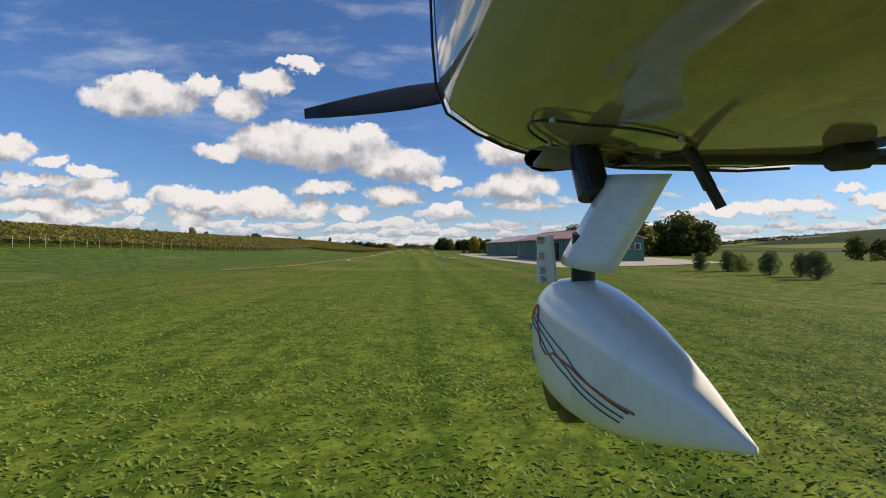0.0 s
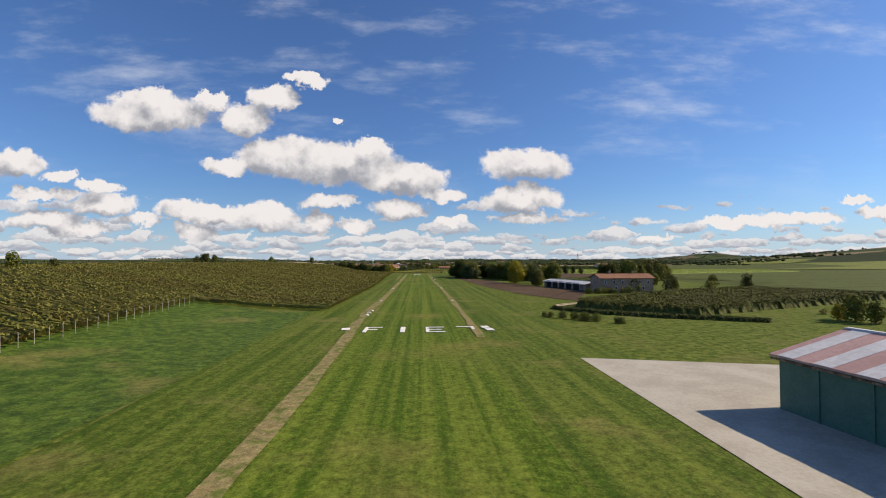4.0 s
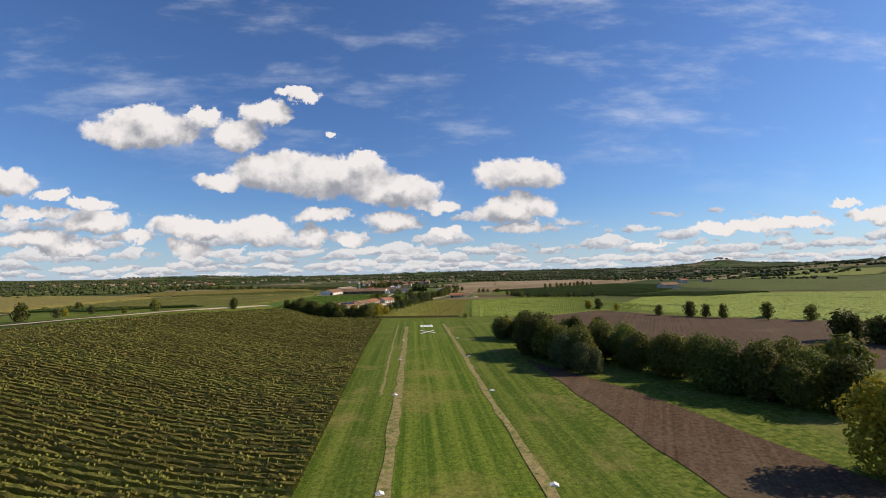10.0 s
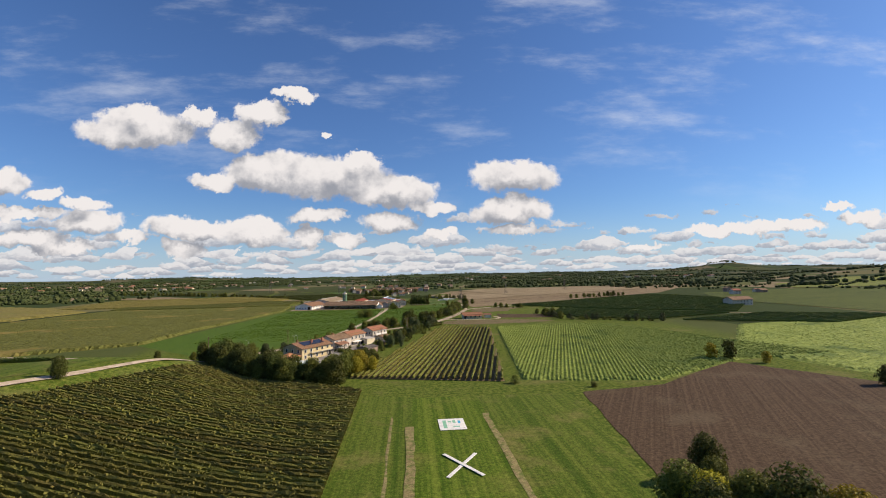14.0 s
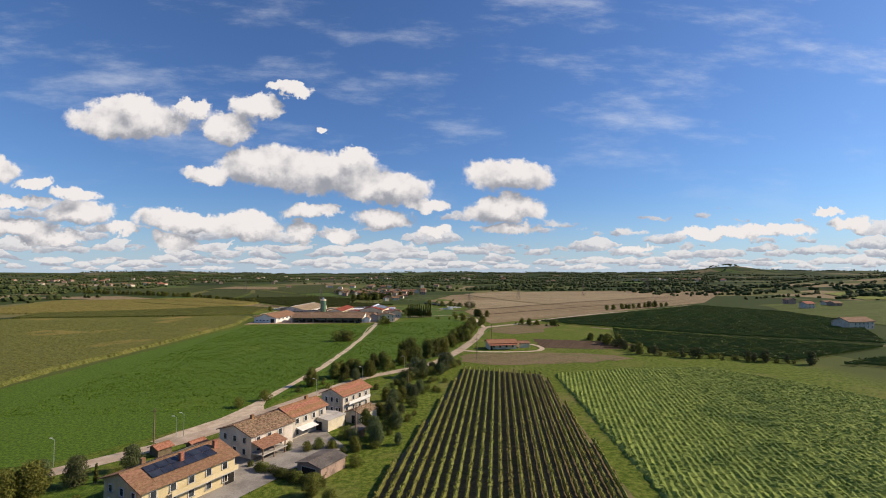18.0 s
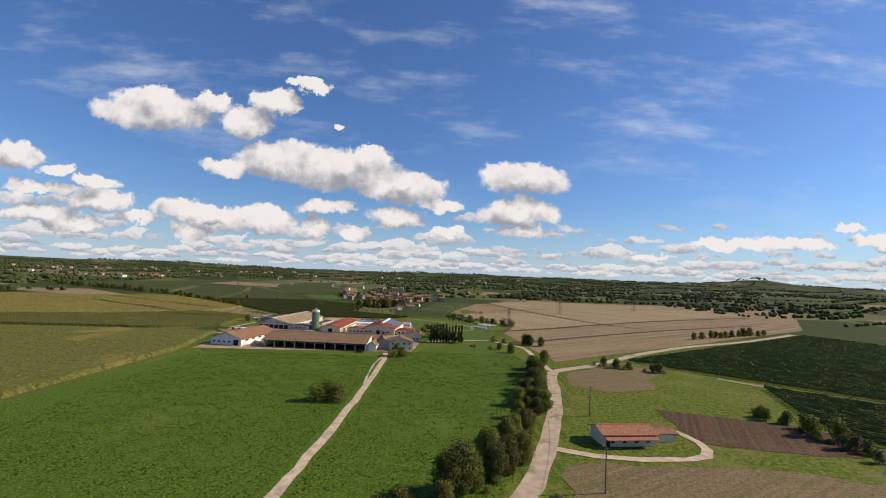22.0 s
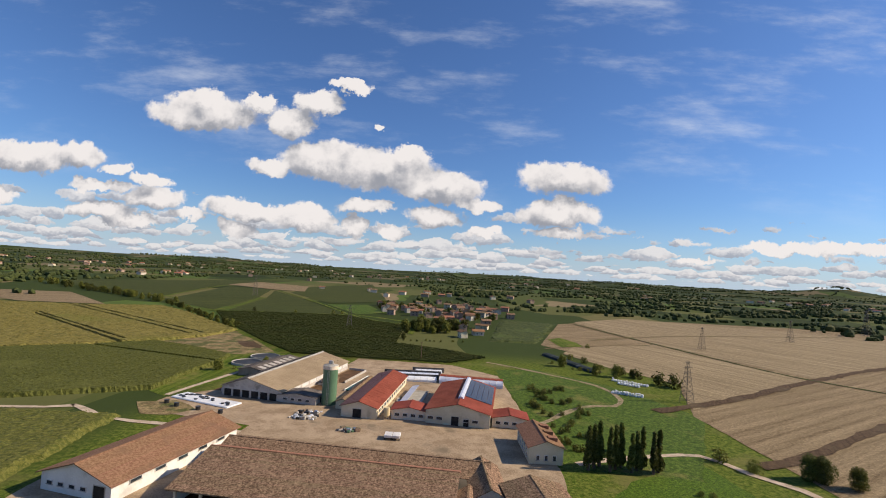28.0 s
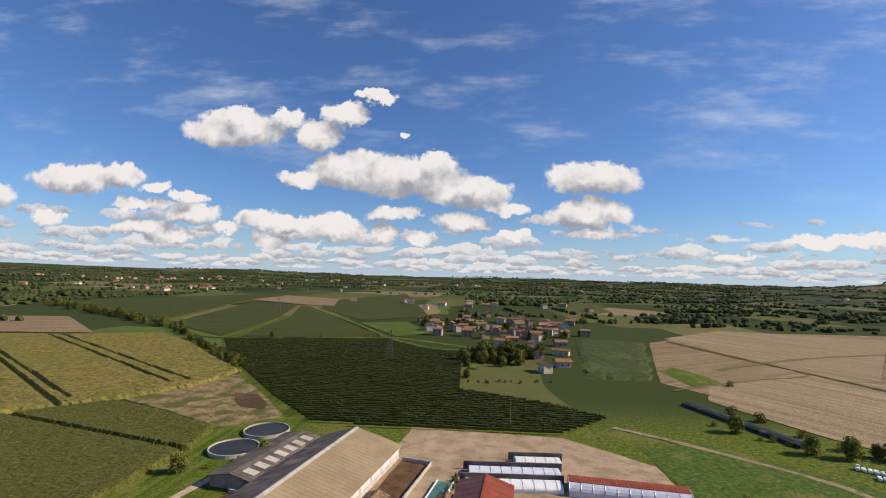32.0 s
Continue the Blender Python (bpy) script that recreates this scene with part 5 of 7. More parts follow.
# ---- farm
def farm():
    # white cattle barn
    gable_shed("cattle_barn", -75.2, 672.3, -13, 13, 27, 2.7, 4.8, M_WHITE, M_TILE, "white-walled barn with a brown tiled roof", "barn", 0.55,
               windows=[("f", -4.8 + i * 2.1, 1.1, 1.0, 0.5) for i in range(4)] + [("r", 4 + i * 4.6, 1.7, 2.0, 0.5) for i in range(5)], doors=[("f", 4.4, 0, 2.0, 2.2), ("l", 15, 0, 3.0, 2.2)], courses=20)
    # open-fronted hay barn, ridge along x
    root = thing("hay_barn", Matrix.Translation((-60.5, 671.3, 0)) @ Matrix.Rotation(radians(-5.8), 4, "Z"), "long open-fronted hay barn with a rough brown tiled roof", "barn")
    L, D, E1, R1, E2, Q = 40.0, 12.0, 2.9, 5.0, 4.3, 9.8
    part("back_wall", boxm(0, D - 0.3, -0.2, L, D, E2), M_WHITE, root)
    for x0 in (0, L - 0.3):
        part("gable_wall", prism(bmesh.new(), [(0.5, -0.2), (D, -0.2), (D, E2), (Q, R1), (0.5, E1 + 0.1)], x0, x0 + 0.3, "x"), M_WHITE, root)
    front = part("roof", prism(bmesh.new(), [(-0.9, E1 - 0.22), (Q, R1 + 0.03), (Q, R1 + 0.19), (-0.9, E1 - 0.06)], -0.5, L + 0.5, "x"), M_TILE_BROWN, root)
    tile_courses(front, M_TILE_BROWN, (Q, R1 + 0.19), (-0.9, E1 - 0.06), 30, -0.5, L + 0.5, "x")
    part("roof", prism(bmesh.new(), [(Q, R1 + 0.03), (D + 0.3, E2 - 0.05), (D + 0.3, E2 + 0.11), (Q, R1 + 0.19)], -0.5, L + 0.5, "x"), M_TERRA, root)
    part("ridge_cap", boxm(-0.5, Q - 0.15, R1 + 0.14, L + 0.5, Q + 0.15, R1 + 0.26), M_TILE, root)
    for i in range(11):
        x = 0.25 + (L - 0.5) * i / 10
        part("pillar", boxm(x - 0.17, 0.3, -0.1, x + 0.17, 0.64, E1 - 0.02), M_CREAM, root)
    part("eave_beam", boxm(0, 0.32, E1 - 0.25, L, 0.62, E1), M_CONC, root)
    part("inner_floor", boxm(0.3, 0.7, 0.0, L - 0.3, D - 0.3, 0.11), M_MUCK, root)
    rng = random.Random(3)
    for i in range(16):
        x, z = rng.uniform(2, L - 3), rng.choice((0.1, 0.1, 1.0))
        b = tagged(part("hay_bale", cyl(bmesh.new(), 0, 0, 0, 0.9, 0.6, n=14), M_STUBBLE), "round straw bale stored in the barn", "hay bale", "stored bales")
        b.matrix_world = root.matrix_world @ Matrix.Translation((x, rng.uniform(3, 10), z))
    gable_shed("store_range", -14.2, 683.6, 84.2, 7.6, 46, 3.0, 4.2, M_CREAM, M_TILE_BROWN, "long low tiled store range behind the hay barn", "barn", 0.35, windows=[("r", 4 + i * 4.6, 1.5, 1.2, 0.5) for i in range(9)])
    gable_shed("lean_to", -18.5, 668.3, -5, 3.4, 8.5, 2.2, 3.3, M_WHITE, M_TILE_BROWN, "small tiled annex at the end of the barn", "shed", 0.3)
    # farmhouse with two storeys
    gable_shed("farmhouse", -7.2, 670.2, 8, 9.0, 7.5, 3.7, 4.9, M_CREAM, M_TILE_BROWN, "two-storey old farmhouse with brown roof tiles", "house", 0.45, courses=12,
               windows=[("f", -3.3 + i * 2.2, z, 0.6, 0.8) for i in range(4) for z in (0.7, 2.5)] + [("r", 1.5 + i * 2.2, z, 0.6, 0.8) for i in range(3) for z in (0.7, 2.5)], doors=[("f", 0.2, 0, 0.75, 1.5)])
    gable_shed("stable", -14.6, 674.0, 4, 5.4, 12, 2.8, 4.2, M_CONC, M_TILE_BROWN, "dark-roofed stable joined to the farmhouse", "stable", 0.3)
    side = gable_shed("side_house", -2.2, 695.3, 2, 6.6, 12.5, 3.2, 4.4, M_CREAM, M_TILE, "cream side house with a tiled roof along the yard", "house", 0.4,
                      windows=[("f", -1.6 + i * 1.6, 0.8, 0.55, 0.9) for i in range(3)] + [("l", 2 + i * 2.2, z, 0.6, 0.8) for i in range(5) for z in (0.7, 2.1)])
    for i in range(3):
        part("dormer", prism(bmesh.new(), [(0.8, 3.9), (2.6, 3.7), (2.6, 4.4), (0.8, 4.5)], 2 + i * 3.6, 3.4 + i * 3.6), M_TILE, side)
    # big beige shed, its far pitch in the dark blotchy grey sheet
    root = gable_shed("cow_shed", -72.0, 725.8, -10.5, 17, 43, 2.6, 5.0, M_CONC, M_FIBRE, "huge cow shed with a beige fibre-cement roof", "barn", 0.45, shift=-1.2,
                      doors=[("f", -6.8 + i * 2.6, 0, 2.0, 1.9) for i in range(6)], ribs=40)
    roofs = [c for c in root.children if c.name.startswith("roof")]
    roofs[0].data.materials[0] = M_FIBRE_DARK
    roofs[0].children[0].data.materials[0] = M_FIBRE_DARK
    part("ridge_vent", prism(bmesh.new(), [(-1.9, 4.95), (-0.5, 4.95), (-1.2, 5.3)], -0.4, 43.4), M_CONC, root)
    for i in range(9):
        part("wall_bay", boxm(8.5, 1.5 + i * 4.6, 1.2, 8.56, 5.3 + i * 4.6, 2.1), M_SHEET, root)
    root = gable_shed("calf_shed", -82.0, 749, -10.5, 8.5, 23, 1.8, 2.6, M_STONE, M_FIBRE_DARK, "low stained shed beside the cow shed", "shed", 0.3, ribs=18)
    for i in range(7):
        p = part("skylight", boxm(1.2, 1.5 + i * 3.0, 0, 3.6, 3.2 + i * 3.0, 0.06), M_CONC, root)
        p.matrix_local = Matrix.Translation((0, 0, 2.76)) @ Matrix.Rotation(math.atan2(0.8, 4.25), 4, "Y")
    for pen in ([(-61.8, 731), (-56.2, 730), (-53.8, 742), (-59.4, 743)], [(-58.3, 748), (-52.4, 747), (-49.0, 764), (-55.0, 765.5)], [(-84.5, 731), (-82.0, 730.6), (-79.0, 747), (-81.4, 747.5)]):
        field_sheet("muck_pen", pen, M_MUCK, "brown muck pen with a low wall", "pen", 0.13)
        wl = thing("pen_wall", Matrix(), "low grey concrete pen wall", "wall")
        for (xa, ya), (xb, yb) in ((pen[1], pen[2]), (pen[2], pen[3])):
            d = Vector((xb - xa, yb - ya, 0))
            o = part("wall_panel", boxm(0, -0.1, 0, d.length, 0.1, 0.8), M_CONC, wl)
            o.matrix_local = Matrix.Translation((xa, ya, 0)) @ Matrix.Rotation(math.atan2(d.y, d.x), 4, "Z")
    gable_shed("milk_house", -59.4, 723.6, -8, 10, 6, 1.9, 2.5, M_CONC, M_FIBRE_DARK, "small grey-roofed milk house", "shed", 0.3, windows=[("f", -3.2 + i * 2, 0.8, 1.0, 0.5) for i in range(4)], doors=[("r", 3, 0, 0.9, 1.5)])
    gable_shed("pump_shed", -56.6, 743.0, -10, 3.6, 4.0, 1.7, 2.3, M_WOOD, M_TILE_BROWN, "little brown shed in the pens", "shed", 0.25)
    # green tower silo
    root = thing("tower_silo", Matrix.Translation((-51.7, 725.2, 0)), "tall green steel tower silo with a concrete cap", "silo")
    part("tank", cyl(bmesh.new(), 0, 0, 0, 9.0, 1.85, n=36), M_SILO, root)
    part("cap_ring", cyl(bmesh.new(), 0, 0, 9.0, 9.9, 1.92, n=36), M_CREAM, root)
    part("dome", cyl(bmesh.new(), 0, 0, 9.9, 10.3, 1.9, 0.5, n=36), M_CONC, root)
    part("hatch", boxm(-0.5, -0.5, 10.2, 0.5, 0.4, 11.0, bevel=0.08), M_STEEL, root)
    for k in range(5):
        part("hoop", cyl(bmesh.new(), 0, 0, 1.4 + k * 1.6, 1.48 + k * 1.6, 1.88, n=36), M_SILO, root)
    ladder = part("ladder_rail", rod(bmesh.new(), (-0.2, -2.0, 0.3), (-0.2, -2.0, 10.6), 0.03, 6), M_STEEL, root)
    part("ladder_rail", rod(bmesh.new(), (0.2, -2.0, 0.3), (0.2, -2.0, 10.6), 0.03, 6), M_STEEL, root)
    for k in range(26):
        part("rung", rod(bmesh.new(), (-0.2, -2.0, 0.5 + k * 0.39), (0.2, -2.0, 0.5 + k * 0.39), 0.022, 5), M_STEEL, ladder)
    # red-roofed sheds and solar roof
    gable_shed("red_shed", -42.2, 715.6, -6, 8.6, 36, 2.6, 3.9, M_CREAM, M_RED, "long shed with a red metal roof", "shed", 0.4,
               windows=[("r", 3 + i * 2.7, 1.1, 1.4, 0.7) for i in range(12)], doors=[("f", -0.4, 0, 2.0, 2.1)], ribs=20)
    # the left pitch faces from the sun; maroon paints that shade in
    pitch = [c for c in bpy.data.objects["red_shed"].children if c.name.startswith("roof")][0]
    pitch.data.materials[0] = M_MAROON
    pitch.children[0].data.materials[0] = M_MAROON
    gable_shed("side_range", -47.4, 721.5, -6, 3.4, 26, 1.8, 2.5, M_CREAM, M_TILE_BROWN, "dark lean-to roof along the red shed", "shed", 0.2)
    root = gable_shed("stable_hall", -18.9, 714.4, -7.5, 15, 27, 3.2, 5.0, M_CREAM, M_RED, "broad hall with a red roof, a skylight ridge and solar panels", "barn", 0.4,
                      windows=[("f", -6.4 + i * 2.1, 1.1, 1.3, 0.6) for i in (0, 1, 4, 5)], doors=[("f", -0.6, 0, 1.7, 2.1), ("f", 2.0, 0, 1.2, 1.8)], ribs=24)
    part("skylight", prism(bmesh.new(), [(-0.7, 5.0), (0.7, 5.0), (0.5, 5.45), (0.0, 5.6), (-0.5, 5.45)], 5, 26.8), M_BLUEWHITE, root, "arched translucent skylight")
    sl = math.atan2(1.8, 7.5)
    for i in range(5):
        for j in range(12):
            p = part("solar_panel", boxm(-0.66, -0.72, 0, 0.66, 0.72, 0.05), M_SOLAR, root)
            d = 1.5 + i * 1.38
            p.matrix_local = Matrix.Translation((d * math.cos(sl), 8.6 + j * 1.5, 5.0 - d * math.sin(sl) + 0.24)) @ Matrix.Rotation(sl, 4, "Y")
    for x, y in ((-30.4, 716.4), (-6.6, 715.0)):
        gable_shed("front_wing", x, y, -3, 8.4, 6.0, 2.2, 3.0, M_CREAM, M_RED, "low front wing with a red roof", "shed", 0.3, windows=[("f", -2.8 + i * 1.9, 0.9, 1.0, 0.6) for i in range(4)])
    root = thing("feed_trough", Matrix.Translation((-31.6, 724, 0)) @ Matrix.Rotation(radians(-7), 4, "Z"), "long pale feed trough with a sheet cover", "trough")
    part("base", boxm(-1.8, 0, 0, 2.6, 19, 0.4), M_CONC, root)
    part("cover", prism(bmesh.new(), [(-2.4, 1.4), (-0.4, 1.9), (-0.4, 2.0), (-2.4, 1.5)], 0, 19), M_BLUEWHITE, root)
    for i in range(6):
        part("post", boxm(-1.9, 0.2 + i * 3.7, 0, -1.75, 0.35 + i * 3.7, 1.6), M_STEEL, root)

    # arched tunnels and covered bunkers at the back
    def tunnel(name, x, y, turn, w, l, h, mat, label, category, red=False):
        root = thing(name, Matrix.Translation((x, y, 0)) @ Matrix.Rotation(radians(turn), 4, "Z"), label, category)
        arc = [(w / 2 * math.cos(a), 0.6 + (h - 0.6) * math.sin(a)) for a in np.linspace(0, math.pi, 13)]
        part("cover", prism(bmesh.new(), [(w / 2, -0.1)] + arc + [(-w / 2, -0.1)], 0, l, "x"), mat, root)
        for i in range(int(l / 2) + 1):
            ar = [(p[0] * 1.012, p[1] + 0.03) for p in arc]
            bm = bmesh.new()
            for k in range(len(ar) - 1):
                rod(bm, (i * 2 + 0.02, *ar[k]), (i * 2 + 0.02, *ar[k + 1]), 0.04, 5)
            part("hoop", bm, M_STEEL, root)
        if red:
            part("red_band", prism(bmesh.new(), [(p[0] * 1.03, p[1] + 0.06) for p in arc[2:9]] + [(p[0], p[1] + 0.01) for p in arc[2:9]][::-1], 0, l, "x"), M_RED, root)
        return root
    tunnel("calf_tunnel", -23.8, 757.0, -6, 5.6, 20, 2.3, M_BLUEWHITE, "arched calf tunnel with translucent sheeting and a red band", "tunnel", True)
    for k, (x, y, l) in enumerate(((-42, 755.5, 17), (-41.5, 761.0, 17), (-32.5, 767.0, 9))):
        tunnel("silage_clamp", x, y, 4, 3.8, l, 1.4, M_SHEETING if k != 1 else M_BLUEWHITE, "silage clamp under white sheeting", "silage clamp")
        w = thing("clamp_wall", Matrix.Translation((x, y, 0)) @ Matrix.Rotation(radians(4), 4, "Z"), "long dark concrete clamp wall", "wall")
        part("panel", boxm(-1, 2.2, 0, l + 1, 2.5, 1.6), M_FIBRE_DARK, w)
    root = thing("netted_tank", Matrix.Translation((-50.4, 738.6, 0)) @ Matrix.Rotation(radians(-11), 4, "Z"), "long tank under teal netting with a white kerb", "tank")
    part("net", boxm(0, 0, 0.1, 2.7, 18, 0.5, bevel=0.08), M_TEAL, root)
    for x in (-0.25, 2.7):
        part("kerb", boxm(x, -0.3, 0, x + 0.25, 18.3, 0.6), M_WHITE, root)
    # slurry tanks
    for x, y, r in ((-90.3, 765.8, 5.0), (-88.6, 777.4, 5.1)):
        root = thing("slurry_tank", Matrix.Translation((x, y, 0)), "round concrete slurry tank with dark slurry", "tank", "slurry tanks")
        bm = bmesh.new()
        cyl(bm, 0, 0, 0, 0.75, r, n=40, caps=False)
        cyl(bm, 0, 0, 0, 0.75, r - 0.22, n=40, caps=False)
        ring = [v for v in bm.verts if v.co.z > 0.7]
        out, inn = [v for v in ring if math.hypot(v.co.x, v.co.y) > r - 0.1], [v for v in ring if math.hypot(v.co.x, v.co.y) < r - 0.1]
        key = lambda v: math.atan2(v.co.y, v.co.x)
        out.sort(key=key), inn.sort(key=key)
        for i in range(40):
            bm.faces.new((out[i], out[(i + 1) % 40], inn[(i + 1) % 40], inn[i]))
        part("wall", bm, M_CONC, root)
        part("slurry", cyl(bmesh.new(), 0, 0, 0.1, 0.5, r - 0.24, n=40), M_POND, root)
    # bale clamp with tyres, wrapped bales, clutter
    root = thing("silage_heap", Matrix.Translation((-81.4, 721.4, 0)) @ Matrix.Rotation(radians(-20), 4, "Z"), "flat silage heap under white sheet weighted with tyres", "silage heap")
    part("sheet", boxm(-9.2, -2.5, 0, 9.2, 2.5, 0.42, bevel=0.2), M_SHEETING, root)
    rng = random.Random(8)
    tyre = bmesh.new()
    cyl(tyre, 0, 0, 0, 0.2, 0.42, n=14)
    first = part("tyre", tyre, M_BLACK, root)
    first.location = (-6, 1, 0.42)
    for i in range(22):
        o = first.copy()
        scene.collection.objects.link(o)
        o.location = (rng.uniform(-8, 8), rng.uniform(-1.8, 1.8), 0.42)
    for x, y in ((-89, 717.5), (-85.5, 715.6), (-79.5, 714), (-73.5, 712.5)):
        b = tagged(part("wrapped_bale", cyl(bmesh.new(), 0, 0, 0, 0.9, 0.55, n=14), M_BLACK), "black wrapped round bale on the grass", "bale", "wrapped bales")
        b.location = (x, y, 0.05)
    for n, cx, cy, sx, sy, cols in ((46, -54.6, 715, 3.0, 3.4, (M_SHEETING, M_CONC, M_BLACK, M_STEEL)), (26, -42.4, 706.5, 2.2, 1.0, (M_STEEL, M_SILO, M_CONC, M_WOOD)), (20, -34.6, 729, 1.0, 5.5, (M_STEEL, M_WOOD, M_CONC))):
        for i in range(n):
            s = rng.uniform(0.25, 0.62)
            o = tagged(part("scrap", boxm(-s, -s * 0.6, 0, s, s * 0.6, s * rng.uniform(0.6, 1.4), bevel=0.08), rng.choice(cols)), "piece of farm scrap piled in the yard", "scrap", "scrap pile")
            o.matrix_world = pose(cx + rng.uniform(-sx, sx), cy + rng.uniform(-sy, sy), 0.06, 0, 0, rng.uniform(0, 180))
    for i in range(2):
        root = thing("trailer", Matrix.Translation((-33.5 + i * 1.7, 703.6, 0)), "small grey flat farm trailer", "trailer", "yard trailers")
        part("bed", boxm(-0.8, -1.2, 0.55, 0.8, 1.2, 1.1, bevel=0.05), M_SHEET, root)
        for sx in (-0.75, 0.6):
            for sy in (-0.7, 0.7):
                bm = bmesh.new()
                rod(bm, (sx, sy, 0.32), (sx + 0.15, sy, 0.32), 0.32, 14)
                part("wheel", bm, M_BLACK, root)
    root = thing("feed_bin", Matrix.Translation((-35.6, 716.0, 0)), "yellow feed bin on legs", "bin")
    part("hopper", cyl(bmesh.new(), 0, 0, 1.0, 2.8, 0.75, n=18), M_YELLOW, root)
    part("cone", cyl(bmesh.new(), 0, 0, 0.4, 1.0, 0.2, 0.75, n=18), M_YELLOW, root)
    for a in range(4):
        part("leg", boxm(0.6 * math.cos(a * 1.57) - 0.05, 0.6 * math.sin(a * 1.57) - 0.05, 0, 0.6 * math.cos(a * 1.57) + 0.05, 0.6 * math.sin(a * 1.57) + 0.05, 1.2), M_STEEL, root)
    # parked car on the gravel
    root = thing("car", Matrix.Translation((-22.5, 664.0, 0.1)) @ Matrix.Rotation(radians(80), 4, "Z") @ Matrix.Scale(0.72, 4), "small dark parked car before the barn", "car")
    part("body", boxm(-0.8, -2.0, 0.3, 0.8, 2.0, 0.9, bevel=0.15), M_BLACK, root)
    part("cabin", boxm(-0.7, -1.1, 0.85, 0.7, 1.2, 1.45, bevel=0.2), M_GLASS, root)
    for sx in (-0.82, 0.66):
        for sy in (-1.25, 1.25):
            bm = bmesh.new()
            rod(bm, (sx, sy, 0.32), (sx + 0.16, sy, 0.32), 0.32, 14)
            part("wheel", bm, M_BLACK, root)


farm()


# ---- roadside houses and pool
def roadside():
    T = -33
    # yellow house with solar panels
    root = gable_shed("house", -31.6, 457.9, T, 8.0, 12.5, 3.6, 4.9, M_YELLOW, M_TILE, "yellow two-storey house with brown-red tiles and solar panels", "house", 0.5, courses=12,
                      windows=[("r", 1.3 + i * 2.4, z, 0.7, 0.85) for i in range(5) for z in (0.6, 2.3)] + [("f", -2.4 + i * 2.4, z, 0.7, 0.85) for i in range(3) for z in (0.6, 2.3)], doors=[("r", 11.6, 0, 1.5, 1.6)])
    sl = math.atan2(1.3, 4.0)
    for s in (-1, 1):
        for i in range(2):
            for j in range(6):
                p = part("solar_panel", boxm(-0.6, -0.7, 0, 0.6, 0.7, 0.05), M_SOLAR, root)
                d = 1.1 + i * 1.3
                p.matrix_local = Matrix.Translation((s * d * math.cos(sl), 2.6 + j * 1.46, 4.9 - d * math.sin(sl) + 0.24)) @ Matrix.Rotation(s * sl, 4, "Y")
    part("balcony", boxm(4.0, 3, 1.9, 5.0, 12.3, 2.02), M_CONC, root)
    part("balcony_rail", boxm(4.92, 3, 2.02, 5.0, 12.3, 2.6), M_YELLOW, root)
    for x, y in ((-1.2, 2.6), (1.4, 6.0), (1.2, 11.0)):
        part("chimney", boxm(x, y, 4.0, x + 0.5, y + 0.5, 5.6), M_TERRA, root)
    root = thing("pool_house", Matrix.Translation((-31.8, 454.6, 0)) @ Matrix.Rotation(radians(T), 4, "Z"), "small open pool house with a hipped orange tiled roof", "shed")
    for sx in (-1.9, 1.9):
        for sy in (-1.9, 1.9):
            part("pillar", boxm(sx - 0.16, sy - 0.16, -0.1, sx + 0.16, sy + 0.16, 1.75), M_CREAM, root)
    part("back_wall", boxm(-2.0, 1.74, -0.1, 1.74, 1.95, 1.72), M_CREAM, root)
    part("side_wall", boxm(-2.04, -1.7, -0.1, -1.84, 1.73, 1.72), M_CREAM, root)
    bm = bmesh.new()
    base = [bm.verts.new(p) for p in ((-2.6, -2.6, 1.65), (2.6, -2.6, 1.65), (2.6, 2.6, 1.65), (-2.6, 2.6, 1.65))]
    low = [bm.verts.new((v.co.x, v.co.y, 1.55)) for v in base]
    top = bm.verts.new((0, 0, 2.75))
    for i in range(4):
        bm.faces.new((base[i], base[(i + 1) % 4], top))
        bm.faces.new((low[i], low[(i + 1) % 4], base[(i + 1) % 4], base[i]))
    bm.faces.new(low[::-1])
    bmesh.ops.recalc_face_normals(bm, faces=bm.faces)
    part("roof", bm, M_ORANGE, root)
    part("finial", cyl(bmesh.new(), 0, 0, 2.7, 3.05, 0.12, 0.05, 8), M_TERRA, root)
    root = gable_shed("house", -24.6, 475.6, T, 7.4, 8.5, 3.6, 4.7, M_OFFWHITE, M_TILE_BROWN, "white two-storey house with mixed tiled roofs", "house", 0.4, courses=12,
                      windows=[("r", 1.3 + i * 2.2, z, 0.7, 0.85) for i in range(3) for z in (0.6, 2.3)] + [("f", -2.2 + i * 2.2, z, 0.7, 0.85) for i in range(3) for z in (0.6, 2.3)])
    part("porch_roof", prism(bmesh.new(), [(3.7, 2.6), (6.2, 2.0), (6.2, 2.12), (3.7, 2.72)], 0, 5), M_TILE, root)
    for i in range(3):
        part("porch_post", boxm(5.9, 0.2 + i * 2.2, 0, 6.05, 0.35 + i * 2.2, 2.05), M_WOOD, root)
    part("porch_deck", boxm(3.7, 0, 1.0, 6.2, 5, 1.12), M_CONC, root)
    part("chimney", boxm(-0.3, 3, 4.2, 0.2, 3.5, 5.5), M_TERRA, root)
    root = gable_shed("house", -19.6, 483.4, T, 5.6, 8.5, 3.9, 5.0, M_OFFWHITE, M_TERRA, "white house with a bright terracotta roof", "house", 0.4, courses=10,
                      windows=[("r", 1.2 + i * 2.0, z, 0.65, 0.85) for i in range(4) for z in (0.6, 2.5)] + [("f", -1.4 + i * 1.4, z, 0.6, 0.85) for i in range(3) for z in (0.6, 2.5)], doors=[("r", 8, 0, 0.75, 1.5)])
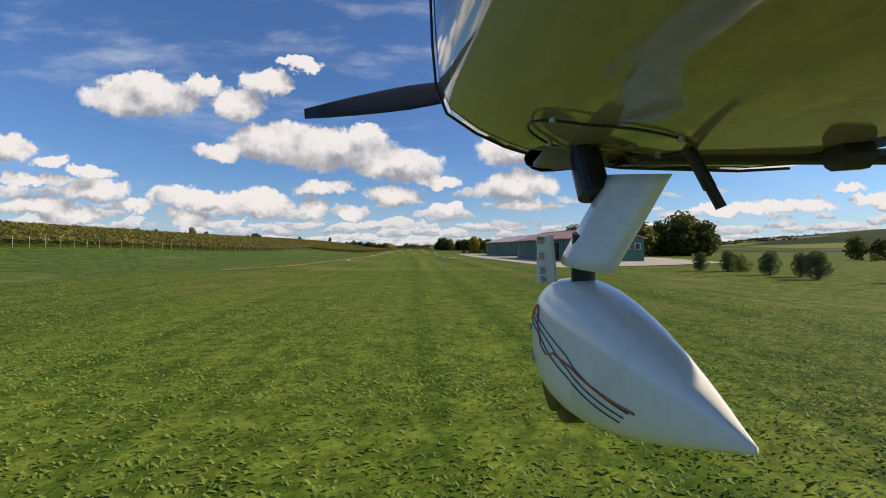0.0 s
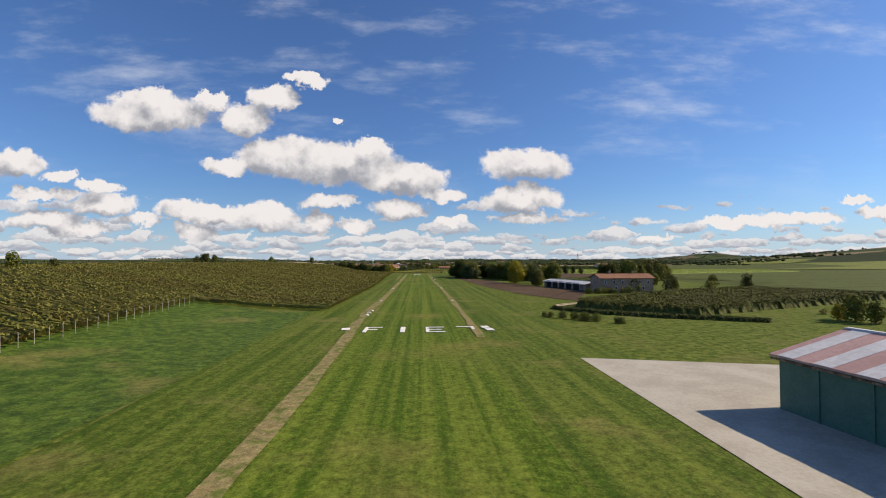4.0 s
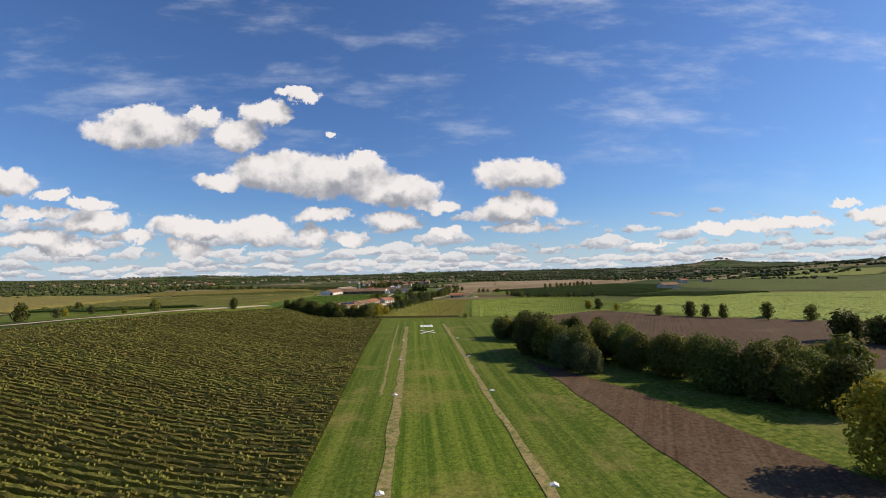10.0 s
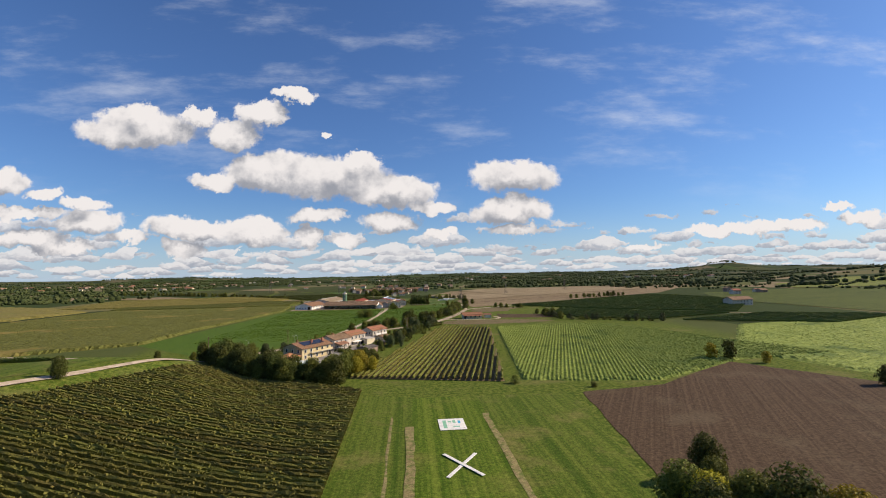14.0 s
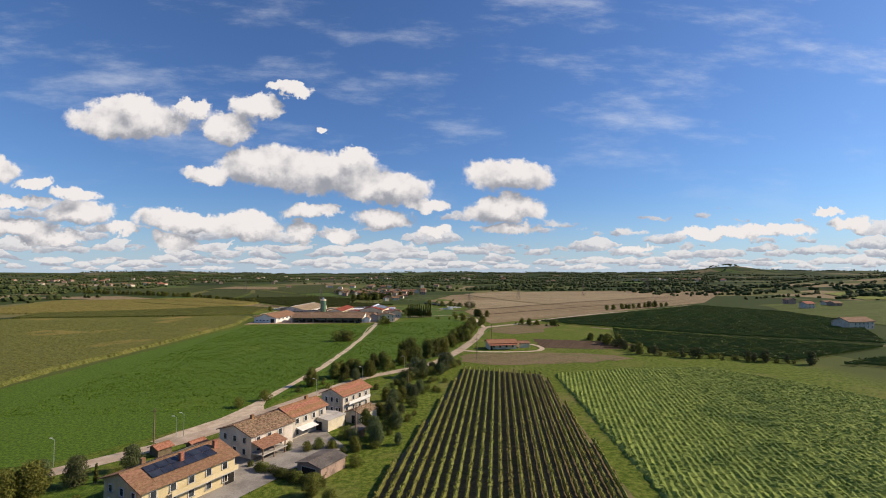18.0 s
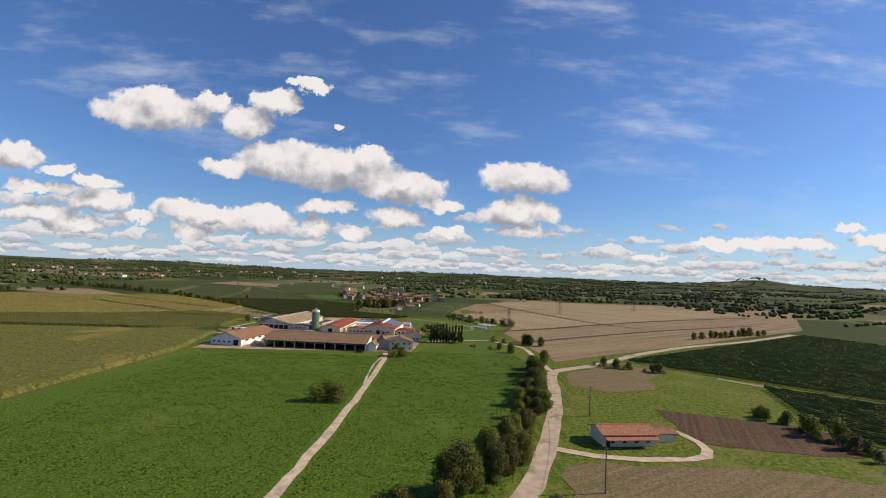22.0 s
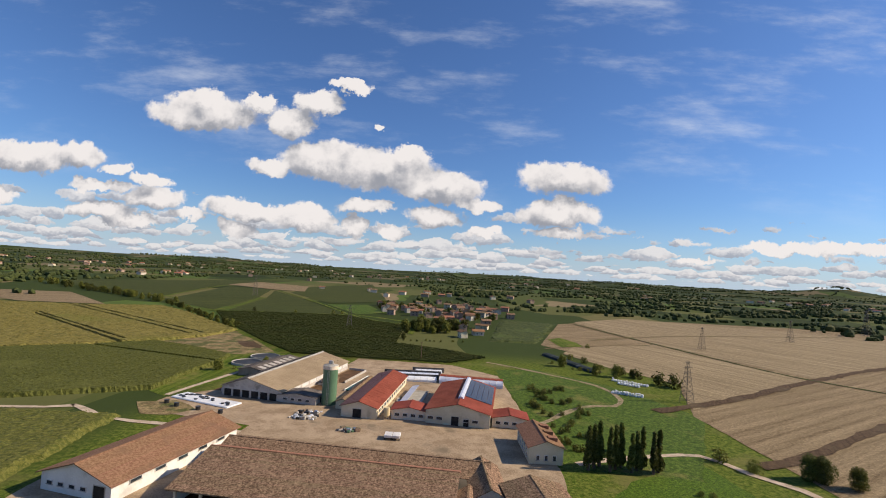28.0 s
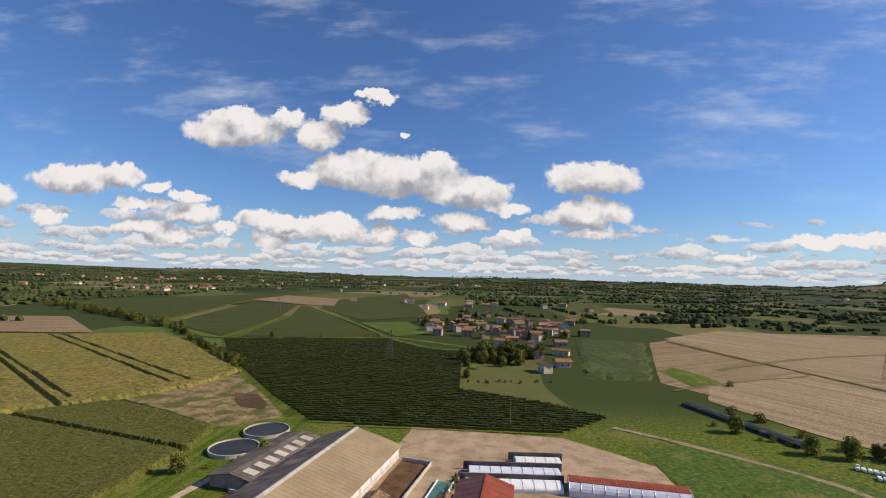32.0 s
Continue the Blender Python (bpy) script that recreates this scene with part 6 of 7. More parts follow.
    part("awning", prism(bmesh.new(), [(2.8, 1.7), (4.2, 1.4), (4.2, 1.5), (2.8, 1.8)], 1, 5), M_WHITE, root)
    part("chimney", boxm(-0.3, 6, 4.3, 0.2, 6.5, 5.8), M_TERRA, root)
    root = gable_shed("house", -12.6, 496.4, T, 5.6, 9.0, 3.9, 5.0, M_OFFWHITE, M_TERRA, "cream two-storey house with rust-red tiles", "house", 0.4, courses=10,
                      windows=[("r", 1.2 + i * 2.1, z, 0.65, 0.85) for i in range(4) for z in (0.6, 2.5)] + [("f", -1.4 + i * 1.4, z, 0.6, 0.85) for i in range(3) for z in (0.6, 2.5)], doors=[("f", 1.9, 0, 0.75, 1.5)])
    part("balcony", boxm(2.8, 1, 2.0, 3.7, 8, 2.12), M_CONC, root)
    part("balcony_rail", boxm(3.62, 1, 2.12, 3.7, 8, 2.7), M_WHITE, root)
    gable_shed("garage", -13.6, 486.6, T, 4.6, 4.6, 2.0, 2.15, M_CREAM, M_CONC, "low flat-roofed cream garage", "garage", 0.15, doors=[("f", 0, 0, 1.8, 1.6)])
    gable_shed("garden_store", -7.6, 490.0, T, 3.6, 5, 1.9, 2.5, M_CREAM, M_TILE_BROWN, "small tiled garden store", "shed", 0.25, doors=[("f", 0, 0, 0.75, 1.5)])
    gable_shed("tool_shed", -7.2, 481.6, T, 2.2, 2.6, 1.3, 1.7, M_WOOD, M_FIBRE_DARK, "little garden tool shed", "shed", 0.2)
    gable_shed("open_garage", -11.4, 466.4, T, 4.4, 5.2, 1.7, 2.1, M_STONE, M_FIBRE_DARK, "open garage with a dark low roof", "garage", 0.25, doors=[("f", 0, 0, 2.6, 1.4)])
    for x, y in ((-37.2, 476.5), (-32.2, 477.6)):
        gable_shed("wayside_hut", x, y, T, 2.2, 2.2, 1.2, 1.6, M_WOOD, M_TERRA, "tiny tiled hut by the road", "hut", 0.3)
    # pool
    root = thing("swimming_pool", Matrix.Translation((-26.9, 449.8, height(-26.9, 449.8))) @ Matrix.Rotation(radians(-36), 4, "Z"), "rectangular turquoise swimming pool with a pale stone surround", "pool")
    part("water", boxm(-1.75, -5.3, -0.1, 1.75, 5.3, 0.16), M_POOL, root)
    for x0, y0, x1, y1 in ((-2.9, -6.4, -1.75, 6.4), (1.75, -6.4, 3.4, 6.4), (-1.75, -6.4, 1.75, -5.3), (-1.75, 5.3, 1.75, 6.4)):
        part("surround", boxm(x0, y0, -0.05, x1, y1, 0.24, bevel=0.02), M_CONC, root)
    root = thing("garden_wall", Matrix.Translation((-33.0, 446.9, 0)) @ Matrix.Rotation(radians(-58), 4, "Z"), "low white rendered garden wall", "wall")
    part("panel", boxm(-0.12, -9, 0, 0.12, 9, 1.1), M_WHITE, root)
    # house beyond the bend
    root = gable_shed("house", 43.8, 574.6, 94, 5.6, 10.5, 2.3, 3.2, M_CREAM, M_TERRA, "low cream house with a terracotta roof by the road bend", "house", 0.5,
                      windows=[("l", 1.5 + i * 2.4, 0.7, 0.8, 0.9) for i in range(4)], doors=[("l", 9.6, 0, 0.8, 1.5)])
    part("porch_roof", prism(bmesh.new(), [(-2.8, 2.0), (-4.4, 1.6), (-4.4, 1.7), (-2.8, 2.1)], 0, 10.5), M_TERRA, root)
    gable_shed("garage", 49.4, 576, 94, 3.6, 4.0, 1.7, 2.3, M_CREAM, M_TILE, "small cream garage with tiles", "garage", 0.3)


roadside()

# ---------------------------------------------------------------- trees in their places
for x, y, s in ((-106, 178, 0.62), (-101, 180, 0.6), (-96, 184, 0.5), (-93, 192, 0.45), (-90, 190, 0.4), (-86, 195, 0.7), (-84, 205, 0.5)):
    plant(tree_rng.choice(("oak", "dark")), x, y, s)
for x, y, k, s in ((-108, 350, "dark", .85), (-112, 355, "dark", .95), (-117, 358, "dark", .7), (-113, 372, "dark", .8), (-117, 379, "olive", .7), (-111, 384, "olive", .75), (-114, 392, "gold", .5), (-109, 398, "olive", .6),
                   (-97, 397, "oak", .4), (-86, 396, "oak", .6), (-61.5, 404, "dark", .62), (-66, 448, "dark", .42), (-58, 452, "oak", .4), (-150, 446, "dark", .8), (-142, 440, "dark", .75), (-156, 440, "oak", .7), (-120, 414, "olive", .5)):
    plant(k, x, y, s)
plant_line(("dark", "dark", "oak"), (-49, 449), (-40, 440), 15, 0.85, 2.0, "belt of trees before the pool")
plant_line(("dark", "oak", "dbush"), (-44, 436), (-25, 429), 28, 0.62, 1.6, "belt of trees before the pool")
plant_line(("dark", "dark", "oak"), (-52, 445), (-30, 428), 20, 0.9, 1.8, "belt of trees before the pool")
plant_line(("dark", "oak"), (-30, 428), (-14, 423), 16, 0.85, 1.5, "belt of trees before the pool")
plant_line(("dbush", "bush"), (-38, 441), (-20, 435), 14, 0.8, 1.0, "shrubs before the pool")
plant_line(("gold", "gold", "oak"), (-15, 431), (-7, 437), 12, 1.0, 1.6, "golden trees beside the vineyard")
plant_line(("oak", "bush", "dark"), (-12, 444), (-6, 452), 8, .5, 1.2, "garden greenery")
plant_line(("bush", "dbush", "olive"), (-36, 470), (-56, 462), 12, .7, 2.0, "garden shrubs by the road")
plant_line(("bush", "dbush", "olive", "bush"), (-6, 468), (11, 528), 36, .62, 4.0, "garden greenery")
plant_line(("oak", "olive"), (-4, 480), (6, 512), 6, .42, 3.0, "garden greenery")
plant_line(("dbush", "bush"), (-21, 471), (-9, 463), 16, .62, .4, "yard hedge")
plant_line(("dbush", "bush"), (-18, 479), (-8, 476), 9, .6, 1.5, "garden greenery")
plant_line(("oak", "dbush", "bush"), (-40, 462), (-50, 460), 5, 0.6, 2.0, "garden trees")
plant("olive", -36, 452, 0.6, "weeping pale-green garden tree"), plant("cypress", -40, 467, 0.45)
for x, y, k, s in ((-5, 488, "dark", .6), (-3, 494, "oak", .6), (-2, 505, "oak", .6), (2, 512, "dark", .55), (-8, 482, "bush", 1.2), (-6, 476, "oak", .5), (3, 520, "bush", 1.3), (7, 526, "dbush", 1.4), (10, 532, "bush", 1.2), (-15, 494, "bush", .8),
                   (-24, 468, "bush", 1), (-12, 478, "bush", 1), (-10, 461, "oak", .5), (-7, 456, "oak", .55), (-9, 450, "dark", .5), (13, 534, "bush", 1), (-1, 486, "dbush", 1.3), (4, 500, "dbush", 1.2), (1, 478, "olive", .5)):
    plant(k, x, y, s * 0.78, group="garden greenery")
plant_line(("bush", "dbush", "olive", "bush", "oak"), (-14, 522), (10, 556), 13, 0.62, 2.0, "trees along the road")
plant_line(("dark", "oak", "dbush", "bush", "bush", "dbush"), (8, 555), (33, 612), 26, 0.6, 2.2, "trees along the road")
plant_line(("bush", "dbush", "olive"), (20, 546), (-4, 516), 20, 0.7, 1.6, "scrub below the road")
plant_line(("bush", "dbush", "bush", "oak"), (-19, 519), (-4, 543), 8, 0.7, 2.4, "thicket between lane and road")
plant_line(("bush", "dbush", "bush", "oak"), (-3, 546), (19, 577), 15, 0.72, 2.4, "thicket between lane and road")
plant_line(("bush", "oak", "dbush"), (20, 578), (31, 622), 18, 0.65, 1.6, "thicket between lane and road")
plant_line(("bush", "dbush", "olive"), (2, 524), (17, 540), 14, 1.0, 2.4, "scrub below the road")
for x, y, k, s in ((2.2, 550.5, "dark", .85), (4.4, 552, "dark", .95), (6.6, 553.6, "dark", .75), (10.4, 556.8, "dark", .8), (12.6, 559, "dark", .9), (16, 562.6, "oak", .75), (14.4, 563.5, "dark", .65)):
    plant(k, x, y, s)
plant_line(("dark", "oak", "dark"), (28, 592), (38, 644), 16, .75, 1.2, "trees along the road")
plant_line(("dbush", "bush", "dark"), (-15, 529), (-2, 545), 16, .6, 1.8, "thicket between lane and road")
plant_line(("bush", "dbush", "oak"), (-24, 516), (-12, 534), 7, 0.6, 1.5, "shrubs at the lane fork")
[plant(k, x, y, 2.1, "wide round bush alone in the meadow", "meadow bushes") for k, x, y in (("bush", -25.5, 597.5), ("dbush", -22.8, 598.4), ("bush", -20.2, 597.6))]
plant("bush", -29, 508, 1.2), plant("bush", -33, 503, .9)
plant("oak", -8.4, 659, .72, "round leafy tree before the farmhouse"), plant("bush", -6.2, 658, 1.6), plant("bush", -10.0, 657, 1.5)
for i in range(11):
    plant("cypress", 5.5 + i * 1.35, 694 + (i % 3) * 1.1, 1.3, group="row of cypresses")
plant_line(("oak", "bush", "dark"), (30, 620), (44, 652), 10, .6, 1.6, "trees along the road bend")
plant_line(("oak", "bush"), (20, 690), (40, 672), 7, .5, 2.0, "trees by the farm drive")
for i in range(48):
    plant(tree_rng.choice(("dbush", "dbush", "bush")), tree_rng.uniform(1, 16), tree_rng.uniform(702, 756), .7, "clipped round garden shrub", "garden shrubs")
plant_line(("dbush", "bush"), (-47.5, 736), (-43.5, 760), 16, .5, .4, "clipped hedge")
plant_line(("dark", "oak"), (37, 344), (39, 368), 10, .8, 1.6, "trees beside the airstrip end")
plant_line(("dark", "oak", "olive"), (32, 334), (38, 306), 20, 1.15, 2.6, "tree belt beside the strip")
plant_line(("oak", "dark", "dark"), (56, 292), (63, 276), 9, 1.0, 2.4, "tree belt beside the strip")
plant("gold", 49.5, 260.5, 1.4, "round golden-topped tree by the ploughed strip"), plant("olive", 57, 260, 1.45, "pale feathery tree beside the golden tree")
plant_line(("oak", "olive", "oak"), (68, 300), (76, 290), 7, 1.1, 3, "wood behind the plough field")
plant_line(("dark", "dark", "oak"), (112, 333), (128, 308), 16, 1.1, 2.5, "dark tree row beyond the vineyard")
for x, y, k, s in ((71.5, 205.5, "bush", 1.5), (80, 203.5, "olive", .62), (83, 206, "dark", .6), (86, 232, "cypress", 1.3), (95, 240, "oak", .7)):
    plant(k, x, y, s)
plant_line(("dbush", "bush", "dbush"), (55, 199), (70, 201.5), 12, .7, .5, "low hedge before the farmhouse")
plant("oak", 53, 239, .95, "full round tree at the shed's end"), plant("dark", 54, 246, .8)
plant_line(("olive", "dark", "oak", "oak"), (46, 322), (56, 284), 22, 1.1, 1.6, "row of trees between ploughed fields")
plant_line(("dark", "oak", "gold", "olive"), (31, 356), (54, 338), 26, .95, 2.2, "row of trees between ploughed fields")
plant_line(("dark", "oak"), (84, 250), (130, 300), 26, 1.1, 5, "dark wood behind the farmhouse")
for x, y, k, s in ((84, 208, "dark", .6), (88, 214, "oak", .5), (94, 206, "bush", 1.4), (80, 222, "oak", .5), (104, 205, "dark", .75), (92, 224, "dark", .6), (110, 230, "oak", .6), (70, 222, "oak", .5),
                   (92, 436, "dark", .9), (88, 438, "gold", .85), (98, 430, "gold", .6), (112, 396, "dark", .85), (116, 392, "dark", .8), (120, 388, "dark", .75), (104, 404, "dark", .7), (134, 384, "oak", .8), (128, 376, "cypress", .9), (140, 372, "oak", .8), (28, 418, "bush", .9), (44, 412, "bush", .6),
                   (36.7, 13.7, "olive", .34), (38.2, 12.5, "olive", .3), (39.5, 13, "bush", .7), (37.6, 7.3, "olive", .32), (38.4, 5.6, "olive", .28), (37.4, 3.2, "olive", .34), (40, 0, "olive", .3)):
    plant(k, x, y, s)
plant_line(("dark", "oak", "dark"), (53, 88), (61, 80), 12, 1.15, 2.5, "tall trees behind the hangars")
plant_line(("dark", "oak", "dark"), (62, 80), (80, 80), 12, 1.25, 3, "tall trees behind the hangars")
plant_line(("oak", "bush", "gold"), (64, 100), (76, 150), 12, .55, 4, "scrub behind the hangars")
plant_line(("bush", "dbush"), (30.5, 150), (40, 140), 9, .55, .6, "hedge past the hangars")
plant_line(("oak", "dark", "bush"), (70, 40), (150, 20), 22, .5, 8, "scrub across the fields")
plant_line(("oak", "bush", "dark"), (-128, 842), (-228, 948), 60, .5, 2.0, "hedgerow along the ditch")
plant_line(("oak", "dark"), (-230, 950), (-430, 1075), 56, .75, 6, "hedgerow across the plain")
plant_line(("bush", "oak"), (-80, 768), (-96, 750), 6, .5, 2, "bushes by the tanks")
for x, y, k, s in ((36, 806, "dbush", 1.2), (39.3, 794, "bush", 1.1), (44.5, 786, "dbush", 1.7), (47.4, 782.4, "dark", .42), (48.6, 780.6, "dbush", 1.7), (52.5, 771.6, "dbush", 1.9), (56.5, 768.9, "dbush", 2.0), (31.6, 811.5, "bush", 1.2), (50, 849, "bush", 1.0), (48, 696, "dark", .75), (50, 695, "dark", .7), (54.5, 692.6, "oak", .6), (35, 703, "bush", 1.3), (39, 698, "bush", 1)):
    plant(k, x, y, s)
plant_line(("bush", "oak"), (22, 800), (40, 780), 7, .7, 3, "bushes along the field edge")
plant_line(("oak", "dark", "dark"), (-41, 872), (-17, 896), 44, .95, 9, "grove by the village")
plant_line(("dbush", "dark"), (-44, 838), (-45, 905), 16, .4, 1, "hedge of the grove")
plant_line(("bush", "dbush"), (-42, 838), (-14, 842), 10, .5, 2, "hedge of the grove")
plant_line(("bush", "oak"), (62, 652), (84, 640), 12, .5, 1.5, "roadside bushes")
plant_line(("bush", "dbush", "oak", "olive"), (80, 596), (86, 556), 30, .6, 2.5, "bushes at the vineyard's edge")
plant_line(("bush", "dbush", "olive"), (87, 554), (128, 534), 26, .7, 1.6, "bushes at the vineyard's edge")
plant_line(("oak", "dark", "dbush"), (150, 735), (215, 765), 26, .6, 2, "hedgerow beyond the stubble")
plant("olive", -152, 920, .75), plant("bush", -128, 930, 1), plant("bush", -104, 940, 1.2), plant("bush", -98, 941, 1)


# ---------------------------------------------------------------- far country
def far_woods():
    rng = np.random.RandomState(4)
    bm = bmesh.new()
    bmesh.ops.create_icosphere(bm, subdivisions=1, radius=1.0)
    base = np.array([v.co for v in bm.verts])
    tri = np.array([[v.index for v in fc.verts] for fc in bm.faces])
    bm.free()
    pts = []
    def shut(x, y):
        return (y < 1060 and -330 < x < 300) or (y < 1500 and -440 < x < -60 and y > 960)

    # hedgerows in two main directions, denser towards the woods far off
    for _ in range(680):
        a, r = rng.uniform(-1.15, 1.0), 560 * 6.0 ** rng.uniform(0, 1) ** 0.8
        cx, cy = r * math.sin(a), 430 + r * math.cos(a)
        th = rng.choice((0.22, 0.22, 1.75)) + 0.5 * math.sin(cx / 700) + rng.normal(0, 0.06)
        ln, big = rng.uniform(60, 240) * (0.5 + r / 2000), rng.uniform(0.8, 1.3) * (0.75 + r / 4200)
        n = int(ln / (4.4 * big) * rng.uniform(0.35, 0.95))
        for k in range(min(n, 34)):
            t = rng.uniform(-0.5, 0.5) * ln
            x, y = cx + math.cos(th) * t + rng.normal(0, 1.6), cy + math.sin(th) * t + rng.normal(0, 1.6)
            if not shut(x, y):
                pts.append((x, y, big * rng.uniform(1.4, 2.9)))
    # copses
    for _ in range(120):
        a, r = rng.uniform(-1.15, 1.0), 620 * 5.0 ** rng.uniform(0, 1)
        cx, cy, w = r * math.sin(a), 430 + r * math.cos(a), rng.uniform(8, 26)
        for _ in range(int(rng.uniform(10, 40))):
            x, y = cx + rng.normal(0, w * 1.6), cy + rng.normal(0, w * 0.6)
            if not shut(x, y):
                pts.append((x, y, rng.uniform(2.0, 4.2)))
    verts, faces = [], []
    for i, (x, y, r) in enumerate(pts):
        k = 1 + rng.uniform(-0.28, 0.28, len(base))
        v = base * k[:, None] * np.array((r * rng.uniform(0.8, 1.3), r * rng.uniform(0.8, 1.3), r * rng.uniform(0.75, 1.1)))
        verts.append(v + np.array((x, y, height(x, y) + r * 0.6)))
        faces.append(tri + i * len(base))
    me = bpy.data.meshes.new("far_woods")
    me.from_pydata(np.concatenate(verts).tolist(), [], np.concatenate(faces).tolist())
    me.materials.append(M_WOODS)
    tagged(new("far_woods", me), "distant hedges, copses and woods across the plain", "woods", kind="stuff")


M_WOODS = material("far_foliage", (0.028, 0.040, 0.013), (0.072, 0.088, 0.027), scale=0.12, fine=9, spread=0, c=(0.065, 0.072, 0.024), c_scale=0.01, bump=1.0, depth=0.8)
far_woods()


def far_house(x, y, turn, w, l, h, wall, roof, group):
    root = thing("house", Matrix.Translation((x, y, height(x, y))) @ Matrix.Rotation(radians(turn), 4, "Z"), "distant house with pale walls and a tiled roof", "house", group)
    part("wall", prism(bmesh.new(), [(-w / 2, -1), (w / 2, -1), (w / 2, h), (0, h + w * 0.2), (-w / 2, h)], 0, l), wall, root)
    o = 0.5
    part("roof", prism(bmesh.new(), [(-w / 2 - o, h - 0.2), (0, h + w * 0.2), (w / 2 + o, h - 0.2), (w / 2 + o, h + 0.05), (0, h + w * 0.2 + 0.25), (-w / 2 - o, h + 0.05)], -o, l + o), roof, root)
    if y > 1100:
        return
    pane = None
    for i in range(int(l / 2.6)):
        for z in (0.7, 2.4):
            if z + 0.8 < h:
                for s in (-1, 1):
                    if pane is None:
                        pane = o = part("window", boxm(-0.05, 0, 0, 0.05, 0.6, 0.8), M_GLASS, root)
                    else:
                        o = pane.copy()
                        scene.collection.objects.link(o)
                    o.location = (s * (w / 2 + 0.01), 1 + i * 2.6, z)


house_rng = random.Random(12)


def hamlet(cx, cy, sx, sy, n, group, big=1.0):
    for i in range(n):
        far_house(cx + house_rng.gauss(0, sx), cy + house_rng.gauss(0, sy), house_rng.choice((0, 20, 90, 110, 75)) + house_rng.uniform(-8, 8), house_rng.uniform(5, 7) * big, house_rng.uniform(6, 10) * big, house_rng.choice((2.4, 3.8, 3.8)),
                  house_rng.choice((M_CREAM, M_OFFWHITE, M_STONE, M_STONE)), house_rng.choice((M_TERRA, M_TILE, M_TILE_BROWN, M_TILE_BROWN)), group)


hamlet(-26, 1010, 30, 34, 66, "village houses", 0.7)
for i, (x, y, turn) in enumerate(((-13, 858, 20), (-2, 874, 100), (-13, 888, 12), (3, 902, 70), (-11, 918, 15), (7, 934, 100), (-4, 950, 30), (-24, 930, 75), (-36, 950, 20))):
    far_house(x, y, turn, 3.8 + i % 3 * 0.5, 5.5 + i % 4 * 0.7, (3.2, 2.4)[i % 2], (M_CREAM, M_OFFWHITE, M_STONE)[i % 3], (M_TILE, M_TERRA, M_TILE_BROWN)[i % 3], "village street houses")
plant_line(("dark", "oak", "dark", "bush"), (-80, 1040), (10, 960), 75, .62, 20, "trees among the village houses")
hamlet(-60, 1240, 60, 30, 14, "hamlet houses")
hamlet(-620, 1450, 120, 60, 16, "hamlet houses", 1.3)
hamlet(-900, 1900, 300, 120, 26, "far houses", 1.4)
hamlet(-200, 2200, 400, 120, 30, "far houses", 1.5)
hamlet(700, 1700, 300, 120, 22, "far houses", 1.4)
hamlet(330, 760, 25, 20, 4, "farm beyond the vineyard")
hamlet(230, 620, 4, 3, 1, "farm beyond the vineyard", 1.6)


def pylon(x, y, h, label="steel lattice power pylon"):
    root = thing("pylon", Matrix.Translation((x, y, height(x, y))) @ Matrix.Rotation(radians(20), 4, "Z"), label, "pylon", "power pylons")
    b, t = h * 0.12, h * 0.02
    for sx in (-1, 1):
        for sy in (-1, 1):
            part("leg", rod(bmesh.new(), (sx * b, sy * b, -0.3), (sx * t, sy * t, h), h * 0.004, 5), M_MAST, root)
    bm = bmesh.new()
    n = 9
    for i in range(n):
        k0, k1 = i / n, (i + 1) / n
        w0, w1 = b + (t - b) * k0, b + (t - b) * k1
        for (ax, ay), (bx, by) in (((-1, -1), (1, -1)), ((1, -1), (1, 1)), ((1, 1), (-1, 1)), ((-1, 1), (-1, -1))):
            rod(bm, (ax * w0, ay * w0, h * k0), (bx * w1, by * w1, h * k1), h * 0.003, 4)
            rod(bm, (bx * w0, by * w0, h * k0), (ax * w1, ay * w1, h * k1), h * 0.003, 4)
    part("bracing", bm, M_MAST, root)
    for z in (0.72, 0.84, 0.96):
        part("cross_arm", rod(bmesh.new(), (-h * 0.16, 0, h * z), (h * 0.16, 0, h * z), h * 0.004, 5), M_MAST, root)


for x, y, h in ((-78, 872, 13), (118, 868, 12.5), (51.5, 750, 12.5), (210, 930, 15), (330, 1010, 22), (-210, 1060, 20), (420, 300, 24), (560, 420, 24)):
    pylon(x, y, h)


def pole(x, y, h, name="utility_pole", label="plain wooden utility pole"):
    root = thing(name, Matrix.Translation((x, y, height(x, y))), label, "pole", "roadside poles")
    part("shaft", cyl(bmesh.new(), 0, 0, -0.3, h, 0.13, 0.09, 8), M_WOOD, root)
    part("cross_arm", rod(bmesh.new(), (-0.6, 0, h - 0.4), (0.6, 0, h - 0.4), 0.05, 6), M_WOOD, root)


POLES = [(-6, 478), (3, 512), (26, 552), (38, 590), (-58, 462), (-38, 478)]
for x, y in POLES:
    pole(x, y, 7.0)
